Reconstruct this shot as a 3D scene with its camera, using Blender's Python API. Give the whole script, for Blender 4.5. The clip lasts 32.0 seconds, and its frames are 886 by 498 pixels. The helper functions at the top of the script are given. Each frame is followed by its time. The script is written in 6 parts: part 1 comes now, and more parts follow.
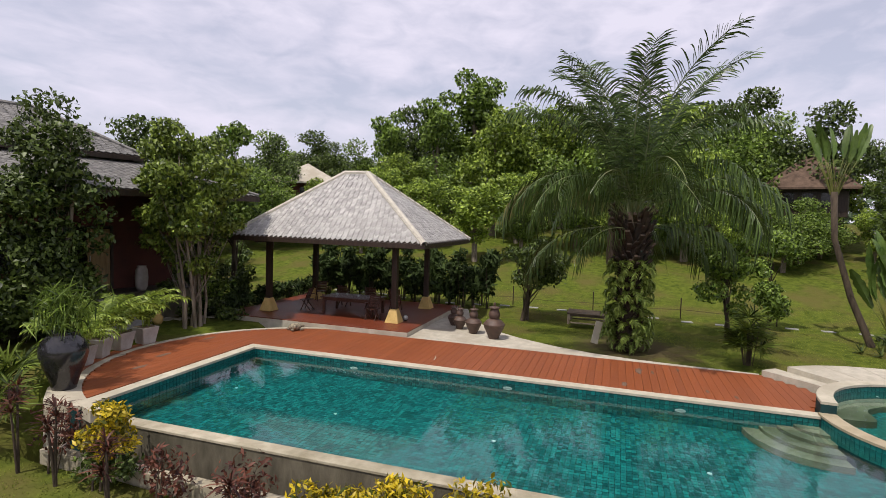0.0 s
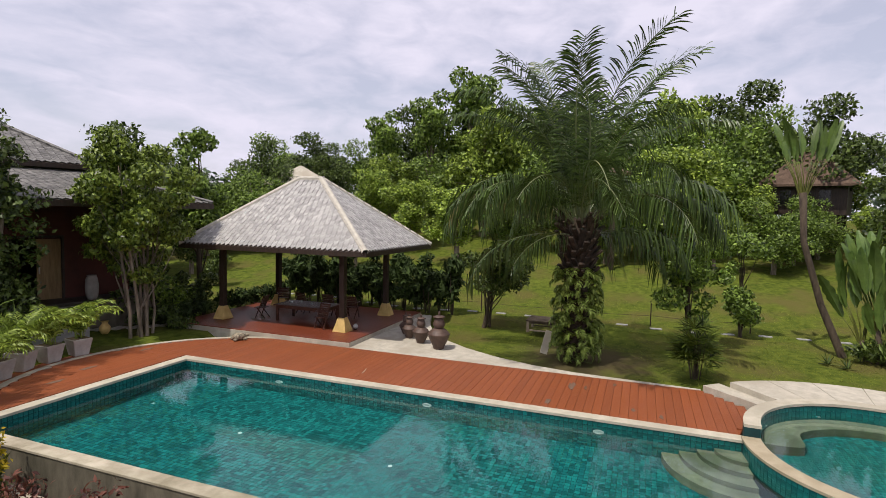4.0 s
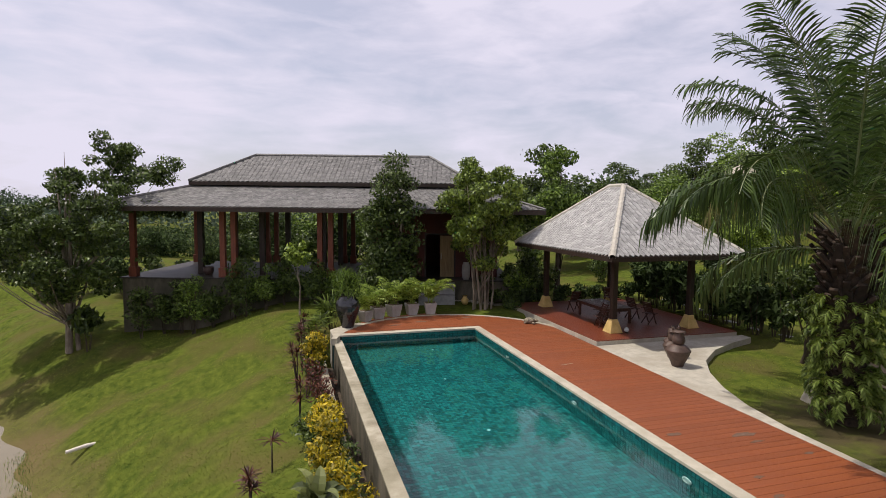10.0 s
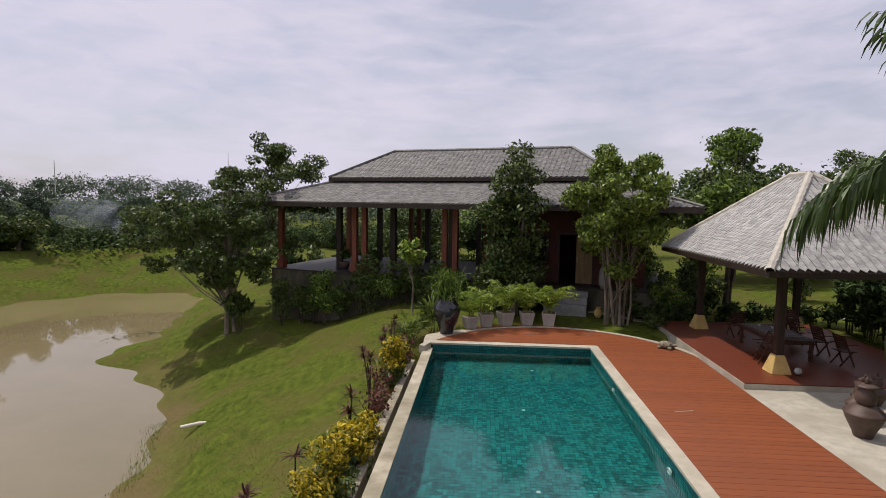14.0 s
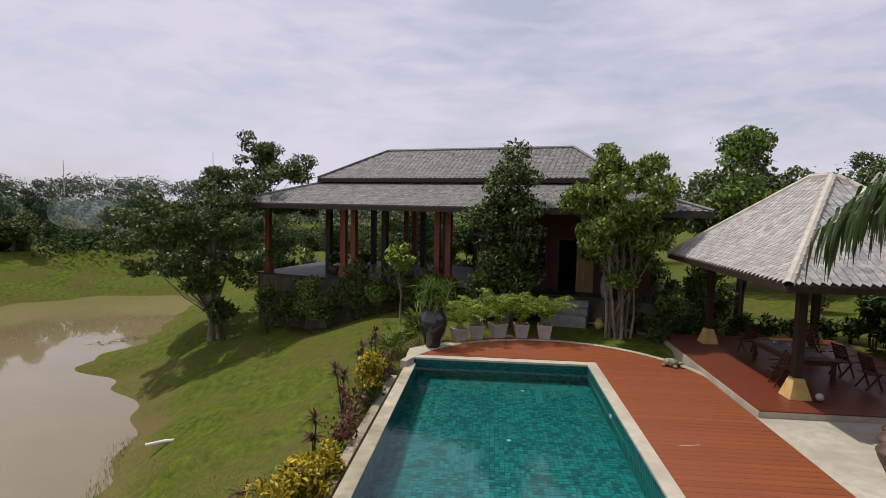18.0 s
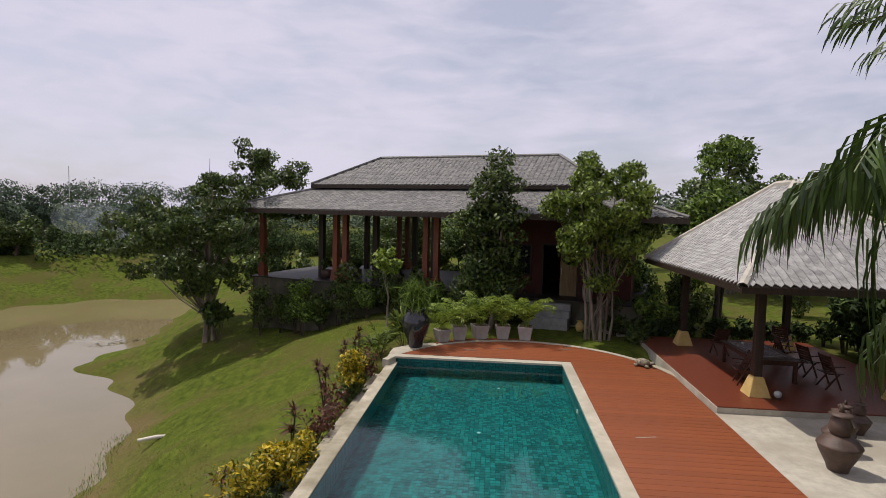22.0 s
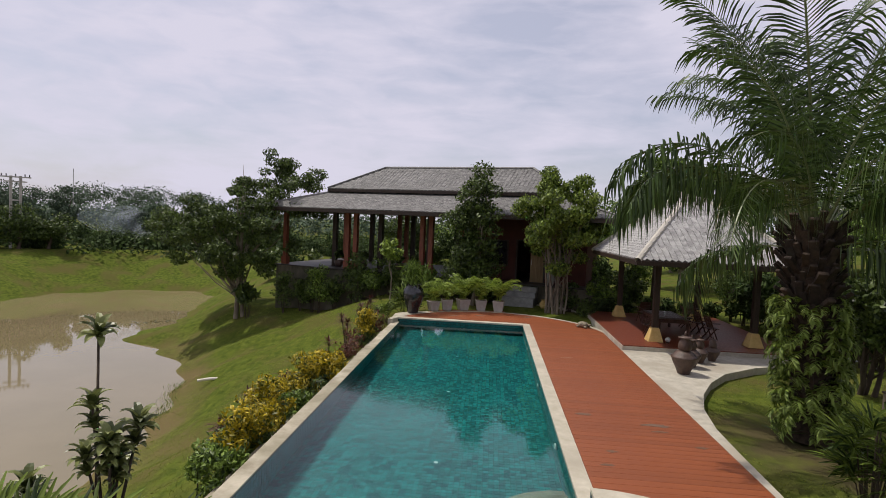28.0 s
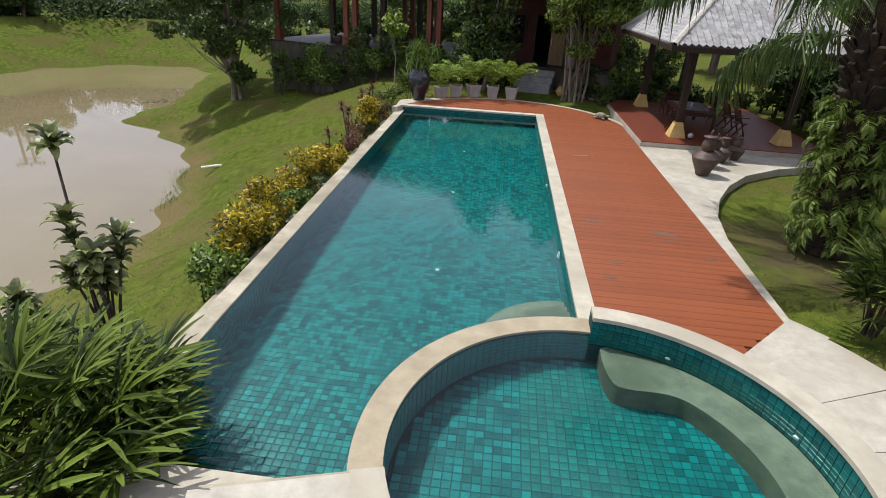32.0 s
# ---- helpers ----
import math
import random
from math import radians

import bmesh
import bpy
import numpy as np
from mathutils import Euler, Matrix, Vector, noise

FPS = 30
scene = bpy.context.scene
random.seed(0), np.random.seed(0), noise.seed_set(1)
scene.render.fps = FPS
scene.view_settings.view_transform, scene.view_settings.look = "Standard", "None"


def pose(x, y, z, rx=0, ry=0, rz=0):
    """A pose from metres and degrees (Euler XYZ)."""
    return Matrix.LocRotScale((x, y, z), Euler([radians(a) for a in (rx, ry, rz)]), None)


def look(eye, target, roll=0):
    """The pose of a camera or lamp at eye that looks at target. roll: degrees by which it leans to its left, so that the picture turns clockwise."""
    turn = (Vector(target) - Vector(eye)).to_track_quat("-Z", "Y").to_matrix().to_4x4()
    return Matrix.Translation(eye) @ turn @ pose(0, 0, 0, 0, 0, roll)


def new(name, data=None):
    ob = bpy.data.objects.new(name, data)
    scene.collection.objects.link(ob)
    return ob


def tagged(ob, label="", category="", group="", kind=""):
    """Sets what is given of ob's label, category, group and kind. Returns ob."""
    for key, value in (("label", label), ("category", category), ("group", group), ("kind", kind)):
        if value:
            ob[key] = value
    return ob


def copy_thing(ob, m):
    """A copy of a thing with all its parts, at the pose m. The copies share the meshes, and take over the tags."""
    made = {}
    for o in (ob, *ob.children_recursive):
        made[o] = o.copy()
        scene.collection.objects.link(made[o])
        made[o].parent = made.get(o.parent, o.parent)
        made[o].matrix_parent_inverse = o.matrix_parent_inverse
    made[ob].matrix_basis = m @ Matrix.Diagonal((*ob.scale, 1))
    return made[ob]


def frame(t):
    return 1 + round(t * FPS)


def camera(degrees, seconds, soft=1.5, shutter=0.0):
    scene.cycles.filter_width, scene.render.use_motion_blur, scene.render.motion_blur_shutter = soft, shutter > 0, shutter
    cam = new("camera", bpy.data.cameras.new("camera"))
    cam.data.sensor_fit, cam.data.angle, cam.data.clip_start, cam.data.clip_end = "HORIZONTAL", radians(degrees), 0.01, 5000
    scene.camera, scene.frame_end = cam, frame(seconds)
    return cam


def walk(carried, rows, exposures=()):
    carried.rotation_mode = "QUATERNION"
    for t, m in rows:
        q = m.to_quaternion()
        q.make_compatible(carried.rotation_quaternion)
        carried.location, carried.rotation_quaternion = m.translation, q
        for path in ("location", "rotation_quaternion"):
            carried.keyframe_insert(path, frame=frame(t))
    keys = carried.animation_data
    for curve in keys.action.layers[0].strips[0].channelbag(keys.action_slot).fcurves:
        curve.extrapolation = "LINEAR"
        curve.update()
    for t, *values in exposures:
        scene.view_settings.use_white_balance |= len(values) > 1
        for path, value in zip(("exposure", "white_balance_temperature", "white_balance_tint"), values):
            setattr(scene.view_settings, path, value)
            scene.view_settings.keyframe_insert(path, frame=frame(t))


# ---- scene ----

cam = camera(79.0, 32.0, soft=0.4)
PATH = [
    (0, (-13.540, -10.290, 4.088), (-11.640, -9.677, 3.969), 1.82),
    (0.5, (-13.422, -10.438, 4.114), (-11.522, -9.827, 3.998), 2.06),
    (1, (-13.315, -10.630, 4.150), (-11.416, -10.014, 4.034), 2.06),
    (1.5, (-13.188, -10.832, 4.202), (-11.290, -10.210, 4.086), 2.08),
    (2, (-13.047, -11.047, 4.277), (-11.151, -10.419, 4.159), 2.00),
    (2.5, (-12.870, -11.333, 4.348), (-10.979, -10.693, 4.230), 1.89),
    (4.5, (-11.833, -13.114, 4.477), (-9.965, -12.414, 4.344), 1.16),
    (5, (-11.523, -13.603, 4.445), (-9.654, -12.905, 4.315), 1.26),
    (5.5, (-11.297, -14.088, 4.368), (-9.424, -13.396, 4.247), 1.58),
    (6, (-10.866, -14.570, 4.264), (-8.993, -13.877, 4.158), 2.33),
    (6.5, (-10.376, -15.327, 4.316), (-8.511, -14.615, 4.200), 2.16),
    (7, (-9.876, -15.969, 4.361), (-8.022, -15.229, 4.233), 1.79),
    (7.5, (-9.795, -16.611, 4.344), (-8.071, -15.604, 4.219), 2.07),
    (8, (-9.297, -17.006, 4.248), (-7.756, -15.737, 4.128), 2.28),
    (8.5, (-8.964, -17.653, 4.192), (-7.598, -16.196, 4.080), 2.16),
    (9, (-8.408, -18.146, 4.175), (-7.233, -16.531, 4.066), 2.03),
    (9.5, (-8.124, -19.254, 4.527), (-7.223, -17.473, 4.395), 1.07),
    (10, (-7.257, -19.941, 4.803), (-6.691, -18.029, 4.646), 0.61),
    (10.5, (-6.379, -19.899, 4.984), (-6.149, -17.920, 4.808), 0.13),
    (11, (-5.608, -19.592, 4.967), (-5.632, -17.600, 4.789), 0.21),
    (11.5, (-5.198, -19.395, 4.929), (-5.309, -17.407, 4.751), 0.42),
    (12, (-4.708, -18.999, 4.843), (-4.815, -17.010, 4.668), 0.55),
    (12.5, (-4.340, -18.657, 4.792), (-4.458, -16.668, 4.620), 0.64),
    (13, (-4.003, -18.366, 4.773), (-4.132, -16.378, 4.604), 0.52),
    (13.5, (-3.795, -18.113, 4.701), (-3.933, -16.125, 4.534), 0.73),
    (15.5, (-3.222, -17.058, 4.650), (-3.380, -15.072, 4.484), 0.72),
    (16, (-3.040, -16.811, 4.652), (-3.197, -14.824, 4.489), 0.72),
    (16.5, (-2.940, -16.621, 4.671), (-3.101, -14.634, 4.506), 0.74),
    (17, (-2.898, -16.527, 4.655), (-3.077, -14.541, 4.497), 0.91),
    (17.5, (-2.946, -16.384, 4.675), (-3.106, -14.397, 4.513), 0.93),
    (18, (-3.038, -16.331, 4.709), (-3.214, -14.345, 4.549), 1.13),
    (18.5, (-2.950, -16.129, 4.723), (-3.100, -14.141, 4.561), 1.14),
    (19, (-2.852, -15.949, 4.743), (-3.001, -13.961, 4.579), 1.03),
    (19.5, (-2.708, -15.838, 4.704), (-2.885, -13.852, 4.541), 1.02),
    (20, (-2.513, -15.637, 4.687), (-2.705, -13.653, 4.530), 0.95),
    (20.5, (-2.399, -15.682, 4.675), (-2.597, -13.698, 4.523), 1.08),
    (21, (-2.377, -16.095, 4.644), (-2.590, -14.111, 4.501), 1.16),
    (21.5, (-2.322, -16.527, 4.633), (-2.544, -14.543, 4.500), 1.33),
    (22, (-2.261, -16.948, 4.655), (-2.450, -14.961, 4.521), 1.35),
    (22.5, (-2.106, -17.597, 4.661), (-2.256, -15.607, 4.531), 1.24),
    (23, (-2.183, -18.244, 4.596), (-2.335, -16.253, 4.473), 1.45),
    (23.5, (-2.276, -18.952, 4.590), (-2.440, -16.962, 4.466), 1.64),
    (24, (-2.197, -19.486, 4.617), (-2.385, -17.499, 4.492), 1.59),
    (24.5, (-2.188, -20.112, 4.626), (-2.344, -18.122, 4.501), 1.67),
    (26.5, (-1.662, -21.777, 4.464), (-1.847, -19.789, 4.347), 1.78),
    (27, (-1.581, -22.162, 4.349), (-1.757, -20.173, 4.235), 2.02),
    (27.5, (-1.473, -22.358, 4.204), (-1.638, -20.368, 4.101), 2.24),
    (28, (-1.530, -22.662, 4.082), (-1.705, -20.672, 3.988), 2.56),
    (28.5, (-1.552, -22.859, 4.120), (-1.764, -20.873, 4.022), 2.67),
    (29, (-1.541, -22.827, 4.343), (-1.772, -20.845, 4.197), 2.30),
    (29.5, (-1.502, -22.473, 4.370), (-1.712, -20.508, 4.061), 2.02),
    (30, (-1.404, -22.166, 4.252), (-1.594, -20.237, 3.759), 2.41),
    (30.5, (-1.445, -21.881, 4.292), (-1.619, -20.012, 3.602), 2.64),
    (31, (-1.500, -21.697, 4.296), (-1.657, -19.875, 3.485), 3.28),
    (31.5, (-1.491, -21.638, 4.351), (-1.657, -19.840, 3.492), 3.12),
    (32, (-1.492, -21.591, 4.337), (-1.648, -19.800, 3.460), 3.36),
]
walk(cam, [(t, look(eye, target, roll)) for t, eye, target, roll in PATH], [(0.0, 0.1, 6650, 13), (8.0, 0.12, 6650, 13), (10.0, 0.03, 6650, 13), (11.0, -0.07, 6650, 13), (12.0, -0.13, 6650, 13), (14.0, -0.14, 6650, 13), (28.0, -0.14, 6600, 12), (30.0, -0.08, 6500, 10), (31.0, 0.02, 6300, 10), (32.0, 0.28, 6150, 10)])

# ---- light ----
SUN_TO = Vector((-0.389, 0.196, 0.90)).normalized()
sun_data = bpy.data.lights.new("sun", "SUN")
sun_data.energy, sun_data.angle, sun_data.color = 3.3, radians(0.6), (1.0, 0.95, 0.86)
sun = new("sun", sun_data)
sun.matrix_world = look(tuple(SUN_TO * 60), (0, 0, 0))
world = bpy.data.worlds.new("sky")
scene.world = world
world.use_nodes = True
wt = world.node_tree
wt.nodes.clear()
w_out = wt.nodes.new("ShaderNodeOutputWorld")
w_bg = wt.nodes.new("ShaderNodeBackground")
w_sky = wt.nodes.new("ShaderNodeTexSky")
w_sky.sky_type, w_sky.sun_disc = "NISHITA", False
w_sky.sun_elevation = math.asin(SUN_TO.z)
w_sky.sun_rotation = math.atan2(SUN_TO.x, SUN_TO.y)
w_sky.air_density, w_sky.dust_density, w_sky.ozone_density = 1.0, 2.0, 1.0
w_tc = wt.nodes.new("ShaderNodeTexCoord")
w_map = wt.nodes.new("ShaderNodeMapping")
w_map.inputs["Scale"].default_value = (1.0, 1.0, 3.0)
w_n1 = wt.nodes.new("ShaderNodeTexNoise")
w_n1.inputs["Scale"].default_value, w_n1.inputs["Detail"].default_value, w_n1.inputs["Roughness"].default_value = 2.8, 10, 0.58
w_ramp = wt.nodes.new("ShaderNodeValToRGB")
w_ramp.color_ramp.elements[0].position, w_ramp.color_ramp.elements[1].position = 0.38, 0.59
w_ramp.color_ramp.elements[0].color, w_ramp.color_ramp.elements[1].color = (0.52, 0.52, 0.52, 1), (0.98, 0.98, 0.98, 1)
w_mix = wt.nodes.new("ShaderNodeMixRGB")
w_mix.inputs["Color2"].default_value = (7.0, 6.9, 8.2, 1)
wt.links.new(w_tc.outputs["Generated"], w_map.inputs["Vector"])
wt.links.new(w_map.outputs["Vector"], w_n1.inputs["Vector"])
w_map2 = wt.nodes.new("ShaderNodeMapping")
w_map2.inputs["Scale"].default_value, w_map2.inputs["Rotation"].default_value = (1.0, 2.2, 4.5), (0.0, 0.12, 0.6)
w_n2 = wt.nodes.new("ShaderNodeTexNoise")
w_n2.inputs["Scale"].default_value, w_n2.inputs["Detail"].default_value, w_n2.inputs["Distortion"].default_value = 6.5, 9, 0.6
w_add = wt.nodes.new("ShaderNodeMixRGB")
w_add.inputs["Fac"].default_value = 0.34
wt.links.new(w_tc.outputs["Generated"], w_map2.inputs["Vector"])
wt.links.new(w_map2.outputs["Vector"], w_n2.inputs["Vector"])
wt.links.new(w_n1.outputs["Fac"], w_add.inputs["Color1"])
wt.links.new(w_n2.outputs["Fac"], w_add.inputs["Color2"])
wt.links.new(w_add.outputs["Color"], w_ramp.inputs["Fac"])
wt.links.new(w_ramp.outputs["Color"], w_mix.inputs["Fac"])
wt.links.new(w_sky.outputs["Color"], w_mix.inputs["Color1"])
wt.links.new(w_mix.outputs["Color"], w_bg.inputs["Color"])
w_bg.inputs["Strength"].default_value = 0.108
wt.links.new(w_bg.outputs["Background"], w_out.inputs["Surface"])

# ---- materials ----


def mat(name, c1, c2, scale=3.0, rough=0.7, bump=0.0, bscale=40.0, metal=0.0, spec=0.4, detail=5.0, c3=None, vary=0.0, stretch=(1, 1, 1)):
    """Two-tone noise colour at two scales, a fine relief, and a random shade for each object."""
    m = bpy.data.materials.new(name)
    m.use_nodes = True
    nt = m.node_tree
    b = nt.nodes["Principled BSDF"]
    tc = nt.nodes.new("ShaderNodeTexCoord")
    mp = nt.nodes.new("ShaderNodeMapping")
    mp.inputs["Scale"].default_value = stretch
    nt.links.new(tc.outputs["Object"], mp.inputs["Vector"])
    n = nt.nodes.new("ShaderNodeTexNoise")
    n.inputs["Scale"].default_value, n.inputs["Detail"].default_value, n.inputs["Roughness"].default_value = scale, detail, 0.65
    nt.links.new(mp.outputs["Vector"], n.inputs["Vector"])
    r = nt.nodes.new("ShaderNodeValToRGB")
    r.color_ramp.elements[0].position, r.color_ramp.elements[1].position = 0.32, 0.68
    r.color_ramp.elements[0].color, r.color_ramp.elements[1].color = (*c1, 1), (*c2, 1)
    nt.links.new(n.outputs["Fac"], r.inputs["Fac"])
    col = r.outputs["Color"]
    if c3:
        n2 = nt.nodes.new("ShaderNodeTexNoise")
        n2.inputs["Scale"].default_value, n2.inputs["Detail"].default_value = scale * 0.17, 4
        nt.links.new(tc.outputs["Object"], n2.inputs["Vector"])
        r2 = nt.nodes.new("ShaderNodeValToRGB")
        r2.color_ramp.elements[0].position, r2.color_ramp.elements[1].position = 0.45, 0.66
        nt.links.new(n2.outputs["Fac"], r2.inputs["Fac"])
        mx = nt.nodes.new("ShaderNodeMixRGB")
        mx.inputs["Color2"].default_value = (*c3, 1)
        nt.links.new(r2.outputs["Color"], mx.inputs["Fac"])
        nt.links.new(col, mx.inputs["Color1"])
        col = mx.outputs["Color"]
    if vary:
        oi = nt.nodes.new("ShaderNodeObjectInfo")
        mr = nt.nodes.new("ShaderNodeMapRange")
        mr.inputs["To Min"].default_value, mr.inputs["To Max"].default_value = 1 - vary, 1 + vary
        isl = nt.nodes.new("ShaderNodeNewGeometry")
        both = nt.nodes.new("ShaderNodeMath")
        both.operation = "ADD"
        nt.links.new(oi.outputs["Random"], both.inputs[0])
        nt.links.new(isl.outputs["Random Per Island"], both.inputs[1])
        fract = nt.nodes.new("ShaderNodeMath")
        fract.operation = "FRACT"
        nt.links.new(both.outputs["Value"], fract.inputs[0])
        nt.links.new(fract.outputs["Value"], mr.inputs["Value"])
        hs = nt.nodes.new("ShaderNodeHueSaturation")
        nt.links.new(mr.outputs["Result"], hs.inputs["Value"])
        nt.links.new(col, hs.inputs["Color"])
        col = hs.outputs["Color"]
    nt.links.new(col, b.inputs["Base Color"])
    b.inputs["Roughness"].default_value, b.inputs["Metallic"].default_value = rough, metal
    b.inputs["Specular IOR Level"].default_value = spec
    if bump:
        n3 = nt.nodes.new("ShaderNodeTexNoise")
        n3.inputs["Scale"].default_value, n3.inputs["Detail"].default_value = bscale, 6
        nt.links.new(mp.outputs["Vector"], n3.inputs["Vector"])
        bp = nt.nodes.new("ShaderNodeBump")
        bp.inputs["Strength"].default_value, bp.inputs["Distance"].default_value = bump, 0.02
        nt.links.new(n3.outputs["Fac"], bp.inputs["Height"])
        nt.links.new(bp.outputs["Normal"], b.inputs["Normal"])
    return m


def leaf_mat(name, c1, c2, rough=0.45, trans=0.25, spec=0.35):
    """Leaves: each leaf of a crown takes its own shade, and lets some light through."""
    m = bpy.data.materials.new(name)
    m.use_nodes = True
    nt = m.node_tree
    b = nt.nodes["Principled BSDF"]
    g = nt.nodes.new("ShaderNodeNewGeometry")
    r = nt.nodes.new("ShaderNodeValToRGB")
    r.color_ramp.elements[0].color, r.color_ramp.elements[1].color = (*[0.6 * c for c in c1], 1), (*[1.3 * c for c in c2], 1)
    nt.links.new(g.outputs["Random Per Island"], r.inputs["Fac"])
    oi = nt.nodes.new("ShaderNodeObjectInfo")
    mr = nt.nodes.new("ShaderNodeMapRange")
    mr.inputs["To Min"].default_value, mr.inputs["To Max"].default_value = 0.85, 1.15
    nt.links.new(oi.outputs["Random"], mr.inputs["Value"])
    hs = nt.nodes.new("ShaderNodeHueSaturation")
    nt.links.new(mr.outputs["Result"], hs.inputs["Value"])
    nt.links.new(r.outputs["Color"], hs.inputs["Color"])
    nt.links.new(hs.outputs["Color"], b.inputs["Base Color"])
    b.inputs["Roughness"].default_value = rough
    b.inputs["Specular IOR Level"].default_value = spec
    tr = nt.nodes.new("ShaderNodeBsdfTranslucent")
    nt.links.new(hs.outputs["Color"], tr.inputs["Color"])
    mx = nt.nodes.new("ShaderNodeMixShader")
    mx.inputs["Fac"].default_value = trans
    nt.links.new(b.outputs["BSDF"], mx.inputs[1])
    nt.links.new(tr.outputs["BSDF"], mx.inputs[2])
    nt.links.new(mx.outputs["Shader"], nt.nodes["Material Output"].inputs["Surface"])
    return m


def water_mat(name, tint, rough, bump, scale, ior=1.33):
    m = bpy.data.materials.new(name)
    m.use_nodes = True
    nt = m.node_tree
    b = nt.nodes["Principled BSDF"]
    b.inputs["Base Color"].default_value = (*tint, 1)
    b.inputs["Transmission Weight"].default_value, b.inputs["IOR"].default_value, b.inputs["Roughness"].default_value = 1.0, ior, rough
    tc = nt.nodes.new("ShaderNodeTexCoord")
    n = nt.nodes.new("ShaderNodeTexNoise")
    n.inputs["Scale"].default_value, n.inputs["Detail"].default_value = scale, 3
    nt.links.new(tc.outputs["Object"], n.inputs["Vector"])
    fine = nt.nodes.new("ShaderNodeTexNoise")
    fine.inputs["Scale"].default_value, fine.inputs["Detail"].default_value = scale * 3.6, 2
    nt.links.new(tc.outputs["Object"], fine.inputs["Vector"])
    bp = nt.nodes.new("ShaderNodeBump")
    bp.inputs["Strength"].default_value, bp.inputs["Distance"].default_value = bump, 0.02
    nt.links.new(n.outputs["Fac"], bp.inputs["Height"])
    bp2 = nt.nodes.new("ShaderNodeBump")
    bp2.inputs["Strength"].default_value, bp2.inputs["Distance"].default_value = bump * 1.6, 0.008
    nt.links.new(fine.outputs["Fac"], bp2.inputs["Height"])
    nt.links.new(bp.outputs["Normal"], bp2.inputs["Normal"])
    nt.links.new(bp2.outputs["Normal"], b.inputs["Normal"])
    return m


M_GRASS = mat("lawn_grass", (0.044, 0.068, 0.010), (0.130, 0.158, 0.024), 3.2, 0.95, 1.0, 45, c3=(0.108, 0.100, 0.029), spec=0.05, detail=12)
M_DECK = mat("painted_deck", (0.20, 0.051, 0.016), (0.275, 0.076, 0.022), 2.2, 0.55, 0.25, 60, vary=0.09, stretch=(0.6, 4, 1), c3=(0.22, 0.066, 0.026))
M_STONE = mat("pale_coping", (0.40, 0.36, 0.27), (0.55, 0.505, 0.40), 3.0, 0.75, 0.3, 70, vary=0.05, c3=(0.38, 0.34, 0.26))
M_PAVE = mat("cream_paving", (0.37, 0.34, 0.275), (0.53, 0.49, 0.40), 4.0, 0.8, 0.3, 50, c3=(0.36, 0.32, 0.25))
M_WALLC = mat("weathered_render", (0.24, 0.21, 0.14), (0.50, 0.45, 0.34), 1.6, 0.85, 0.4, 40, c3=(0.20, 0.18, 0.11), stretch=(1, 1, 0.35))
M_TILE = mat("teal_pool_tile", (0.001, 0.070, 0.066), (0.006, 0.150, 0.138), 6.0, 0.3, 0.15, 30, vary=0.24)
M_TILEJ = leaf_mat("teal_pool_tile_run", (0.002, 0.094, 0.098), (0.004, 0.142, 0.139), 0.3, 0.0)
M_GROUT = mat("pool_grout", (0.002, 0.026, 0.028), (0.004, 0.042, 0.043), 6.0, 0.7, 0.1, 40)
M_SHELF = mat("spa_bench_stone", (0.115, 0.105, 0.072), (0.215, 0.19, 0.132), 5.0, 0.7, 0.3, 40, c3=(0.085, 0.082, 0.05))
M_WATER = water_mat("pool_water", (0.52, 0.95, 0.94), 0.0, 0.055, 5.0)
M_ROOF = mat("grey_shingle", (0.27, 0.263, 0.25), (0.45, 0.437, 0.415), 5.0, 0.7, 0.3, 60, vary=0.2)
M_ROOFH = mat("dark_grey_shingle", (0.10, 0.097, 0.094), (0.215, 0.207, 0.192), 5.0, 0.7, 0.3, 60, vary=0.26)
M_RIDGE = mat("roof_cement_ridge", (0.42, 0.39, 0.33), (0.58, 0.54, 0.46), 4.0, 0.85, 0.3, 60)
M_DARKW = mat("dark_stained_wood", (0.022, 0.014, 0.010), (0.05, 0.03, 0.02), 3.0, 0.5, 0.3, 50, stretch=(6, 6, 0.6))
M_REDW = mat("red_brown_timber", (0.16, 0.045, 0.025), (0.26, 0.075, 0.04), 3.0, 0.55, 0.3, 50, stretch=(6, 6, 0.6))
M_REDWALL = mat("maroon_plaster", (0.06, 0.018, 0.013), (0.10, 0.03, 0.021), 1.2, 0.75, 0.2, 40)
M_YELLOW = mat("ochre_concrete", (0.50, 0.34, 0.11), (0.66, 0.47, 0.18), 4.0, 0.75, 0.25, 50)
M_BLACKP = mat("black_glaze", (0.012, 0.012, 0.015), (0.03, 0.028, 0.03), 3.0, 0.16, 0.05, 30, spec=0.7)
M_CLAYD = mat("dark_clay", (0.055, 0.035, 0.028), (0.12, 0.075, 0.055), 5.0, 0.5, 0.4, 50)
M_POT = mat("grey_cement_pot", (0.32, 0.30, 0.27), (0.46, 0.43, 0.39), 4.0, 0.85, 0.25, 60, vary=0.08)
M_BARK = mat("grey_bark", (0.11, 0.085, 0.06), (0.30, 0.25, 0.19), 4.0, 0.9, 0.8, 25, stretch=(1, 1, 0.35))
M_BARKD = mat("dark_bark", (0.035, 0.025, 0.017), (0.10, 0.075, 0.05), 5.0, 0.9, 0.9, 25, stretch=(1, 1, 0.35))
M_BOOT = mat("dark_frond_boot", (0.016, 0.011, 0.007), (0.07, 0.046, 0.03), 9.0, 0.9, 0.9, 25, vary=0.4)
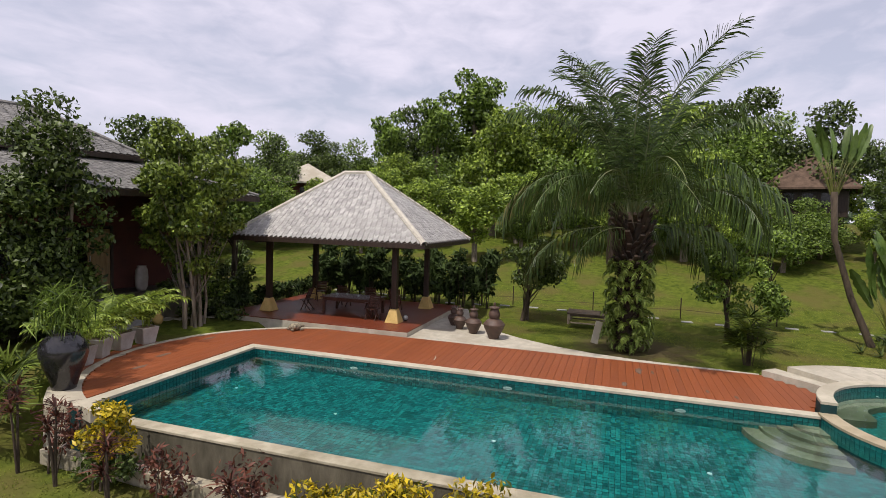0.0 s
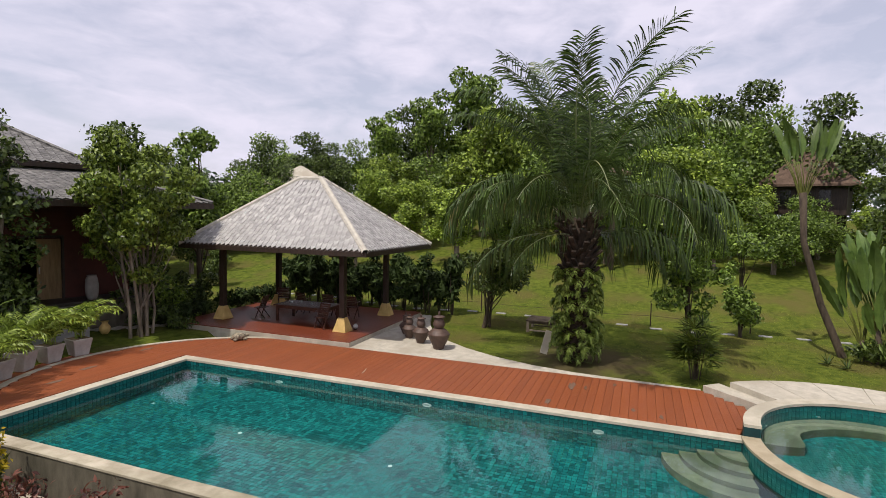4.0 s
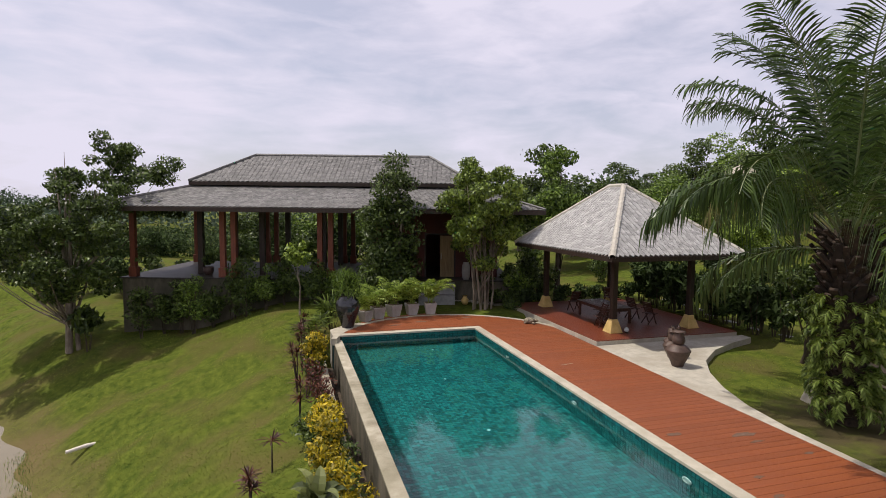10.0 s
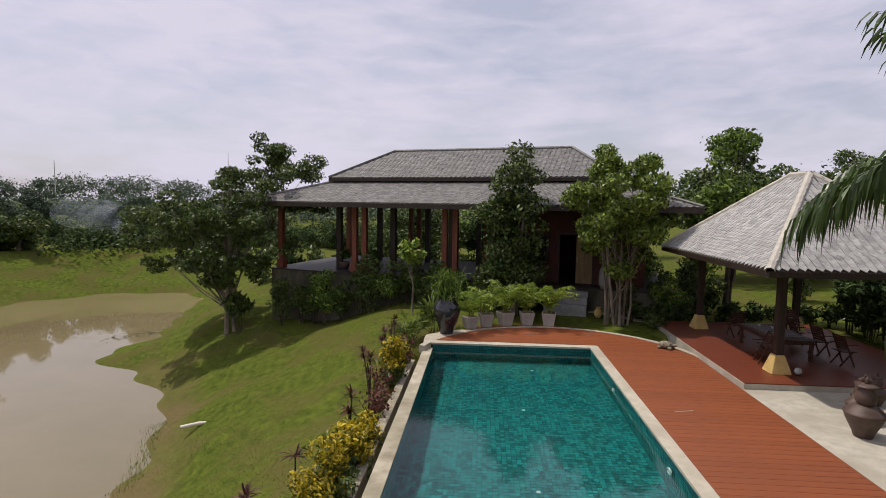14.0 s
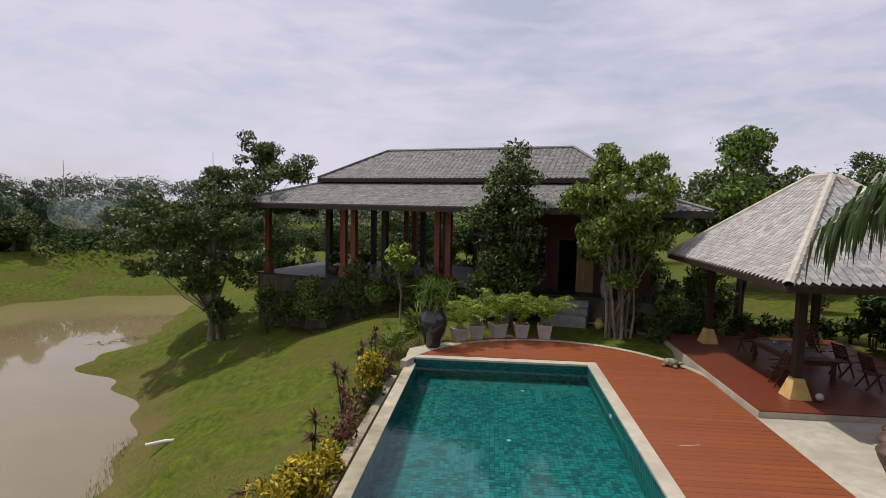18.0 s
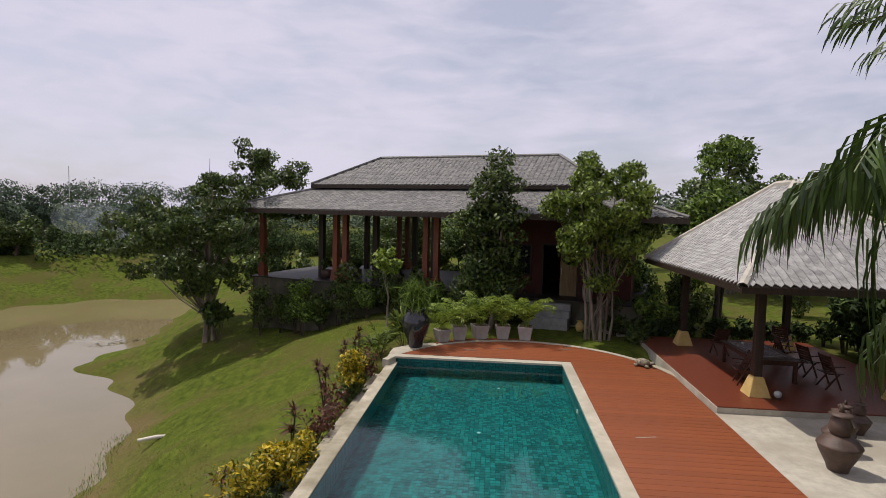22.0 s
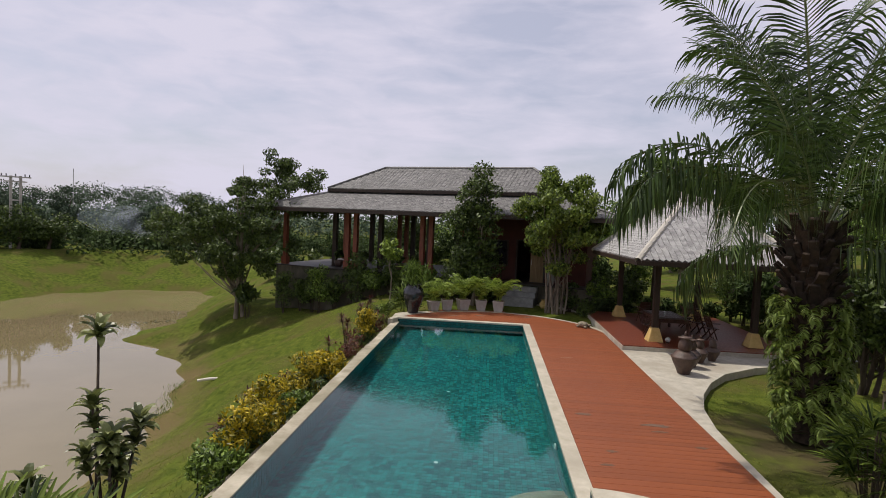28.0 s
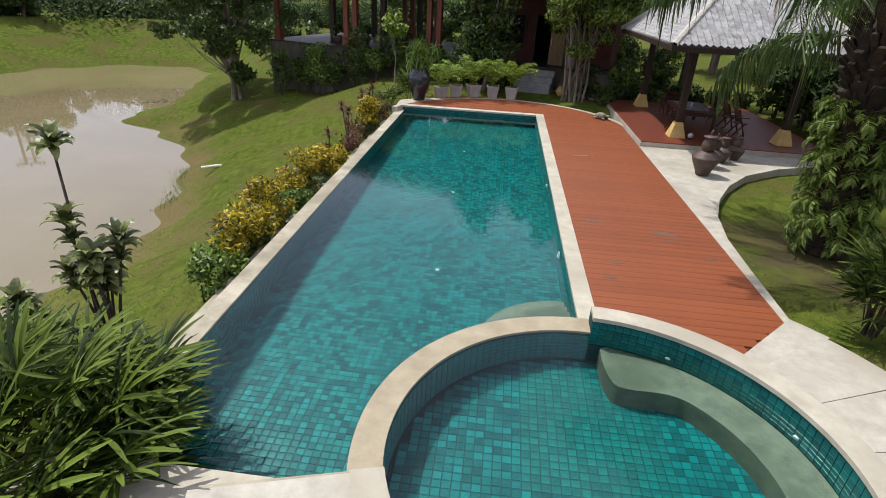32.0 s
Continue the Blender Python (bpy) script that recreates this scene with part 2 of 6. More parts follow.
M_SOIL = mat("bare_soil", (0.12, 0.085, 0.05), (0.22, 0.17, 0.10), 3.0, 0.95, 0.8, 30)
M_POND = mat("muddy_pond_water", (0.19, 0.155, 0.080), (0.235, 0.19, 0.105), 0.1, 0.03, 0.03, 2.5, spec=0.6)
M_TURT = mat("weathered_turtle_stone", (0.05, 0.04, 0.028), (0.42, 0.36, 0.25), 14.0, 0.8, 0.6, 40)
M_WORN = mat("worn_grey_patch", (0.12, 0.065, 0.04), (0.18, 0.11, 0.075), 12.0, 0.7, 0.3, 60)
M_ALGAE = mat("algae_stained_concrete", (0.055, 0.05, 0.034), (0.18, 0.158, 0.112), 1.8, 0.9, 0.4, 40, c3=(0.05, 0.05, 0.03), stretch=(1, 1, 0.35))
M_WEIR = mat("tan_weir_stone", (0.30, 0.25, 0.16), (0.41, 0.345, 0.235), 3.0, 0.7, 0.3, 60)
M_FANL = leaf_mat("lady_palm_green", (0.016, 0.036, 0.007), (0.10, 0.14, 0.02), 0.5, 0.1, 0.15)
M_LEAFG = leaf_mat("golden_green_leaf", (0.034, 0.072, 0.011), (0.20, 0.265, 0.042), 0.4)
M_FERN = leaf_mat("fern_green", (0.08, 0.14, 0.018), (0.22, 0.29, 0.055), 0.5, 0.25)
M_STALK = leaf_mat("yellow_green_stalk", (0.06, 0.085, 0.018), (0.22, 0.22, 0.045), 0.5, 0.1)
M_FLOORP = mat("polished_terrace_floor", (0.035, 0.032, 0.028), (0.075, 0.065, 0.057), 1.2, 0.5, 0.05, 20, spec=0.15)
M_STEP = mat("grey_stone_step", (0.20, 0.20, 0.19), (0.34, 0.34, 0.32), 3.0, 0.6, 0.2, 50)
M_LEAF = leaf_mat("mid_green_leaf", (0.036, 0.080, 0.013), (0.205, 0.30, 0.05))
M_LEAFD = leaf_mat("dark_green_leaf", (0.021, 0.045, 0.010), (0.11, 0.158, 0.032))
M_LEAFY = leaf_mat("yellow_green_leaf", (0.06, 0.10, 0.010), (0.50, 0.37, 0.016))
M_LEAFB = leaf_mat("bright_green_leaf", (0.070, 0.138, 0.02), (0.31, 0.405, 0.062))
M_LEAFR = leaf_mat("maroon_leaf", (0.05, 0.018, 0.015), (0.14, 0.05, 0.03))
M_PALM = leaf_mat("palm_frond_green", (0.030, 0.060, 0.012), (0.085, 0.135, 0.030), 0.36, 0.18, 0.4)
M_RIB = leaf_mat("silvery_palm_rib", (0.22, 0.25, 0.12), (0.20, 0.23, 0.11), 0.4, 0.05)
M_HEDGE = leaf_mat("dark_hedge_leaf", (0.022, 0.042, 0.012), (0.055, 0.088, 0.022), 0.95, 0.12)
M_PFLOOR = mat("polished_red_floor", (0.13, 0.030, 0.014), (0.19, 0.046, 0.02), 2.2, 0.42, 0.15, 60, stretch=(0.6, 4, 1))
M_LEAFC = leaf_mat("cordyline_leaf", (0.05, 0.075, 0.02), (0.21, 0.23, 0.075), 0.38, 0.2)
M_DRY = leaf_mat("dry_frond", (0.13, 0.125, 0.045), (0.23, 0.215, 0.08))
M_WHITE = mat("white_canvas", (0.72, 0.71, 0.70), (0.82, 0.81, 0.80), 6.0, 0.85, 0.2, 60)
M_METAL = mat("grey_pole_metal", (0.35, 0.35, 0.34), (0.45, 0.45, 0.44), 4.0, 0.4, 0.05, 40, metal=0.6)
M_FITTING = mat("white_plastic_fitting", (0.40, 0.42, 0.40), (0.52, 0.53, 0.51), 5.0, 0.4, 0.02, 30)
M_STICK = mat("pale_driftwood", (0.62, 0.57, 0.48), (0.75, 0.70, 0.60), 5.0, 0.8, 0.3, 40)
# far foliage: distance haze is mixed into the base colour
M_FAR = leaf_mat("far_leaf_with_haze", (0.05, 0.085, 0.05), (0.09, 0.13, 0.075), 0.8, 0.1)

# ---- building tools ----


def obj(name, bm, material, parent=None, smooth=False):
    me = bpy.data.meshes.new(name)
    bm.to_mesh(me)
    bm.free()
    if smooth:
        me.polygons.foreach_set("use_smooth", [True] * len(me.polygons))
    me.materials.append(material)
    ob = new(name, me)
    if parent:
        ob.parent = parent
    return ob


def part(name, bm, material, parent, label="", smooth=False):
    ob = obj(name, bm, material, parent, smooth)
    return tagged(ob, label) if label else ob


def piece(name, me, parent, m):
    """A piece that shares its mesh with its like."""
    ob = new(name, me)
    ob.parent = parent
    ob.matrix_basis = m
    return ob


def raw(name, verts, faces, material, parent=None, smooth=False):
    me = bpy.data.meshes.new(name)
    me.from_pydata([tuple(v) for v in verts], [], faces)
    me.update()
    if smooth:
        me.polygons.foreach_set("use_smooth", [True] * len(me.polygons))
    me.materials.append(material)
    ob = new(name, me)
    if parent:
        ob.parent = parent
    return ob


def add_box(bm, x0, x1, y0, y1, z0, z1, m=None, bevel=0.0):
    b2 = bmesh.new()
    bmesh.ops.create_cube(b2, size=1.0)
    bmesh.ops.scale(b2, vec=(x1 - x0, y1 - y0, z1 - z0), verts=b2.verts)
    bmesh.ops.translate(b2, vec=((x0 + x1) / 2, (y0 + y1) / 2, (z0 + z1) / 2), verts=b2.verts)
    if bevel:
        bmesh.ops.bevel(b2, geom=b2.edges[:], offset=bevel, segments=2, affect="EDGES", profile=0.6)
    if m:
        b2.transform(m)
    tmp = bpy.data.meshes.new("tmp")
    b2.to_mesh(tmp)
    b2.free()
    bm.from_mesh(tmp)
    bpy.data.meshes.remove(tmp)


def box(x0, x1, y0, y1, z0, z1, m=None, bevel=0.0):
    bm = bmesh.new()
    add_box(bm, x0, x1, y0, y1, z0, z1, m, bevel)
    return bm


def lathe(profile, n=24):
    """A turned body from (radius, height) rows."""
    bm = bmesh.new()
    rings = []
    for r, z in profile:
        rings.append([bm.verts.new((r * math.cos(2 * math.pi * k / n), r * math.sin(2 * math.pi * k / n), z)) for k in range(n)])
    for a, b in zip(rings, rings[1:]):
        for k in range(n):
            bm.faces.new((a[k], a[(k + 1) % n], b[(k + 1) % n], b[k]))
    bm.faces.new(list(reversed(rings[0])))
    bm.faces.new(rings[-1])
    return bm


def frustum(w0, w1, z0, z1):
    bm = bmesh.new()
    lo = [bm.verts.new((sx * w0, sy * w0, z0)) for sx, sy in ((-1, -1), (1, -1), (1, 1), (-1, 1))]
    hi = [bm.verts.new((sx * w1, sy * w1, z1)) for sx, sy in ((-1, -1), (1, -1), (1, 1), (-1, 1))]
    bm.faces.new(list(reversed(lo)))
    bm.faces.new(hi)
    for k in range(4):
        bm.faces.new((lo[k], lo[(k + 1) % 4], hi[(k + 1) % 4], hi[k]))
    bmesh.ops.bevel(bm, geom=bm.edges[:], offset=0.012, segments=1, affect="EDGES")
    return bm


def tube(bm, pts, radii, n=8):
    """A tapered limb along points."""
    rings = []
    for i, p in enumerate(pts):
        a, b = pts[max(i - 1, 0)], pts[min(i + 1, len(pts) - 1)]
        d = (Vector(b) - Vector(a)).normalized()
        side = d.cross(Vector((0.31, 0.2, 0.93)) if abs(d.z) < 0.9 else Vector((1, 0, 0))).normalized()
        up = side.cross(d)
        rings.append([bm.verts.new(Vector(p) + (side * math.cos(2 * math.pi * k / n) + up * math.sin(2 * math.pi * k / n)) * radii[i]) for k in range(n)])
    for a, b in zip(rings, rings[1:]):
        for k in range(n):
            bm.faces.new((a[k], a[(k + 1) % n], b[(k + 1) % n], b[k]))
    bm.faces.new(rings[-1])


def thing(name, x, y, z, label, category, group="", rz=0.0, scale=1.0):
    ob = new(name)
    ob.empty_display_size = 0.2
    ob.matrix_basis = pose(x, y, z, 0, 0, rz) @ Matrix.Scale(scale, 4)
    return tagged(ob, label, category, group)


def structure(ob, label="", category=""):
    return tagged(ob, label, category, kind="structure")


def wedge(name, cx, cy, r0, r1, a0, a1, z0, z1, n, material, parent=None):
    """A ring stretch of even thickness; angles in degrees."""
    v, f = [], []
    for i in range(n + 1):
        a = radians(a0 + (a1 - a0) * i / n)
        c, s = math.cos(a), math.sin(a)
        v += [(cx + r0 * c, cy + r0 * s, z0), (cx + r1 * c, cy + r1 * s, z0), (cx + r1 * c, cy + r1 * s, z1), (cx + r0 * c, cy + r0 * s, z1)]
    for i in range(n):
        for k in range(4):
            f.append((i * 4 + k, i * 4 + 4 + k, i * 4 + 4 + (k + 1) % 4, i * 4 + (k + 1) % 4))
    f += [(0, 1, 2, 3), (n * 4 + 3, n * 4 + 2, n * 4 + 1, n * 4)]
    me = bpy.data.meshes.new(name)
    me.from_pydata(v, [], f)
    bm = bmesh.new()
    bm.from_mesh(me)
    bmesh.ops.recalc_face_normals(bm, faces=bm.faces[:])
    bpy.data.meshes.remove(me)
    return obj(name, bm, material, parent)


rng = np.random.default_rng(7)


def leaves(centres, sizes, normals=None, aspect=0.45, droop=0.2, gen=None):
    """Verts and faces of many pointed leaves, folded along the midrib, at the given places."""
    gen = gen or rng
    n = len(centres)
    centres = np.asarray(centres, float)
    d = gen.normal(size=(n, 3))
    d[:, 2] -= droop
    d /= np.linalg.norm(d, axis=1, keepdims=True)
    up = gen.normal(size=(n, 3)) * 0.6 + (0, 0, 1)
    if normals is not None:
        up = up + np.asarray(normals) * 0.8
    s = np.cross(d, up)
    s /= np.linalg.norm(s, axis=1, keepdims=True) + 1e-9
    u = np.cross(s, d)
    L = np.asarray(sizes, float).reshape(-1, 1) * np.ones((n, 1))
    W = L * aspect
    p0 = centres - d * L * 0.5
    p3 = centres + d * L * 0.5 - u * L * 0.08
    pm = centres + u * L * 0.03
    pl = centres + s * W * 0.5 - d * L * 0.05 + u * L * 0.08
    pr = centres - s * W * 0.5 - d * L * 0.05 + u * L * 0.08
    v = np.stack([p0, pl, p3, pr, pm], 1).reshape(-1, 3)
    base = np.arange(n)[:, None] * 5
    f = np.concatenate([base + [[0, 4, 1]], base + [[1, 4, 2]], base + [[2, 4, 3]], base + [[3, 4, 0]]], 0)
    return v, f


def mesh_np(name, v, f, material, parent=None):
    me = bpy.data.meshes.new(name)
    k = f.shape[1]
    me.vertices.add(len(v))
    me.vertices.foreach_set("co", np.asarray(v, np.float32).ravel())
    me.loops.add(f.size)
    me.loops.foreach_set("vertex_index", f.astype(np.int32).ravel())
    me.polygons.add(len(f))
    me.polygons.foreach_set("loop_start", np.arange(0, f.size, k, dtype=np.int32))
    me.update(calc_edges=True)
    me.materials.append(material)
    ob = new(name, me)
    if parent:
        ob.parent = parent
    return ob


def blob_points(n, blobs, gen, shell=0.55):
    """Places inside a set of ellipsoid clumps (x, y, z, rx, ry, rz), denser to the outside."""
    vol = np.array([b[3] * b[4] * b[5] for b in blobs]) ** 0.8
    pick = gen.choice(len(blobs), n, p=vol / vol.sum())
    d = gen.normal(size=(n, 3))
    d /= np.linalg.norm(d, axis=1, keepdims=True)
    r = shell + (1 - shell) * gen.random(n) ** 0.7
    r *= 1 + 0.12 * gen.normal(size=n)
    b = np.array(blobs)[pick]
    return b[:, :3] + d * r[:, None] * b[:, 3:], d

# ---- ground and pond ----
POND_Z = -4.4
SPX, SPY, SPR = 0.02, -17.4, 2.36
SHORE = [(-14.2, -38), (-13.9, -14), (-13.7, -6.4), (-15.5, -1.0), (-17.0, 2.8), (-18.6, 5.2), (-21.8, 8.2), (-24.9, 10.6), (-25.4, 12.2), (-24.8, 14.5), (-26.2, 18), (-27.6, 23),
         (-29, 30), (-33, 32), (-39, 31), (-43.4, 26), (-44.8, 17), (-45, 6), (-45, -12), (-46, -38)]


def shore_distance(x, y):
    """Signed distance to the pond's edge: positive on land."""
    pts = np.array(SHORE, float)
    a, b = pts, np.roll(pts, -1, 0)
    best = np.full(x.shape, 1e9)
    inside = np.zeros(x.shape, bool)
    for (ax, ay), (bx, by) in zip(a, b):
        dx, dy = bx - ax, by - ay
        t = np.clip(((x - ax) * dx + (y - ay) * dy) / (dx * dx + dy * dy), 0, 1)
        best = np.minimum(best, np.hypot(x - ax - t * dx, y - ay - t * dy))
        hit = ((ay > y) != (by > y)) & (x < (bx - ax) * (y - ay) / (by - ay + 1e-12) + ax)
        inside ^= hit
    return np.where(inside, -best, best)


def smooth(a, b, x):
    t = np.clip((x - a) / (b - a), 0, 1)
    return t * t * (3 - 2 * t)


def land(x, y):
    """The height of the ground."""
    x, y = np.asarray(x, float), np.asarray(y, float)
    d = shore_distance(x, y) + 0.35 * np.sin(x * 0.9 + y * 0.5) + 0.25 * np.sin(y * 1.7 - x * 0.4)
    top = -0.95 + 0.85 * smooth(0.0, 5.0, y) * smooth(-12, -6, x) - 0.75 * smooth(3, 9, y) * smooth(-7.5, -12.5, x)
    top = np.where(x > -5.6, np.maximum(top, -0.95 + 0.9 * smooth(-5.7, -4.6, x)), top)
    far = smooth(8, 30, y) * smooth(-9, -22, x)
    top = top * (1 - far) - 0.7 * far
    hill = 0.155 * np.clip(x - 12, 0, 30) * smooth(10, 20, x)
    left = smooth(-36, -46, x)
    top = top * (1 - left) - 0.7 * left
    rise = POND_Z + 0.42 * np.clip(d, 0, None) ** 1.04
    k = 0.5
    h = np.clip(0.5 + 0.5 * (top - rise) / k, 0, 1)
    z = top * (1 - h) + rise * h - k * h * (1 - h)
    z = np.where(d < 0, POND_Z + np.maximum(-0.9, 0.32 * d), z)
    z = z + hill + 0.03 * np.sin(x * 1.3) * np.cos(y * 1.1)
    dug = ((x > -5.95) & (x < 0.6) & (y < 0.9) & (y > -19.5)) | ((x - SPX) ** 2 + (y - SPY) ** 2 < 3.7**2) | ((x > 0) & (x < 3.0) & (y < 0.3) & (y > -15.1))
    deck = (x > -5.0) & (x < 9.9) & (y > -14.2) & (y < 2.0)
    z = np.where(deck & (x > 0.3), np.minimum(z, -0.22), z)
    return np.where(dug, np.minimum(z, np.where(x > 0.4, -2.2, -2.6)), z)


def axis(fine0, fine1, step, far0, far1):
    mid = list(np.arange(fine0, fine1 + step / 2, step))
    lo, hi, s = [], [], step
    x = fine0
    while x > far0:
        s *= 1.16
        x -= s
        lo.append(x)
    s, x = step, fine1
    while x < far1:
        s *= 1.16
        x += s
        hi.append(x)
    return np.array(lo[::-1] + mid + hi)


gx, gy = axis(-30, 16, 0.34, -900, 900), axis(-26, 32, 0.34, -700, 1500)
GX, GY = np.meshgrid(gx, gy)
gv = np.stack([GX.ravel(), GY.ravel(), land(GX, GY).ravel()], 1)
ii = (np.arange(len(gy) - 1)[:, None] * len(gx) + np.arange(len(gx) - 1)).ravel()
gf = np.stack([ii, ii + 1, ii + 1 + len(gx), ii + len(gx)], 1)
nt = M_GRASS.node_tree
shore_pos = nt.nodes.new("ShaderNodeNewGeometry")
shore_sep = nt.nodes.new("ShaderNodeSeparateXYZ")
shore_noise = nt.nodes.new("ShaderNodeTexNoise")
shore_noise.inputs["Scale"].default_value, shore_noise.inputs["Detail"].default_value = 0.55, 6
shore_add = nt.nodes.new("ShaderNodeMath")
shore_add.operation = "MULTIPLY_ADD"
shore_add.inputs[1].default_value = -1.9
shore_map = nt.nodes.new("ShaderNodeMapRange")
shore_map.inputs["From Min"].default_value, shore_map.inputs["From Max"].default_value = -4.15, -5.3
shore_map.inputs["To Min"].default_value, shore_map.inputs["To Max"].default_value = 0.0, 0.72
shore_mix = nt.nodes.new("ShaderNodeMixRGB")
shore_mix.inputs["Color2"].default_value = (0.17, 0.125, 0.06, 1)
base_in = nt.nodes["Principled BSDF"].inputs["Base Color"]
nt.links.new(base_in.links[0].from_socket, shore_mix.inputs["Color1"])
nt.links.new(shore_pos.outputs["Position"], shore_sep.inputs["Vector"])
nt.links.new(shore_pos.outputs["Position"], shore_noise.inputs["Vector"])
nt.links.new(shore_noise.outputs["Fac"], shore_add.inputs[0])
nt.links.new(shore_sep.outputs["Z"], shore_add.inputs[2])
nt.links.new(shore_add.outputs["Value"], shore_map.inputs["Value"])
near_map = nt.nodes.new("ShaderNodeMapRange")
near_map.inputs["From Min"].default_value, near_map.inputs["From Max"].default_value = -23.0, -17.0
near_mul = nt.nodes.new("ShaderNodeMath")
near_mul.operation = "MULTIPLY"
nt.links.new(shore_sep.outputs["X"], near_map.inputs["Value"])
nt.links.new(near_map.outputs["Result"], near_mul.inputs[0])
nt.links.new(shore_map.outputs["Result"], near_mul.inputs[1])
nt.links.new(near_mul.outputs["Value"], shore_mix.inputs["Fac"])
# worn earth in the shade of the palm
worn_dist = nt.nodes.new("ShaderNodeVectorMath")
worn_dist.operation = "DISTANCE"
worn_dist.inputs[1].default_value = (5.7, -11.1, -0.05)
worn_map = nt.nodes.new("ShaderNodeMapRange")
worn_map.inputs["From Min"].default_value, worn_map.inputs["From Max"].default_value = 3.6, 0.6
worn_noise = nt.nodes.new("ShaderNodeTexNoise")
worn_noise.inputs["Scale"].default_value, worn_noise.inputs["Detail"].default_value = 2.2, 8
worn_mul = nt.nodes.new("ShaderNodeMath")
worn_mul.operation = "MULTIPLY"
worn_ramp = nt.nodes.new("ShaderNodeMapRange")
worn_ramp.inputs["From Min"].default_value, worn_ramp.inputs["From Max"].default_value = 0.12, 0.42
worn_ramp.inputs["To Max"].default_value = 0.85
worn_mix = nt.nodes.new("ShaderNodeMixRGB")
worn_mix.inputs["Color2"].default_value = (0.085, 0.066, 0.036, 1)
nt.links.new(shore_pos.outputs["Position"], worn_dist.inputs[0])
nt.links.new(worn_dist.outputs["Value"], worn_map.inputs["Value"])
nt.links.new(shore_pos.outputs["Position"], worn_noise.inputs["Vector"])
nt.links.new(worn_map.outputs["Result"], worn_mul.inputs[0])
nt.links.new(worn_noise.outputs["Fac"], worn_mul.inputs[1])
nt.links.new(worn_mul.outputs["Value"], worn_ramp.inputs["Value"])
nt.links.new(worn_ramp.outputs["Result"], worn_mix.inputs["Fac"])
nt.links.new(shore_mix.outputs["Color"], worn_mix.inputs["Color1"])
nt.links.new(worn_mix.outputs["Color"], base_in)
ground = mesh_np("ground", gv, gf, M_GRASS)
ground.data.polygons.foreach_set("use_smooth", [True] * len(ground.data.polygons))
structure(ground, "mown green lawn sloping down to the muddy pond", "lawn")
pond = raw("water", [(-70, -60, POND_Z), (-7, -60, POND_Z), (-7, 42, POND_Z), (-70, 42, POND_Z)], [(0, 1, 2, 3)], M_POND)
structure(pond, "still muddy brown pond water reflecting the sky", "pond")


def ground_z(x, y):
    return float(land(np.array([x]), np.array([y]))[0])


# ---- pool ----


def slab_poly(name, pts, z0, z1, material, parent=None):
    bm = bmesh.new()
    lo = [bm.verts.new((x, y, z0)) for x, y in pts]
    hi = [bm.verts.new((x, y, z1)) for x, y in pts]
    bm.faces.new(hi)
    bm.faces.new(list(reversed(lo)))
    n = len(pts)
    for i in range(n):
        bm.faces.new((lo[i], lo[(i + 1) % n], hi[(i + 1) % n], hi[i]))
    bmesh.ops.recalc_face_normals(bm, faces=bm.faces[:])
    return obj(name, bm, material, parent)


WL = -0.19
pool = thing("swimming_pool", 0, 0, 0, "green tiled swimming pool full of clear teal water", "pool")
structure(pool)
part("floor_slab", box(-5.3, 0.0, -18.15, -0.05, -1.75, -1.331), M_GROUT, pool)
part("side_wall", box(0.0, 0.28, -14.8, 0.25, -1.75, -0.065), M_GROUT, pool)
part("end_wall", box(-5.56, 0.0, -0.05, 0.25, -1.75, -0.065), M_GROUT, pool)
part("overflow_wall", box(-5.54, -5.25, -19.1, -0.05, -1.9, WL - 0.04), M_ALGAE, pool, "stained concrete overflow wall")
part("overflow_coping", box(-5.56, -5.248, -19.1, -0.05, WL - 0.04, WL + 0.012, None, 0.01), M_WALLC, pool, "weathered cream overflow coping")
part("near_wall", box(-5.25, -2.5, -19.1, -18.1, -1.75, -0.065), M_GROUT, pool)
part("coping", box(-0.02, 0.28, -14.74, 0.25, -0.065, 0.0, None, 0.008), M_STONE, pool, "cream stone coping")
part("coping", box(-5.58, -0.02, -0.07, 0.25, -0.065, 0.0, None, 0.008), M_STONE, pool, "cream stone coping")
part("coping", box(-5.62, -2.75, -19.65, -18.08, -0.065, 0.0, None, 0.01), M_STONE, pool, "cream stone coping")
part("coping_block", box(-2.75, -2.45, -18.65, -18.03, -0.2, 0.1, None, 0.01), M_STONE, pool)
wv, wf = [(-5.26, -18.11, WL), (-5.26, -0.05, WL), (0.0, -0.05, WL), (0.0, -14.74, WL)], []
for i in range(0, 25):
    a = radians(90 + 105.5 * i / 24)
    wv.append((SPX + 2.66 * math.cos(a), SPY + 2.66 * math.sin(a), WL))
wf = [tuple(range(len(wv) - 1, -1, -1))]
pool_water = raw("pool_water", wv, wf, M_WATER)
pool_water.visible_shadow = False
structure(pool_water, "clear rippled teal swimming pool water", "water")

for x, y in ((-0.02, -3.4), (-0.02, -7.8), (-0.02, -11.9)):
    bm = lathe([(0.1, 0), (0.12, 0.01), (0.12, 0.03), (0.08, 0.045), (0.07, 0.03)], 20)
    bm.transform(pose(x, y, -0.42, 0, -90, 0))
    part("pool_light", bm, M_FITTING, pool, "round white underwater light")
for x, y in ((-2.0, -1.0), (-2.5, -4.2), (-2.5, -8.0), (-2.4, -12.2)):
    bm = lathe([(0.045, 0), (0.045, 0.012), (0.03, 0.016)], 16)
    bm.transform(pose(x, y, -1.326))
    part("drain_cover", bm, M_FITTING, pool)


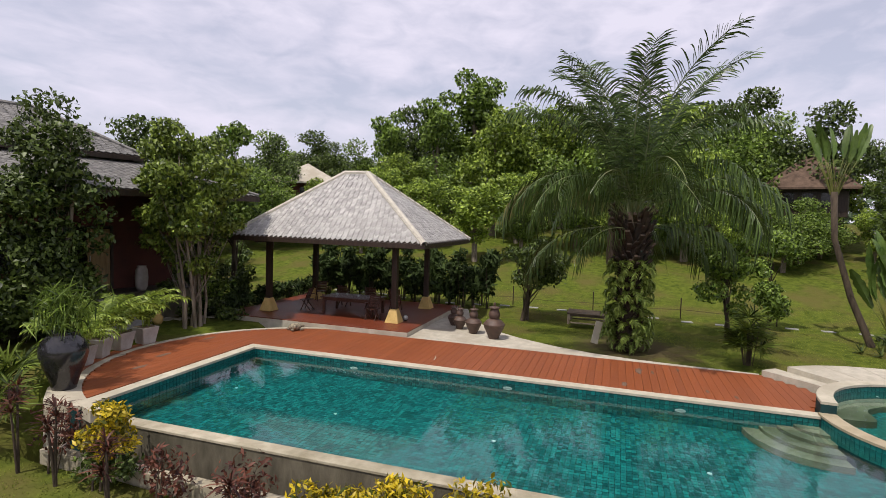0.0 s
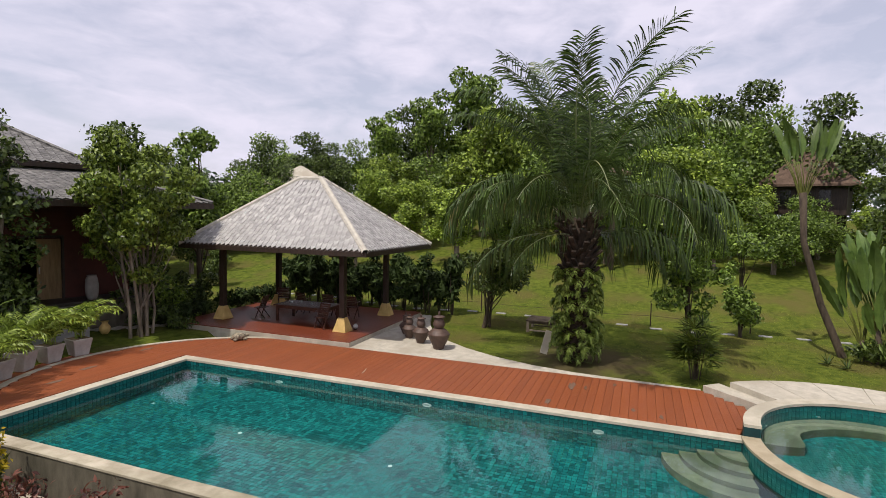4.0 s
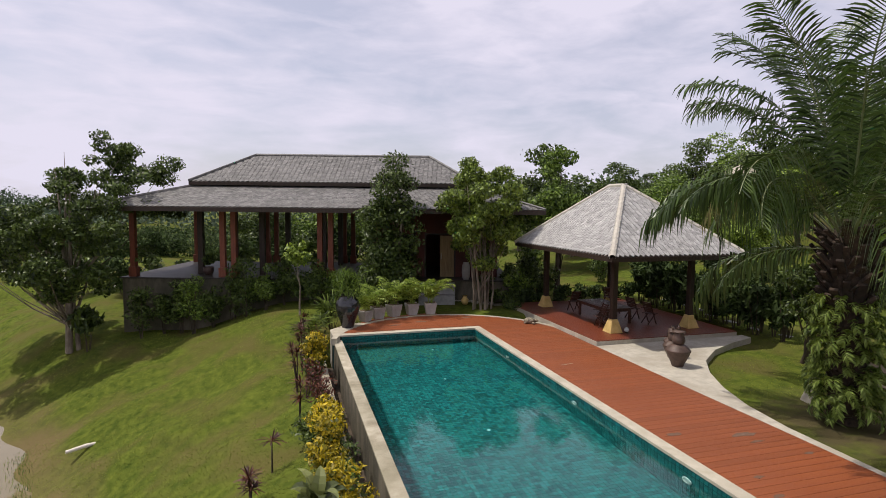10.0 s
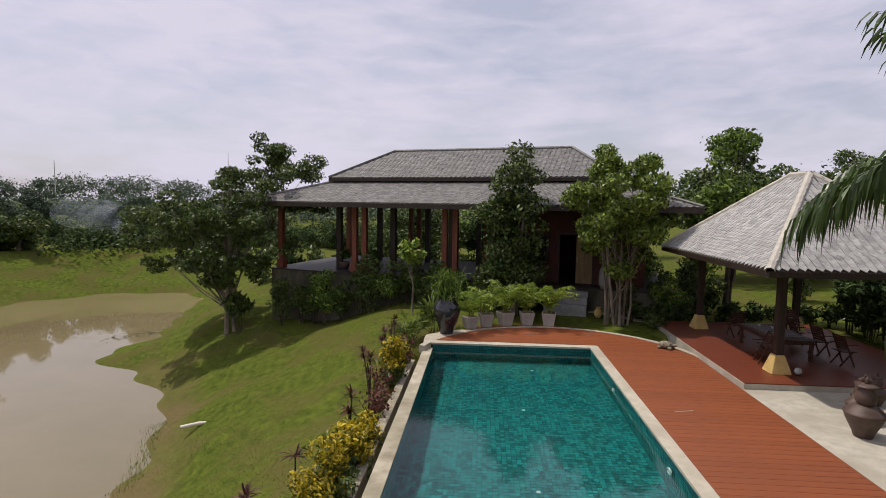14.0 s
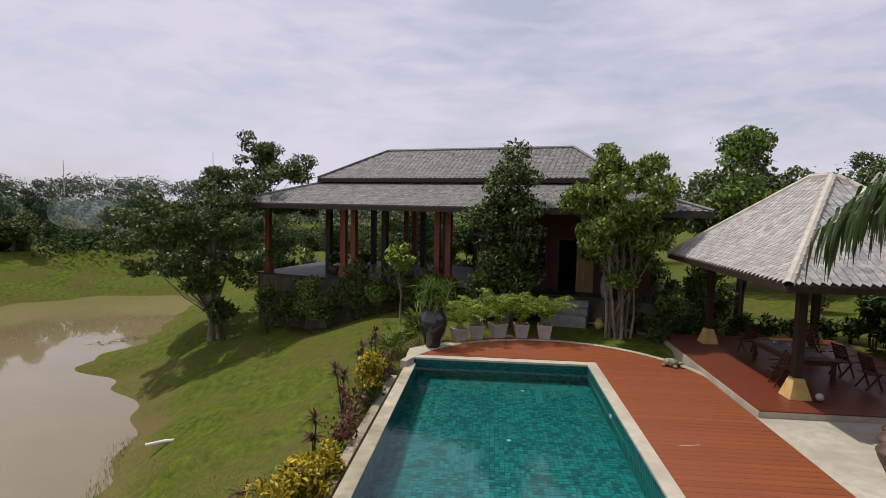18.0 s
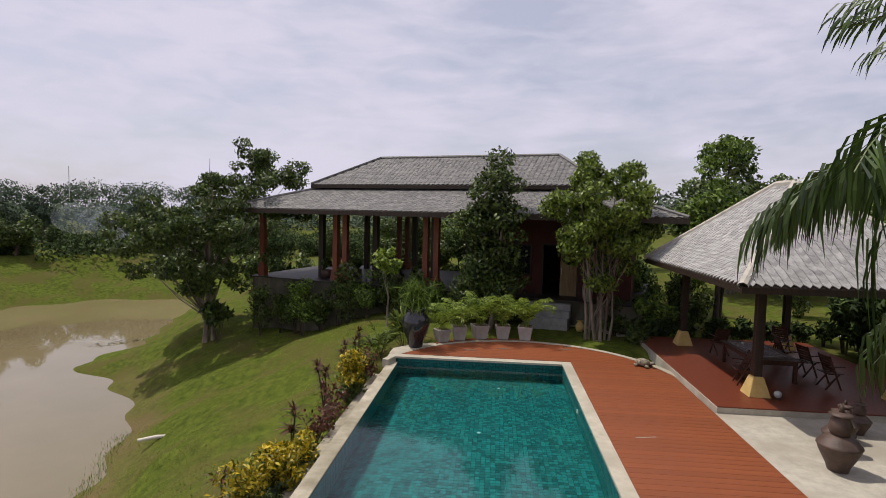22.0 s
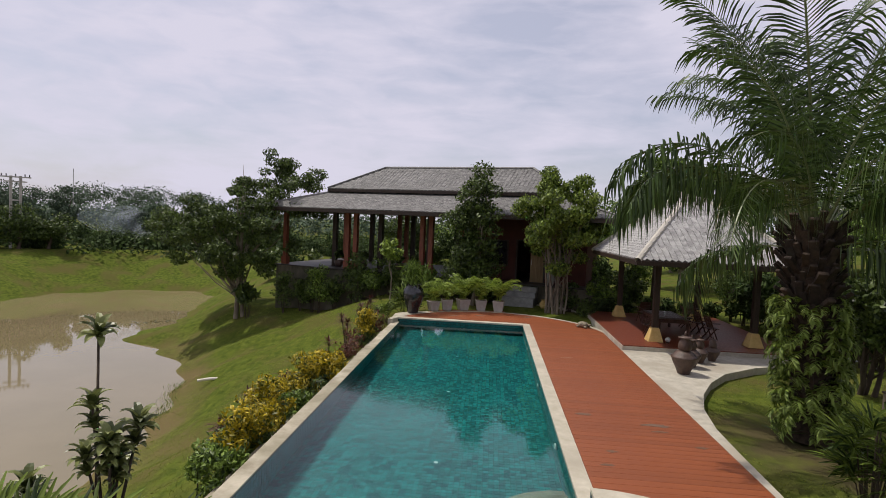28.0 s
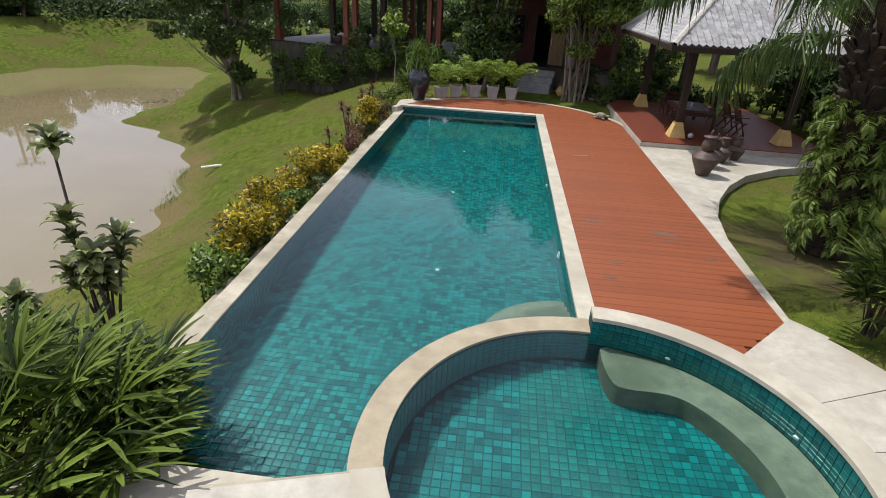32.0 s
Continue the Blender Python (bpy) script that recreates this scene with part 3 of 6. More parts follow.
def tile_field(origin, u, v, n, nu, nv, size, parent, near=(0, 0, 0, 0), keep=None):
    """Square tiles, proud of their grout: those in the near range as pieces, the rest joined."""
    o, u, v, n = Vector(origin), Vector(u), Vector(v), Vector(n)
    g, th = size * 0.445, 0.004
    base = [(-g, -g, 0), (g, -g, 0), (g, g, 0), (-g, g, 0), (-g * 0.95, -g * 0.95, th), (g * 0.95, -g * 0.95, th), (g * 0.95, g * 0.95, th), (-g * 0.95, g * 0.95, th)]
    fc = [(4, 5, 6, 7), (0, 1, 5, 4), (1, 2, 6, 5), (2, 3, 7, 6), (3, 0, 4, 7)]
    me = bpy.data.meshes.new("tile")
    me.from_pydata(base, [], fc)
    me.materials.append(M_TILE)
    R = Matrix((u, v, n)).transposed().to_4x4()
    vs, fs = [], []
    for i in range(nu):
        for j in range(nv):
            p = o + u * (i + 0.5) * size + v * (j + 0.5) * size
            if keep and not keep(p):
                continue
            if near[0] <= i < near[1] and near[2] <= j < near[3]:
                m = R.copy()
                m.translation = p
                piece("tile", me, parent, m)
            else:
                b = len(vs)
                vs += [tuple(p + u * x + v * y + n * z) for x, y, z in base]
                fs += [tuple(k + b for k in q) for q in fc]
    if vs:
        tagged(raw("tiles", vs, fs, M_TILEJ, parent), kind="stuff")


tile_field((-0.001, -14.7, -1.325), (0, 1, 0), (0, 0, 1), (-1, 0, 0), 140, 12, 0.105, pool, (0, 40, 10, 12))
tile_field((-5.25, -0.051, -1.325), (1, 0, 0), (0, 0, 1), (0, -1, 0), 50, 12, 0.105, pool, (0, 50, 10, 12))
tile_field((-5.249, -18.135, -1.325), (0, 1, 0), (0, 0, 1), (1, 0, 0), 172, 10, 0.105, pool)
tile_field((-5.25, -18.135, -1.33), (1, 0, 0), (0, 1, 0), (0, 0, 1), 50, 172, 0.105, pool, (4, 16, 4, 14), lambda p: (p.x - SPX) ** 2 + (p.y - SPY) ** 2 > 2.75**2)
# spa
spa = thing("spa_pool", 0, 0, 0, "round raised spa pool with stone bench and cream surround", "spa")
structure(spa)
wedge("weir_wall", SPX, SPY, SPR, 2.68, 88, 196, -1.7, 0.0, 40, M_GROUT, spa)
wedge("weir_top", SPX, SPY, SPR - 0.01, 2.7, 88, 196, 0.0, 0.05, 40, M_WEIR, spa)
wedge("outer_wall", SPX, SPY, SPR, 2.66, -164, 88, -1.7, 0.24, 80, M_GROUT, spa)
wedge("coping", SPX, SPY, SPR - 0.02, 2.66, -164, 88, 0.24, 0.3, 80, M_STONE, spa)
wedge("floor_slab", SPX, SPY, 0.001, 2.4, 0, 360, -0.95, -0.82, 64, M_GROUT, spa)
bench_pts = [(SPX + (SPR - 0.002) * math.cos(radians(a)), SPY + (SPR - 0.002) * math.sin(radians(a))) for a in range(-128, 85, 3)]
for a in (*(84 - 0.5 * i for i in range(16)), *range(76, -129, -2)):
    r = 1.8 - 0.26 * float(smooth(48, 74, a))
    if a > 76:
        r += (2.3 - r) * (1 - math.sqrt(max(0.0, 1 - ((a - 76) / 8.0) ** 2)))
    bench_pts.append((SPX + r * math.cos(radians(a)), SPY + r * math.sin(radians(a))))
slab_poly("bench", bench_pts[::-1], -0.85, -0.33, M_SHELF, spa)
wedge("seat_block", SPX, SPY, 1.82, SPR - 0.003, -60, -29, -0.33, -0.02, 14, M_SHELF, spa)
wedge("spa_step", SPX, SPY, 1.4, 1.8, -56, -31, -0.83, -0.5, 12, M_SHELF, spa)
bm = lathe([(0.07, 0), (0.11, 0.005), (0.11, 0.03), (0.075, 0.035), (0.06, 0.01)], 20)
bm.transform(pose(1.35, -18.16, -0.5))
part("inlet_ring", bm, M_FITTING, spa, "round white inlet fitting")
bm = lathe([(0.06, 0), (0.06, 0.015), (0.03, 0.02)], 16)
bm.transform(pose(0.56, -17.58, -0.815))
part("drain_cover", bm, M_FITTING, spa)
sv = [(SPX + SPR * math.cos(2 * math.pi * i / 64), SPY + SPR * math.sin(2 * math.pi * i / 64), 0.035) for i in range(64)]
spa_water = raw("spa_water", sv, [tuple(range(64))], M_WATER)
spa_water.visible_shadow = False
structure(spa_water, "clear rippled water in the round spa", "water")
for k in range(13):
    a0, a1 = 38 - k * 15.5, 38 - (k + 1) * 15.5 + 0.22
    wedge("paving_slab", SPX, SPY, 2.66, 4.05, a1, a0, -0.4, 0.296, 8, M_PAVE, spa)
wedge("slab_bed", SPX, SPY, 2.67, 4.0, -164, 37, -0.4, 0.283, 60, M_WALLC, spa)
tagged(slab_poly("stain", [(1.62, -20.0), (1.72, -19.82), (1.86, -19.92), (1.98, -20.1), (1.92, -20.22), (1.72, -20.16)], 0.28, 0.2975, M_WALLC, spa), "brown water stain on the slab")
wedge("lower_step", SPX, SPY, 2.66, 4.4, 38, 45.3, -0.4, 0.15, 6, M_PAVE, spa)
tile_field((SPX - 2.4, SPY - 2.4, -0.819), (1, 0, 0), (0, 1, 0), (0, 0, 1), 44, 44, 0.109, spa, (14, 30, 22, 40), lambda p: (p.x - SPX) ** 2 + (p.y - SPY) ** 2 < 2.28**2)
for rr, s, z0, rows, a_from, a_to in ((SPR - 0.004, -1, -0.81, 7, 88, 196), (SPR - 0.004, -1, -0.30, 5, -128, 88), (2.684, 1, -0.62, 6, 92, 192)):
    rn, wid = 0.105, 0.105
    nn = int(radians(a_to - a_from) * rr / wid)
    me = bpy.data.meshes.new("tile")
    me.from_pydata([(-0.049, -0.049, 0), (0.049, -0.049, 0), (0.049, 0.049, 0), (-0.049, 0.049, 0), (-0.047, -0.047, 0.004), (0.047, -0.047, 0.004), (0.047, 0.047, 0.004), (-0.047, 0.047, 0.004)], [],
                   [(4, 5, 6, 7), (0, 1, 5, 4), (1, 2, 6, 5), (2, 3, 7, 6), (3, 0, 4, 7)])
    me.materials.append(M_TILE)
    for i in range(nn):
        a = radians(a_from) + (i + 0.5) * radians(a_to - a_from) / nn
        for j in range(rows):
            m = Matrix((Vector((-math.sin(a) * s, math.cos(a) * s, 0)), Vector((0, 0, 1)), Vector((math.cos(a) * s, math.sin(a) * s, 0)))).transposed().to_4x4()
            m.translation = (SPX + rr * math.cos(a), SPY + rr * math.sin(a), z0 + 0.0525 + j * rn)
            piece("tile", me, spa, m)
for a in (62, 20, -30):
    bm = lathe([(0.035, 0), (0.035, 0.02), (0.02, 0.025)], 12)
    bm.transform(pose(SPX + 2.34 * math.cos(radians(a)), SPY + 2.34 * math.sin(radians(a)), -0.12, 0, -90, a))
    part("spa_jet", bm, M_FITTING, spa, "small white jet nozzle")
for k, (r, z) in enumerate(((1.5, -0.98), (1.16, -0.76), (0.82, -0.54), (0.5, -0.34))):
    wedge("pool_step", -0.02, -14.7, 0.01, r, 90, 186, -1.33 if k == 0 else z - 0.23, z, 20, M_SHELF, pool)
# ---- deck and paths ----
deck = thing("deck", 0, 0, 0, "terracotta painted plank pool deck with worn spots", "deck")
structure(deck)
ACX, ACY, AR = -1.2, -1.76, 4.46
y, k = -15.1, 0
plank_rows = []
while y < ACY + AR - 0.05:
    yc = y + 0.1
    x0, x1 = 0.285, 3.15
    if yc < -14.23:
        x0 = max(0.285, SPX + math.sqrt(max(2.68**2 - (yc - SPY) ** 2, 0.0)))
        x1 = 3.17 - (-14.23 - yc) * 1.17
    if yc > 0.25:
        x0 = max(ACX - math.sqrt(AR**2 - (yc - ACY) ** 2), -5.55 + 0.3)
    if yc > -0.6:
        x1 = min(3.15, ACX + math.sqrt(max(AR**2 - (yc - ACY) ** 2, 0)))
    if x1 - x0 > 0.1:
        plank_rows.append((x0, x1, y))
    y += 0.2
part("joist_bed", box(0.3, 3.1, -14.3, 0.3, -0.2, -0.035), M_DECK, deck)
arc_pts = [(ACX + (AR - 0.02) * math.cos(radians(a)), ACY + (AR - 0.02) * math.sin(radians(a))) for a in range(24, 158, 6)]
plank_me = None
for x0, x1, y in plank_rows:
    if plank_me is None:
        first = part("plank", box(-0.5, 0.5, 0.003, 0.197, -0.035, -0.004, None, 0.003), M_DECK, deck)
        plank_me = first.data
        first.matrix_basis = pose((x0 + x1) / 2, y, 0) @ Matrix.Diagonal((x1 - x0, 1, 1, 1))
    else:
        piece("plank", plank_me, deck, pose((x0 + x1) / 2, y, 0) @ Matrix.Diagonal((x1 - x0, 1, 1, 1)))
wedge("curved_kerb", ACX, ACY, AR, AR + 0.2, 12, 164, -0.25, 0.004, 60, M_STONE, deck)


slab_poly("joist_bed", arc_pts, -0.2, -0.036, M_DECK, deck)
slab_poly("joist_bed", [(0.3, -14.3), (0.3, -14.7), (1.0, -14.9), (1.8, -15.35), (2.2, -15.05), (3.0, -14.3)], -0.2, -0.036, M_DECK, deck)
gw = random.Random(2)
for x, y, a, b in ((2.15, -11.05, 0.34, 0.12), (0.72, -10.65, 0.22, 0.07), (2.7, -12.1, 0.12, 0.06), (0.9, -12.6, 0.14, 0.05), (2.15, -11.4, 0.2, 0.05), (0.68, -13.2, 0.16, 0.05), (-1.8, 1.6, 0.35, 0.12), (-3.0, 1.2, 0.3, 0.1), (0.3, 1.9, 0.3, 0.08)):
    pts = [(x + a * math.cos(t * 0.45) * gw.uniform(0.55, 1.1), y + b * math.sin(t * 0.45) * gw.uniform(0.5, 1.15)) for t in range(14)]
    tagged(slab_poly("worn_patch", pts, -0.02, -0.0005, M_WORN, deck), "grey worn patch in the paint")
tagged(slab_poly("scratch", [(0.85, -5.5), (1.0, -5.48), (1.3, -5.4), (1.28, -5.38), (1.0, -5.45), (0.85, -5.47)], -0.02, -0.0003, M_PAVE, deck), "pale scratch in the paint")
path_white = slab_poly("pavement", [(3.15, -14.23), (3.27, -14.23), (3.34, -12.4), (3.42, -11.0), (3.66, -9.7), (4.1, -8.5), (4.75, -7.3), (5.6, -6.2), (6.9, -5.2), (8.4, -4.5),
                                    (9.6, -4.1), (9.6, -3.7), (3.15, -3.7)], -0.25, 0.0, M_PAVE)
structure(path_white, "cream concrete paving beside the wooden deck", "paving")
corner = slab_poly("pavement", [(-5.6, 0.25), (-5.2, 0.26), (-5.0, 0.62), (-4.5, 1.3), (-4.1, 1.75), (-4.35, 1.98), (-5.0, 1.65), (-5.6, 0.95)], -1.3, 0.002, M_STONE)
structure(corner, "cream concrete corner slab under the black jar", "paving")
pot_deck = slab_poly("pot_platform", [(-4.3, 1.97), (-3.95, 1.82), (-3.2, 2.45), (-1.9, 2.87), (-0.7, 2.87), (-0.7, 3.2), (-1.9, 3.2), (-3.5, 2.75)], -0.6, -0.004, M_DECK)
structure(pot_deck, "red painted strip behind the curved kerb", "paving")

# gutter wall below the overflow edge
gutter = thing("gutter", 0, 0, 0, "low cream wall of the pool overflow gutter", "wall")
structure(gutter)
part("outer_wall", box(-6.14, -5.9, -19.65, 0.3, -1.9, -0.72, None, 0.02), M_WALLC, gutter)
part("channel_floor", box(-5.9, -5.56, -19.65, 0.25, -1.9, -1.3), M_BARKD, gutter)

# ---- pavilion ----
PX0, PX1, PY0, PY1 = 3.15, 9.3, -3.75, 3.9
pav = thing("pavilion", 6.68, -0.12, 0.17, "open garden pavilion with grey shingle hip roof", "pavilion")
structure(pav)
PO = Matrix.Translation((-6.68, 0.12, -0.17))


def pv(bm):
    bm.transform(PO)
    return bm


part("platform", pv(box(PX0 + 0.04, PX1, PY0 + 0.03, PY1, -0.2, 0.14)), M_PAVE, pav, "cream plinth")
part("platform_floor", pv(box(PX0 + 0.06, PX1, PY0 + 0.04, PY1, 0.14, 0.17, None, 0.006)), M_PFLOOR, pav, "polished terracotta floor")
EZ, RZ = 3.14, 5.74
EX0, EX1, EY0, EY1 = 3.42, 9.15, -4.15, 3.8
RX, RY0, RY1 = 6.25, -0.6, 0.38
for cx in (4.55, 8.0):
    for cy in (-2.65, 2.75):
        c = part("column", box(-0.1, 0.1, -0.1, 0.1, 0.5, 2.95, None, 0.01), M_DARKW, pav, "dark timber post")
        c.matrix_basis = PO @ pose(cx, cy, 0.17)
        part("column_base", frustum(0.27, 0.13, 0, 0.5), M_YELLOW, c, "ochre concrete foot")
for cy in (-2.65, 2.75):
    part("beam", pv(box(3.7, 8.9, cy - 0.07, cy + 0.07, 2.9, 3.12)), M_DARKW, pav)
for cx in (4.55, 8.0):
    part("beam", pv(box(cx - 0.07, cx + 0.07, -3.7, 3.5, 3.0, 3.2)), M_DARKW, pav)


def hip_roof(name, ex0, ex1, ey0, ey1, ez, rx0, rx1, ry0, ry1, rz, thick, material, parent, m):
    """A four-sided roof skin between the eaves and the ridge rectangle."""
    v = [(ex0, ey0, ez), (ex1, ey0, ez), (ex1, ey1, ez), (ex0, ey1, ez), (rx0, ry0, rz), (rx1, ry0, rz), (rx1, ry1, rz), (rx0, ry1, rz)]
    v += [(x, y, z - thick) for x, y, z in v]
    f = [(0, 1, 5, 4), (1, 2, 6, 5), (2, 3, 7, 6), (3, 0, 4, 7)]
    f += [tuple(i + 8 for i in reversed(q)) for q in f[:4]]
    f += [(1, 0, 8, 9), (2, 1, 9, 10), (3, 2, 10, 11), (0, 3, 11, 8), (4, 5, 6, 7), (15, 14, 13, 12)]
    ob = raw(name, v, f, material, parent)
    ob.data.transform(m)
    return ob


pav_roof = hip_roof("roof", EX0, EX1, EY0, EY1, EZ, RX - 0.02, RX + 0.02, RY0, RY1, RZ, 0.1, M_DARKW, pav, PO)


def face_tiles(p0, p1, q0, q1, pitch, course, thick, lift, gen):
    """Overlapping diamond-ended shingles over a roof face from eave p0-p1 up to q0-q1: frames (place, right, up, normal, width, length)."""
    p0, p1, q0, q1 = (Vector(a) for a in (p0, p1, q0, q1))
    n = (p1 - p0).cross(q0 - p0).normalized()
    if n.z < 0:
        n = -n
    rows = max(2, int(((q0 + q1) / 2 - (p0 + p1) / 2).length / course))
    right = (p1 - p0).normalized()
    up = n.cross(right).normalized()
    if up.z < 0:
        up = -up
    out = []
    for r in range(rows):
        t = r / rows
        a, b = p0.lerp(q0, t), p1.lerp(q1, t)
        w = (b - a).length
        cols = max(1, int(w / pitch))
        for c in range(cols + 1):
            s = (c + (0.5 if r % 2 else 0.0)) / max(cols, 1)
            if s > 1 or min(s, 1 - s) * w < 0.07:
                continue
            place = a.lerp(b, s) + n * (lift + gen.random() * 0.006)
            out.append((place, right, up, n))
    return out


def tile_mesh(w, l, th):
    """One shingle: a pointed lower end, its tail tucked under the next course."""
    v = [(0, -0.02, 0.0), (w / 2, l * 0.33, 0.0), (w / 2, l, -0.012), (-w / 2, l, -0.012), (-w / 2, l * 0.33, 0.0)]
    v += [(x, y, z + th) for x, y, z in v]
    f = [(9, 8, 7, 6, 5)[::-1], (0, 1, 6, 5), (1, 2, 7, 6), (3, 4, 9, 8), (4, 0, 5, 9)]
    return v, f


def lay_tiles(frames, w, l, th, material, parent, m, near=0, name="shingle"):
    v, f = tile_mesh(w, l, th)
    if near:
        me = bpy.data.meshes.new(name)
        me.from_pydata(v, [], f)
        me.materials.append(material)
        for place, right, up, n in frames[:near]:
            mm = Matrix((right, up, n)).transposed().to_4x4()
            mm.translation = place
            piece(name, me, parent, m @ mm)
    rest = frames[near:]
    if rest:
        V = np.array(v)
        R = np.array([[tuple(r), tuple(u), tuple(n)] for _, r, u, n in rest])
        Pp = np.array([tuple(p) for p, *_ in rest])
        VV = np.einsum("ni,tij->tnj", V, R) + Pp[:, None]
        flat = VV.reshape(-1, 3).tolist()
        faces = []
        for t in range(len(rest)):
            o = t * len(V)
            faces += [tuple(i + o for i in q) for q in f]
        ob = raw(name + "s", flat, faces, material, parent)
        ob.data.transform(m)
        tagged(ob, "", kind="stuff")


gen_r = random.Random(3)
E4 = [(EX0, EY0, EZ), (EX1, EY0, EZ), (EX1, EY1, EZ), (EX0, EY1, EZ)]
R4 = [(RX, RY0, RZ), (RX, RY0, RZ), (RX, RY1, RZ), (RX, RY1, RZ)]
west = face_tiles(E4[3], E4[0], R4[3], R4[0], 0.2, 0.135, 0.02, 0.02, gen_r)
south = face_tiles(E4[0], E4[1], R4[0], R4[1], 0.2, 0.135, 0.02, 0.02, gen_r)
others = face_tiles(E4[1], E4[2], R4[1], R4[2], 0.2, 0.135, 0.02, 0.02, gen_r) + face_tiles(E4[2], E4[3], R4[2], R4[3], 0.2, 0.135, 0.02, 0.02, gen_r)
lay_tiles(west, 0.19, 0.25, 0.022, M_ROOF, pav_roof, PO, 300)
lay_tiles(south + others, 0.19, 0.25, 0.022, M_ROOF, pav_roof, PO, 0)
for a, b in list(zip(E4, R4)) + [((RX, RY0, RZ), (RX, RY1, RZ))]:
    bm = bmesh.new()
    A, B = Vector(a), Vector(b)
    tube(bm, [A + Vector((0, 0, 0.0)), A.lerp(B, 0.5) + Vector((0, 0, 0.01)), B + Vector((0, 0, 0.01))], [0.115, 0.11, 0.11], 8)
    part("ridge_cap", pv(bm), M_RIDGE, pav_roof, "pale cement hip ridge")
part("fascia", pv(box(EX0, EX1, EY0 - 0.03, EY0, EZ - 0.16, EZ - 0.01)), M_DARKW, pav_roof)
part("fascia", pv(box(EX0, EX1, EY1, EY1 + 0.03, EZ - 0.16, EZ - 0.01)), M_DARKW, pav_roof)
part("fascia", pv(box(EX0 - 0.03, EX0, EY0 - 0.03, EY1 + 0.03, EZ - 0.16, EZ - 0.01)), M_DARKW, pav_roof)
part("fascia", pv(box(EX1, EX1 + 0.03, EY0 - 0.03, EY1 + 0.03, EZ - 0.16, EZ - 0.01)), M_DARKW, pav_roof)

# ---- house ----
HOUSE = pose(-12.0, 10.9, 0.55, 0, 0, -16)
house = thing("house", -12.0, 10.9, 0.55, "long open-sided house with two-tier grey shingle roof", "house", rz=-16)
structure(house)
HL, HD = 15.0, 6.1
FL = 0.5
part("plinth", box(-3.1, HL + 1.8, -0.9, HD + 1.0, -3.2, FL - 0.06), M_ALGAE, house, "stained cream retaining wall")
part("terrace_floor", box(-3.2, HL + 1.9, -1.0, HD + 1.1, FL - 0.06, FL, None, 0.01), M_FLOORP, house, "polished dark stone floor")
low_roof = hip_roof("lower_roof", -3.7, HL + 3.2, -2.5, HD + 2.5, 4.1, 0.25, HL - 0.25, 0.25, HD - 0.25, 5.22, 0.12, M_DARKW, house, Matrix())
part("clerestory", box(0.25, HL - 0.25, 0.25, HD - 0.25, 5.0, 5.45), M_DARKW, house)
up_roof = hip_roof("upper_roof", 0, HL, 0, HD, 5.42, 2.5, HL - 2.5, HD / 2 - 0.02, HD / 2 + 0.02, 7.05, 0.12, M_DARKW, house, Matrix())
gen_r = random.Random(5)
fr = face_tiles((-3.7, -2.5, 4.1), (HL + 3.2, -2.5, 4.1), (0.25, 0.25, 5.22), (HL - 0.25, 0.25, 5.22), 0.245, 0.16, 0.02, 0.02, gen_r)
fu = face_tiles((0, 0, 5.42), (HL, 0, 5.42), (2.5, HD / 2, 7.05), (HL - 2.5, HD / 2, 7.05), 0.245, 0.16, 0.02, 0.02, gen_r)
fr += face_tiles((-3.7, HD + 2.5, 4.1), (-3.7, -2.5, 4.1), (0.25, HD - 0.25, 5.22), (0.25, 0.25, 5.22), 0.245, 0.16, 0.02, 0.02, gen_r)
fr += face_tiles((HL + 3.2, -2.5, 4.1), (HL + 3.2, HD + 2.5, 4.1), (HL - 0.25, 0.25, 5.22), (HL - 0.25, HD - 0.25, 5.22), 0.245, 0.16, 0.02, 0.02, gen_r)
fu += face_tiles((0, HD, 5.42), (0, 0, 5.42), (2.5, HD / 2, 7.05), (2.5, HD / 2, 7.05), 0.245, 0.16, 0.02, 0.02, gen_r)
fu += face_tiles((HL, 0, 5.42), (HL, HD, 5.42), (HL - 2.5, HD / 2, 7.05), (HL - 2.5, HD / 2, 7.05), 0.245, 0.16, 0.02, 0.02, gen_r)
lay_tiles(fr, 0.235, 0.28, 0.022, M_ROOFH, low_roof, Matrix(), 300)
lay_tiles(fu, 0.235, 0.28, 0.022, M_ROOFH, up_roof, Matrix(), 300)
for a, b in (((0, 0, 5.42), (2.5, HD / 2, 7.05)), ((HL, 0, 5.42), (HL - 2.5, HD / 2, 7.05)), ((2.5, HD / 2, 7.05), (HL - 2.5, HD / 2, 7.05)), ((0, HD, 5.42), (2.5, HD / 2, 7.05)), ((HL, HD, 5.42), (HL - 2.5, HD / 2, 7.05))):
    bm = bmesh.new()
    tube(bm, [Vector(a) + Vector((0, 0, 0.05)), Vector(b) + Vector((0, 0, 0.05))], [0.09, 0.09], 6)
    part("ridge_cap", bm, M_ROOFH, up_roof)
for a, b in (((-3.7, -2.5, 4.1), (0.25, 0.25, 5.22)), ((HL + 3.2, -2.5, 4.1), (HL - 0.25, 0.25, 5.22))):
    bm = bmesh.new()
    tube(bm, [Vector(a) + Vector((0, 0, 0.05)), Vector(b) + Vector((0, 0, 0.05))], [0.08, 0.08], 6)
    part("ridge_cap", bm, M_ROOFH, low_roof)
part("fascia", box(-3.72, HL + 3.22, -2.54, -2.5, 3.9, 4.09), M_DARKW, low_roof)
part("fascia", box(-3.74, -3.7, -2.54, HD + 2.5, 3.9, 4.09), M_DARKW, low_roof)
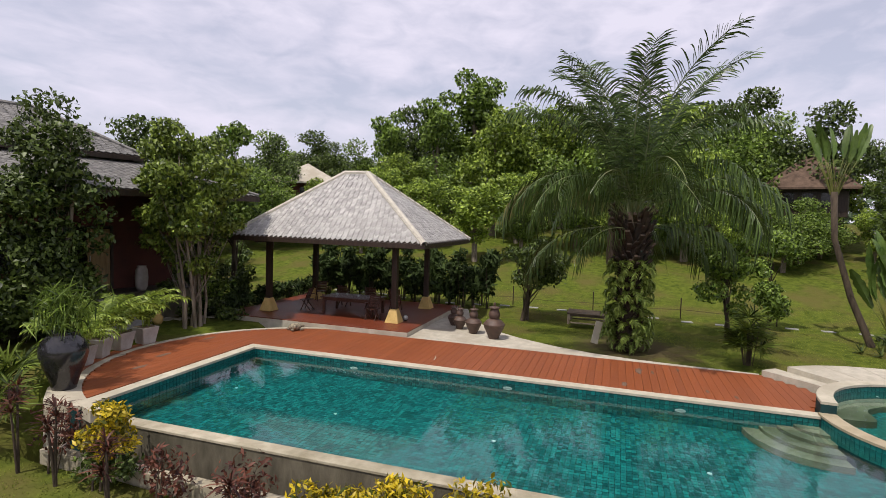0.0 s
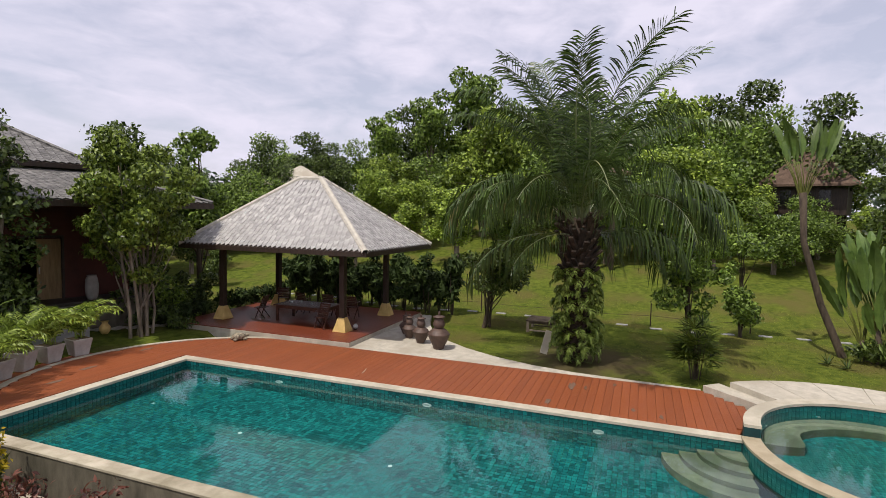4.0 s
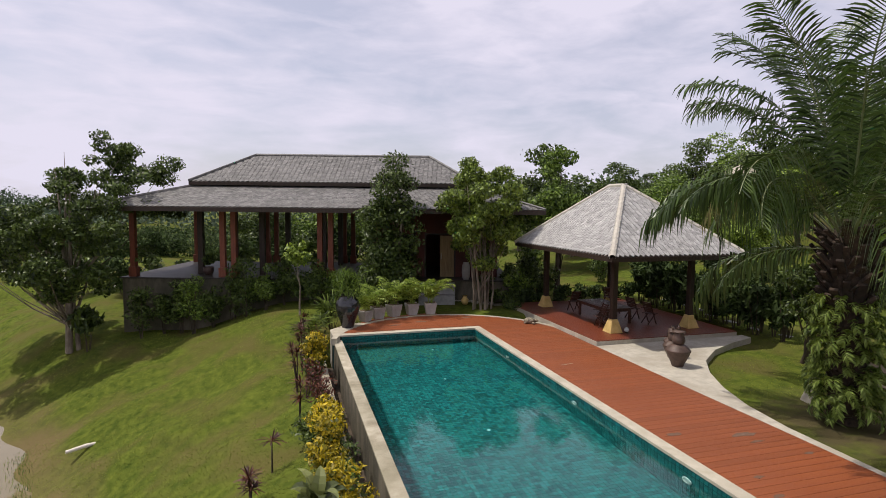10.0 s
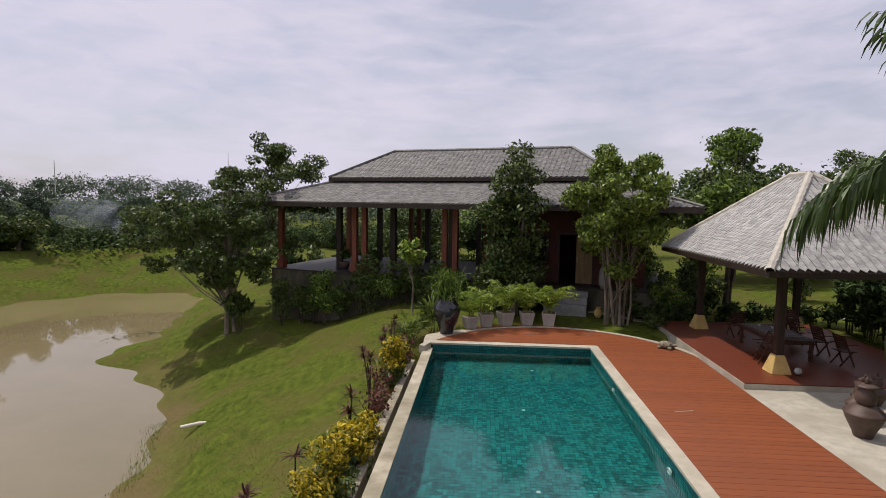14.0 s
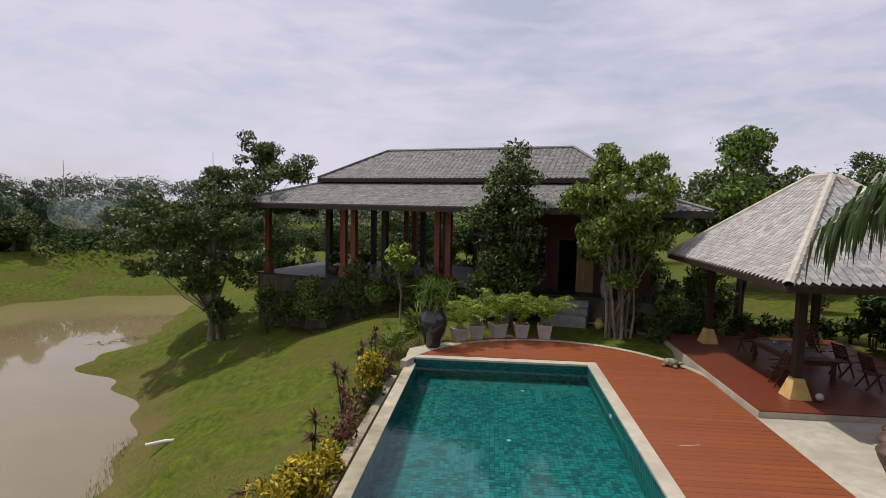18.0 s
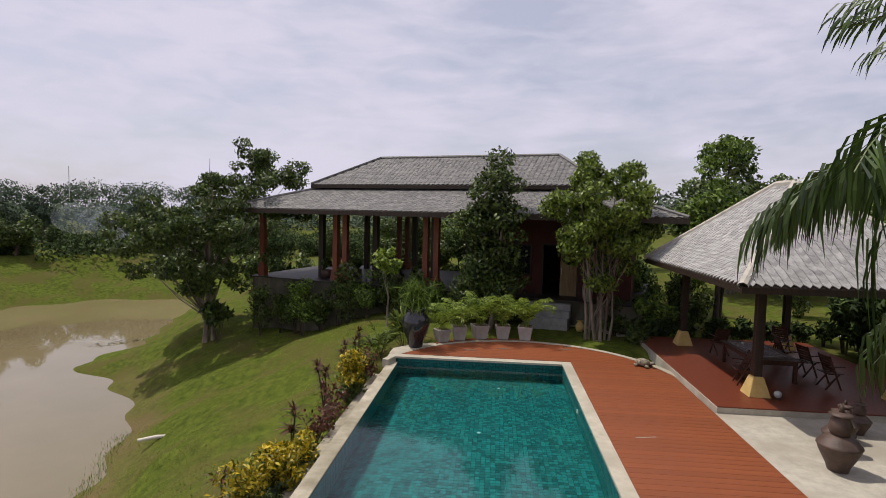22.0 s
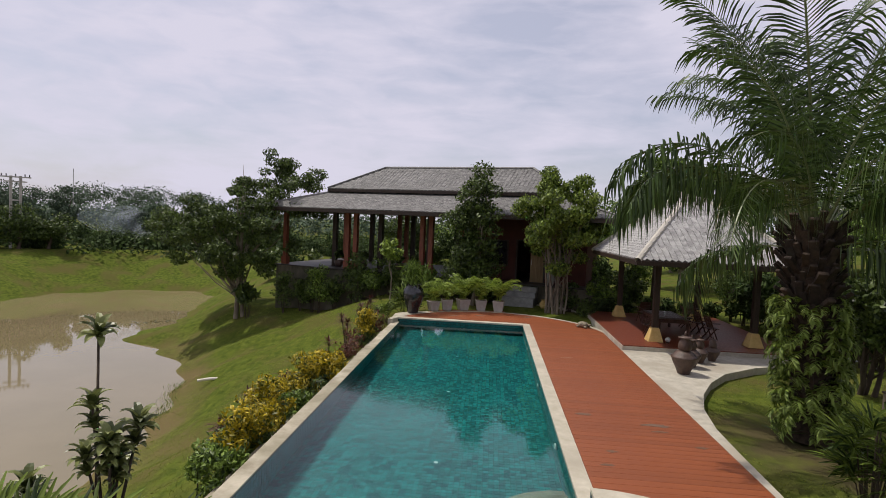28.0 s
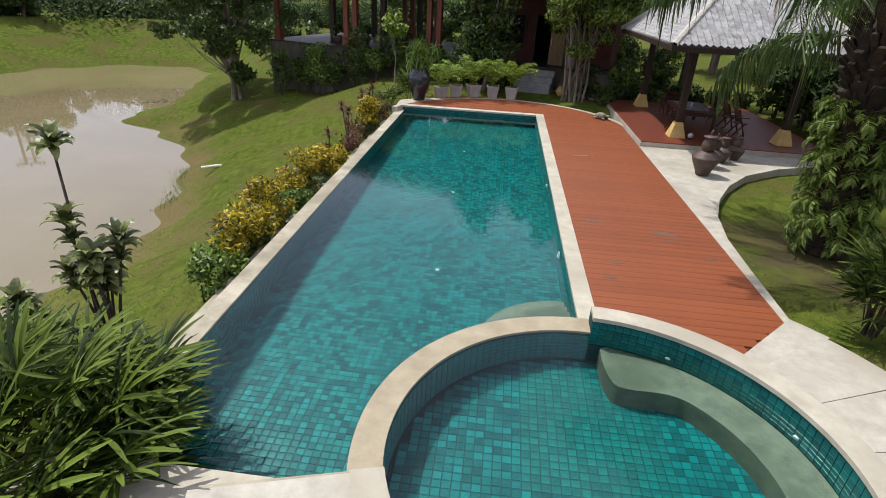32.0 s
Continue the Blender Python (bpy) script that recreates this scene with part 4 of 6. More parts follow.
part("fascia", box(0.0, HL, -0.04, 0.0, 5.26, 5.41), M_DARKW, up_roof)
for cu in (-2.65, 1.95, 2.52, 6.95, 7.5):
    for cv in (-0.6, HD + 0.6):
        c = part("column", box(cu - 0.13, cu + 0.13, cv - 0.13, cv + 0.13, FL + 0.5, 4.3, None, 0.01), M_REDW, house, "red-brown timber column")
        part("column_base", box(cu - 0.19, cu + 0.19, cv - 0.19, cv + 0.19, FL, FL + 0.5, None, 0.015), M_REDW, c)
for cu in (0.3, 3.6, 6.9):
    for cv in (0.6, HD - 0.6):
        part("inner_column", box(cu - 0.14, cu + 0.14, cv - 0.14, cv + 0.14, FL, 5.2, None, 0.01), M_DARKW, house)
part("room_wall", box(9.6, 12.4, 0.3, 0.5, FL, 4.6), M_REDWALL, house)
part("room_wall", box(13.9, HL + 1.2, 0.3, 0.5, FL, 4.6), M_REDWALL, house)
part("room_wall", box(12.4, 13.9, 0.3, 0.5, 2.75, 4.6), M_REDWALL, house)
part("room_wall", box(9.6, 9.8, 0.5, HD - 0.3, FL, 4.6), M_REDWALL, house)
part("room_wall", box(HL + 1.0, HL + 1.2, 0.5, HD - 0.3, FL, 4.6), M_REDWALL, house)
part("room_wall", box(9.6, HL + 1.2, HD - 0.3, HD - 0.1, FL, 4.6), M_REDWALL, house)
part("ceiling", box(-2.6, HL + 2.6, -1.9, HD + 1.9, 4.02, 4.08), M_DARKW, house)
for k in range(3):
    part("step", box(12.1, 13.9, -2.05 + 0.36 * k, -1.0, -0.7, 0.25 * (k + 1) - 0.37, None, 0.01), M_STEP, house, "grey stone step")
M_DOOR = mat("ochre_timber_door", (0.20, 0.13, 0.055), (0.33, 0.225, 0.10), 3.0, 0.5, 0.3, 50, stretch=(6, 6, 0.6))
door = part("door", box(13.15, 13.9, 0.36, 0.42, FL, 2.7, None, 0.006), M_DOOR, house, "closed half of an ochre timber double door")
part("handle", box(13.2, 13.23, 0.3, 0.36, 1.45, 1.75, None, 0.005), M_METAL, door)
part("door_frame", box(12.32, 12.4, 0.27, 0.53, FL, 2.83, None, 0.006), M_DARKW, house)
part("door_frame", box(13.9, 13.98, 0.27, 0.53, FL, 2.83, None, 0.006), M_DARKW, house)
part("door_frame", box(12.4, 13.9, 0.27, 0.53, 2.75, 2.83, None, 0.006), M_DARKW, house)
win = part("window", box(10.4, 11.8, 0.27, 0.31, 1.4, 2.7), M_BLACKP, house, "dark glass window in a timber frame")
for x0, x1, z0, z1 in ((10.32, 10.4, 1.32, 2.78), (11.8, 11.88, 1.32, 2.78), (10.4, 11.8, 2.7, 2.78), (10.4, 11.8, 1.32, 1.4), (11.06, 11.14, 1.4, 2.7)):
    part("window_frame", box(x0, x1, 0.24, 0.33, z0, z1, None, 0.005), M_DARKW, win)

# ---- plants ----


def crown(parent, blobs, n, size, material, seed, aspect=0.5, droop=0.3, name="crown"):
    gen = np.random.default_rng(seed)
    pts, nor = blob_points(n, blobs, gen)
    v, f = leaves(pts, size * (0.7 + 0.6 * gen.random(n)), nor, aspect, droop, gen)
    return mesh_np(name, v, f, material, parent)


def clumps(gen, cx, cy, cz, rx, ry, rz, n, r0, r1):
    """Uneven clumps through an ellipsoid."""
    out = []
    for _ in range(n):
        d = gen.normal(size=3)
        d /= np.linalg.norm(d)
        k = gen.random() ** 0.5
        r = r0 + (r1 - r0) * gen.random()
        out.append((cx + d[0] * rx * k, cy + d[1] * ry * k, cz + d[2] * rz * k, r, r * (0.8 + 0.4 * gen.random()), r * (0.6 + 0.3 * gen.random())))
    return out


def tree(name, x, y, h, blobs, n, size, leaf, label, stems=((0, 0, 0.1),), bark=None, seed=1, z=None, group="", limbs=5, category="tree", aspect=0.5, droop=0.3):
    z = ground_z(x, y) - 0.03 if z is None else z
    t = thing(name, x, y, z, label, category, group)
    gen = np.random.default_rng(seed)
    bm = bmesh.new()
    top = max(b[2] for b in blobs)
    for sx, sy, r in stems:
        k = gen.integers(0, len(blobs))
        tx, ty = blobs[k][0] * 0.5 + sx, blobs[k][1] * 0.5 + sy
        hh = top * (0.75 + 0.2 * gen.random())
        pts = [(sx + (tx - sx) * u + 0.04 * gen.normal(), sy + (ty - sy) * u + 0.04 * gen.normal(), hh * u) for u in (0, 0.15, 0.35, 0.55, 0.78, 1.0)]
        tube(bm, pts, [r * 1.25, r, r * 0.85, r * 0.65, r * 0.42, r * 0.12], 8)
        for _ in range(limbs):
            b = blobs[gen.integers(0, len(blobs))]
            u = min(0.9, max(0.25, b[2] / hh * 0.6))
            i = min(4, int(u * 5))
            s = Vector(pts[i])
            e = Vector((b[0], b[1], b[2]))
            tube(bm, [s, s.lerp(e, 0.45) + Vector((0, 0, -0.05 * (e - s).length)), e], [r * 0.42, r * 0.28, r * 0.08], 6)
    part("trunk", bm, bark or M_BARK, t, smooth=True)
    crown(t, blobs, n, size, leaf, seed + 50, aspect, droop)
    return t


g1 = np.random.default_rng(11)


def layers(gen, rows):
    """Flat spreading tiers of foliage: each row is x, y, z, spread and number of clumps."""
    out = []
    for x, y, z, w, n in rows:
        for _ in range(n):
            a, k = gen.uniform(0, 2 * math.pi), gen.random() ** 0.5
            r = 0.34 + 0.3 * gen.random()
            out.append((x + w * k * math.cos(a), y + 0.75 * w * k * math.sin(a), z + 0.36 * gen.normal() - 0.1 * w * k * k, r * 1.2, r * 1.2, r * 0.72))
    return out


tree("garden_tree", 1.7, 3.75, 7.0, clumps(g1, 0.15, 0.4, 4.55, 2.15, 1.8, 2.7, 58, 0.36, 0.66), 25000, 0.175, M_LEAFG, "leafy garden tree with several pale trunks by the deck",
     [(-0.32, 0, 0.05), (-0.2, 0.2, 0.055), (-0.08, -0.05, 0.06), (0.05, 0.15, 0.055), (0.14, -0.1, 0.06), (0.28, 0.1, 0.05), (0.4, 0.3, 0.05), (0.5, 0.05, 0.045)], seed=21, droop=0.8)
tree("garden_tree", -2.3, 5.0, 6.4, clumps(g1, 0, 0.2, 2.3, 1.4, 1.1, 1.7, 26, 0.45, 0.8) + layers(g1, [(0.1, 0.2, 4.1, 1.25, 9), (0.1, 0.2, 4.9, 1.35, 10), (0.1, 0.2, 5.6, 1.1, 8), (0.15, 0.2, 6.2, 0.75, 5)]), 11500, 0.19, M_LEAFD,
     "dense dark green tree in front of the house", [(0, 0, 0.1), (0.2, 0.1, 0.07)], seed=22)
tree("garden_tree", 7.1, 6.6, 8.0, clumps(g1, -0.1, 0, 5.0, 1.4, 1.4, 1.5, 18, 0.5, 0.9) + clumps(g1, 0.0, 0, 7.5, 0.7, 0.7, 1.0, 8, 0.3, 0.55), 9000, 0.22, M_LEAF,
     "tall dark leafy tree behind the pavilion", [(0, 0, 0.12), (0.25, 0.2, 0.1)], M_BARKD, seed=23)
tree("pond_tree", -17.3, 9.8, 8.0, layers(g1, [(0.3, 0.4, 3.1, 2.0, 8), (-0.6, 0.3, 4.2, 3.6, 18), (-1.2, 0.4, 5.2, 4.8, 28), (-0.8, 0.8, 6.3, 4.9, 30), (0.4, 1.2, 7.3, 4.4, 24), (1.4, 1.8, 8.3, 3.4, 17), (2.0, 2.2, 9.2, 2.6, 12), (2.2, 2.4, 10.0, 1.4, 6)]), 36000, 0.2, M_LEAFD,
     "wide spreading tree with feathery leaves by the pond", [(0, 0, 0.13), (0.3, 0.2, 0.1), (-0.2, 0.25, 0.08)], seed=24, limbs=12)
tree("sapling", -6.6, 5.0, 2.7, clumps(g1, 0, 0, 2.5, 0.5, 0.4, 0.9, 8, 0.2, 0.34), 420, 0.24, M_LEAFB, "slender young tree on the lawn slope", [(0, 0, 0.045)], seed=25, limbs=2)
tree("garden_tree", 9.2, -6.7, 3.4, clumps(g1, 0, -0.3, 2.4, 1.2, 1.4, 1.0, 16, 0.35, 0.7), 5200, 0.18, M_LEAFD, "bushy small tree beyond the stepping stones",
     [(-0.15, 0, 0.07), (0.1, 0.1, 0.07), (0.2, -0.1, 0.06)], M_BARKD, seed=26)
tree("garden_tree", 8.2, -14.35, 4.6, clumps(g1, 0, 0, 2.9, 0.95, 0.95, 1.9, 18, 0.35, 0.6), 5200, 0.17, M_LEAF, "slim leafy tree on the lawn behind the palm",
     [(0, 0, 0.07), (0.15, 0.1, 0.05)], M_BARKD, seed=27)
tree("garden_tree", 11.0, -16.3, 4.2, clumps(g1, 0, 0, 1.5, 0.55, 0.55, 0.9, 9, 0.3, 0.5) + clumps(g1, 0, 0, 3.4, 0.7, 0.7, 0.9, 9, 0.3, 0.5), 3600, 0.16, M_LEAF, "small leafy tree on the lawn", [(0, 0, 0.05), (0.1, 0, 0.04)], M_BARKD, seed=28)


def frond_mesh(name, length, n, rise, droop, leaflet, hang, seed, width=0.029, curl=0.0):
    """A feather frond along +x: it leaves its base at the angle rise and bows over; hang is how limp the leaflets are."""
    gen = np.random.default_rng(seed)
    v, f = [], []
    pts = []
    ang, p = radians(rise), np.zeros(3)
    steps = 20
    for i in range(steps + 1):
        pts.append(p.copy())
        p = p + np.array([math.cos(ang), curl * 0.02 * i, math.sin(ang)]) * length / steps
        ang -= radians(droop) * (0.35 + 1.3 * i / steps) / steps
    pts = np.array(pts)
    rr = 0.0058 * length
    r = [rr * (1 - 0.85 * i / steps) + 0.003 for i in range(steps + 1)]
    for i, q in enumerate(pts):
        v += [tuple(q + (0, r[i], 0)), tuple(q + (0, -r[i], 0)), tuple(q + (0, 0, -r[i] * 1.4))]
    for i in range(steps):
        for k in range(3):
            f.append((i * 3 + k, i * 3 + 3 + k, i * 3 + 3 + (k + 1) % 3, i * 3 + (k + 1) % 3))
    for i in range(n):
        t = 0.19 + 0.80 * i / n
        j = min(int(t * steps), steps - 1)
        d = pts[j + 1] - pts[j]
        q = pts[j] + d * (t * steps - j)
        d = d / np.linalg.norm(d)
        up = np.array([-d[2], 0, d[0]])
        ll = leaflet * (0.5 + 0.5 * math.sin(math.pi * min(1, 0.1 + t * 0.82))) * (0.88 + 0.24 * gen.random())
        for s in (-1, 1):
            fwd = 0.45 + 0.55 * t + 0.1 * gen.normal()
            out = np.array([0, s * 1.0, 0]) + d * fwd + up * (0.3 + 0.25 * gen.normal())
            out /= np.linalg.norm(out)
            limp = hang * (0.75 + 0.5 * gen.random())
            a = q + out * ll * 0.42 + np.array([0, 0, -0.10 * limp * ll])
            b = q + out * ll * (0.42 + 0.3 * max(0.2, 1 - 0.55 * limp)) + np.array([0, 0, -0.38 * limp * ll])
            c = b + out * ll * 0.26 * max(0.1, 1 - 0.8 * limp) + np.array([0, 0, -0.34 * limp * ll])
            e = d * 0.8 + up * 0.35
            w = width * (0.85 + 0.3 * gen.random())
            o = len(v)
            v += [tuple(q - e * w * 0.4), tuple(q + e * w * 0.4), tuple(a + e * w), tuple(a - e * w), tuple(b + e * w * 0.8), tuple(b - e * w * 0.8), tuple(c)]
            f += [(o, o + 1, o + 2, o + 3), (o + 3, o + 2, o + 4, o + 5), (o + 5, o + 4, o + 6)]
    me = bpy.data.meshes.new(name)
    me.from_pydata(v, [], f)
    me.polygons.foreach_set("material_index", [1 if k < steps * 3 else 0 for k in range(len(f))])
    me.update()
    return me


palm = thing("palm_tree", 5.45, -10.75, -0.06, "large feather palm with a fern-covered trunk beside the path", "palm tree")
bm = bmesh.new()
tube(bm, [(0, 0, -0.1), (-0.04, 0, 0.8), (-0.12, -0.02, 1.8), (-0.2, -0.03, 2.8), (-0.26, -0.05, 3.7), (-0.28, -0.05, 4.5)], [0.38, 0.32, 0.31, 0.37, 0.44, 0.3], 14)
part("trunk", bm, M_BOOT, palm, smooth=True)
gp = random.Random(8)
stub = None
for k in range(250):
    z = 0.5 + 3.95 * k / 250
    a = k * 2.4
    cx, rr = -0.26 * (z / 3.7) ** 1.3, 0.28 + 0.13 * max(0.0, z - 2.2) ** 0.7 * (1.0 if z < 3.8 else 0.85)
    m = pose(cx + rr * math.cos(a), rr * math.sin(a), z, 0, 0, math.degrees(a)) @ pose(0, 0, 0, 0, 18 + 40 * gp.random(), gp.uniform(-25, 25)) @ Matrix.Scale(gp.uniform(0.7, 1.1) if z < 2.6 else gp.uniform(0.8, 1.7), 4)
    if stub is None:
        stub = part("frond_stub", box(-0.022, 0.03, -0.055, 0.055, -0.05, 0.27, None, 0.012), M_BOOT, palm)
        stub.matrix_basis = m
    else:
        piece("frond_stub", stub.data, palm, m)
CROWN = [frond_mesh("frond", 6.4, 70, 86, 66, 1.2, 0.35, 1, 0.028), frond_mesh("frond", 5.9, 66, 74, 92, 1.15, 0.75, 2, 0.028, curl=0.4),
         frond_mesh("frond", 5.1, 60, 58, 124, 1.1, 1.1, 3, 0.028, curl=-0.4), frond_mesh("frond", 5.1, 58, 46, 126, 1.1, 1.3, 4, 0.028, curl=0.3), frond_mesh("frond", 3.7, 42, 12, 88, 1.0, 1.35, 5, 0.03)]
for me in CROWN:
    me.materials.append(M_PALM)
    me.materials.append(M_RIB)
dry_frond = CROWN[3].copy()
dry_frond.materials.clear()
dry_frond.materials.append(M_DRY)
dry_frond.materials.append(M_RIB)
gp = random.Random(4)
RINGS = ((0, 4.35, [104, 284, 340, 20, 196, 240, 150, 62, 310, 128]), (1, 4.3, [94, 262, 148, 208, 312, 40, 286, 350, 114]), (2, 4.25, [140, 172, 204, 228, 352, 25]), (3, 4.15, [58, 92, 120, 150, 218, 264, 296, 330, 5, 30, 75, 136, 190, 280, 313]), (4, 3.95, [108, 142, 278, 312, 350]))
for kind, z, turns in RINGS:
    for a in turns:
        m = pose(-0.28, -0.05, z, 0, 0, a + gp.uniform(-8, 8)) @ pose(0.2 if kind else 0.1, 0, 0, gp.uniform(-16, 16), gp.uniform(-6, 6), 0) @ Matrix.Scale(gp.uniform(0.9, 1.04) * ((0.95 if kind == 3 else 0.86) if 125 < a < 186 else 1.0), 4)
        dry = kind == 3 and a == 92
        fr = piece("frond", dry_frond if dry else CROWN[kind], palm, m)
        if dry:
            tagged(fr, "yellowing dry frond")
FERN = frond_mesh("climbing_fern", 0.72, 14, 50, 165, 0.2, 0.5, 6, 0.03)
FERN.materials.append(M_FERN)
FERN.materials.append(M_FERN)
for k in range(240):
    z = 0.12 + 2.75 * (k / 240) ** 1.1
    a = k * 137.5 + gp.uniform(-25, 25)
    cx = -0.38 * (z / 4.0) ** 1.3
    m = pose(cx + 0.3 * math.cos(radians(a)), 0.3 * math.sin(radians(a)), z, 0, 0, a) @ pose(0, 0, 0, gp.uniform(-30, 30), gp.uniform(-20, 30), 0) @ Matrix.Scale(gp.uniform(0.6, 1.05), 4)
    piece("climbing_fern", FERN, palm, m)


def box_pot_plant(x, y, rz, s):
    t = thing("potted_palm", x, y, 0.0, "young areca palm in a square grey cement pot", "potted plant", "potted palms behind the kerb", rz, s)
    bm = frustum(0.16, 0.23, 0, 0.42)
    part("pot", bm, M_POT, t)
    part("soil", box(-0.19, 0.19, -0.19, 0.19, 0.40, 0.424), M_SOIL, t)
    me = frond_mesh("frond", 1.25, 17, 66, 105, 0.32, 0.6, 31, 0.02)
    me.materials.append(M_LEAFB)
    gg = random.Random(int(x * 100))
    for k in range(22):
        piece("frond", me, t, pose(gg.uniform(-0.1, 0.1), gg.uniform(-0.1, 0.1), 0.42, 0, 0, k * 137.5) @ pose(0, 0, 0, 0, gg.uniform(-26, 8), 0) @ Matrix.Scale(gg.uniform(0.6, 1.1), 4))
    return t


for x, y, rz, s in ((-3.45, 2.62, 10, 1.2), (-2.7, 2.95, 24, 1.25), (-1.85, 3.12, 5, 1.2), (-1.0, 3.12, -8, 1.2), (-4.05, 2.2, 35, 1.1)):
    box_pot_plant(x, y, rz, s)

jar = thing("tall_jar", -4.88, 1.3, 0.003, "large black glazed jar planted with papyrus", "jar", scale=1.18)
part("body", lathe([(0.2, 0), (0.21, 0.04), (0.26, 0.22), (0.35, 0.46), (0.405, 0.66), (0.4, 0.8), (0.345, 0.93), (0.27, 1.01), (0.24, 1.07), (0.27, 1.09), (0.25, 1.1), (0.22, 1.06), (0.2, 0.9)], 36), M_BLACKP, jar, smooth=True)
gj = np.random.default_rng(5)
v, f = leaves(np.c_[gj.normal(0, 0.22, 260), gj.normal(0, 0.22, 260), 1.15 + 0.75 * gj.random(260)], 0.55, None, 0.05, -1.4, gj)
mesh_np("papyrus", v, f, M_LEAF, jar)


def urn(x, y, s, z=0.0):
    t = thing("clay_urn", x, y, z, "dark clay urn with ribbed neck and finial lid", "urn", "clay urns on the paving", scale=s)
    part("body", lathe([(0.17, 0), (0.18, 0.03), (0.2, 0.1), (0.29, 0.28), (0.345, 0.4), (0.355, 0.46), (0.375, 0.48), (0.37, 0.51), (0.34, 0.53), (0.29, 0.6), (0.215, 0.655), (0.19, 0.67), (0.15, 0.69)], 28), M_CLAYD, t, smooth=True)
    part("neck", lathe([(0.15, 0.69), (0.17, 0.72), (0.195, 0.79), (0.19, 0.87), (0.155, 0.96), (0.13, 1.01), (0.13, 1.03)], 24), M_CLAYD, t, "bulging upper neck", smooth=True)
    part("lid", lathe([(0.13, 1.03), (0.2, 1.05), (0.205, 1.07), (0.12, 1.1), (0.05, 1.12)], 20), M_CLAYD, t, smooth=True)
    part("finial", lathe([(0.05, 1.12), (0.035, 1.15), (0.05, 1.18), (0.03, 1.22), (0.004, 1.27)], 16), M_CLAYD, t.children[-1], smooth=True)
    return t


for x, y, s in ((4.3, -6.45, 1.0), (4.8, -5.6, 0.8), (5.3, -4.95, 0.7), (5.85, -4.55, 0.64)):
    urn(x, y, s)


def blade_fan(name, n, length, width, spread, material, seed, up=0.3, bend=0.5, base=0.03):
    """Long strap leaves that arch out of one point."""
    gen = np.random.default_rng(seed)
    v, f = [], []
    for k in range(n):
        a = 2 * math.pi * gen.random()
        el = radians(85 - spread * gen.random() ** 0.7)
        d = np.array([math.cos(a) * math.cos(el), math.sin(a) * math.cos(el), math.sin(el)])
        s = np.array([-math.sin(a), math.cos(a), 0])
        L = length * (0.7 + 0.5 * gen.random())
        p = np.array([math.cos(a), math.sin(a), 0]) * base
        o = len(v)
        rows = 5
        for i in range(rows + 1):
            t = i / rows
            w = width * (0.5 + 1.2 * t) * (1 - t) ** 0.6 + 0.002
            q = p + d * L * t + np.array([0, 0, -bend * L * t * t * (0.6 + 0.6 * gen.random() * 0.2)])
            v += [tuple(q - s * w / 2), tuple(q + (0, 0, -0.12 * w)), tuple(q + s * w / 2)]
        for i in range(rows):
            f += [(o + i * 3, o + i * 3 + 1, o + i * 3 + 4, o + i * 3 + 3), (o + i * 3 + 1, o + i * 3 + 2, o + i * 3 + 5, o + i * 3 + 4)]
    me = bpy.data.meshes.new(name)
    me.from_pydata(v, [], f)
    me.update()
    me.materials.append(material)
    return me


def bush(name, x, y, blobs, n, size, leaf, label, group="", seed=1, z=None, category="shrub", aspect=0.45, droop=0.0):
    z = ground_z(x, y) - 0.02 if z is None else z
    t = thing(name, x, y, z, label, category, group)
    gen = np.random.default_rng(seed)
    for b in blobs[:5]:
        bm = bmesh.new()
        tube(bm, [(0.3 * b[0], 0.3 * b[1], 0), (0.6 * b[0] + 0.04 * gen.normal(), 0.6 * b[1], b[2] * 0.5), (b[0], b[1], b[2])], [0.022, 0.016, 0.006], 5)
        part("stem", bm, M_BARKD, t)
    crown(t, blobs, n, size, leaf, seed + 3, aspect, droop, "foliage")
    return t


g2 = np.random.default_rng(17)
# croton hedge along the overflow gutter
for k, (x, y, h, w, leaf) in enumerate(((-6.75, -13.3, 1.0, 0.55, M_LEAF), (-6.7, -12.1, 1.15, 0.6, M_LEAFY), (-6.75, -10.9, 1.15, 0.62, M_LEAFY), (-6.6, -9.8, 0.8, 0.5, M_LEAF), (-6.7, -8.6, 1.15, 0.6, M_LEAFY),
                                        (-6.6, -7.4, 1.0, 0.55, M_LEAFY), (-6.65, -6.2, 1.1, 0.55, M_LEAFY), (-6.6, -4.6, 0.95, 0.42, M_LEAFR), (-6.7, -3.2, 0.9, 0.4, M_LEAFR), (-6.6, -1.7, 1.2, 0.42, M_LEAFY), (-6.45, -0.4, 1.1, 0.35, M_LEAFR))):
    label = "yellow and green croton bush beside the pool wall" if leaf == M_LEAFY else ("reddish croton bush beside the pool wall" if leaf == M_LEAFR else "green croton bush beside the pool wall")
    last_bush = bush("croton_bush", x, y, clumps(g2, 0.3, 0, h * 0.8, w * 0.9, w * 1.2, h * 0.5, 18, 0.16, 0.3), 1500 if leaf != M_LEAFR else 380, 0.125, leaf, label, "croton hedge along the pool", 100 + k, aspect=0.4, droop=-0.5)
    if leaf == M_LEAFY:
        crown(last_bush, clumps(g2, 0.25, 0, h * 0.45, w * 1.1, w * 1.2, h * 0.32, 12, 0.18, 0.3), 900, 0.13, M_LEAFD, 700 + k, 0.4, -0.3, "lower_foliage")
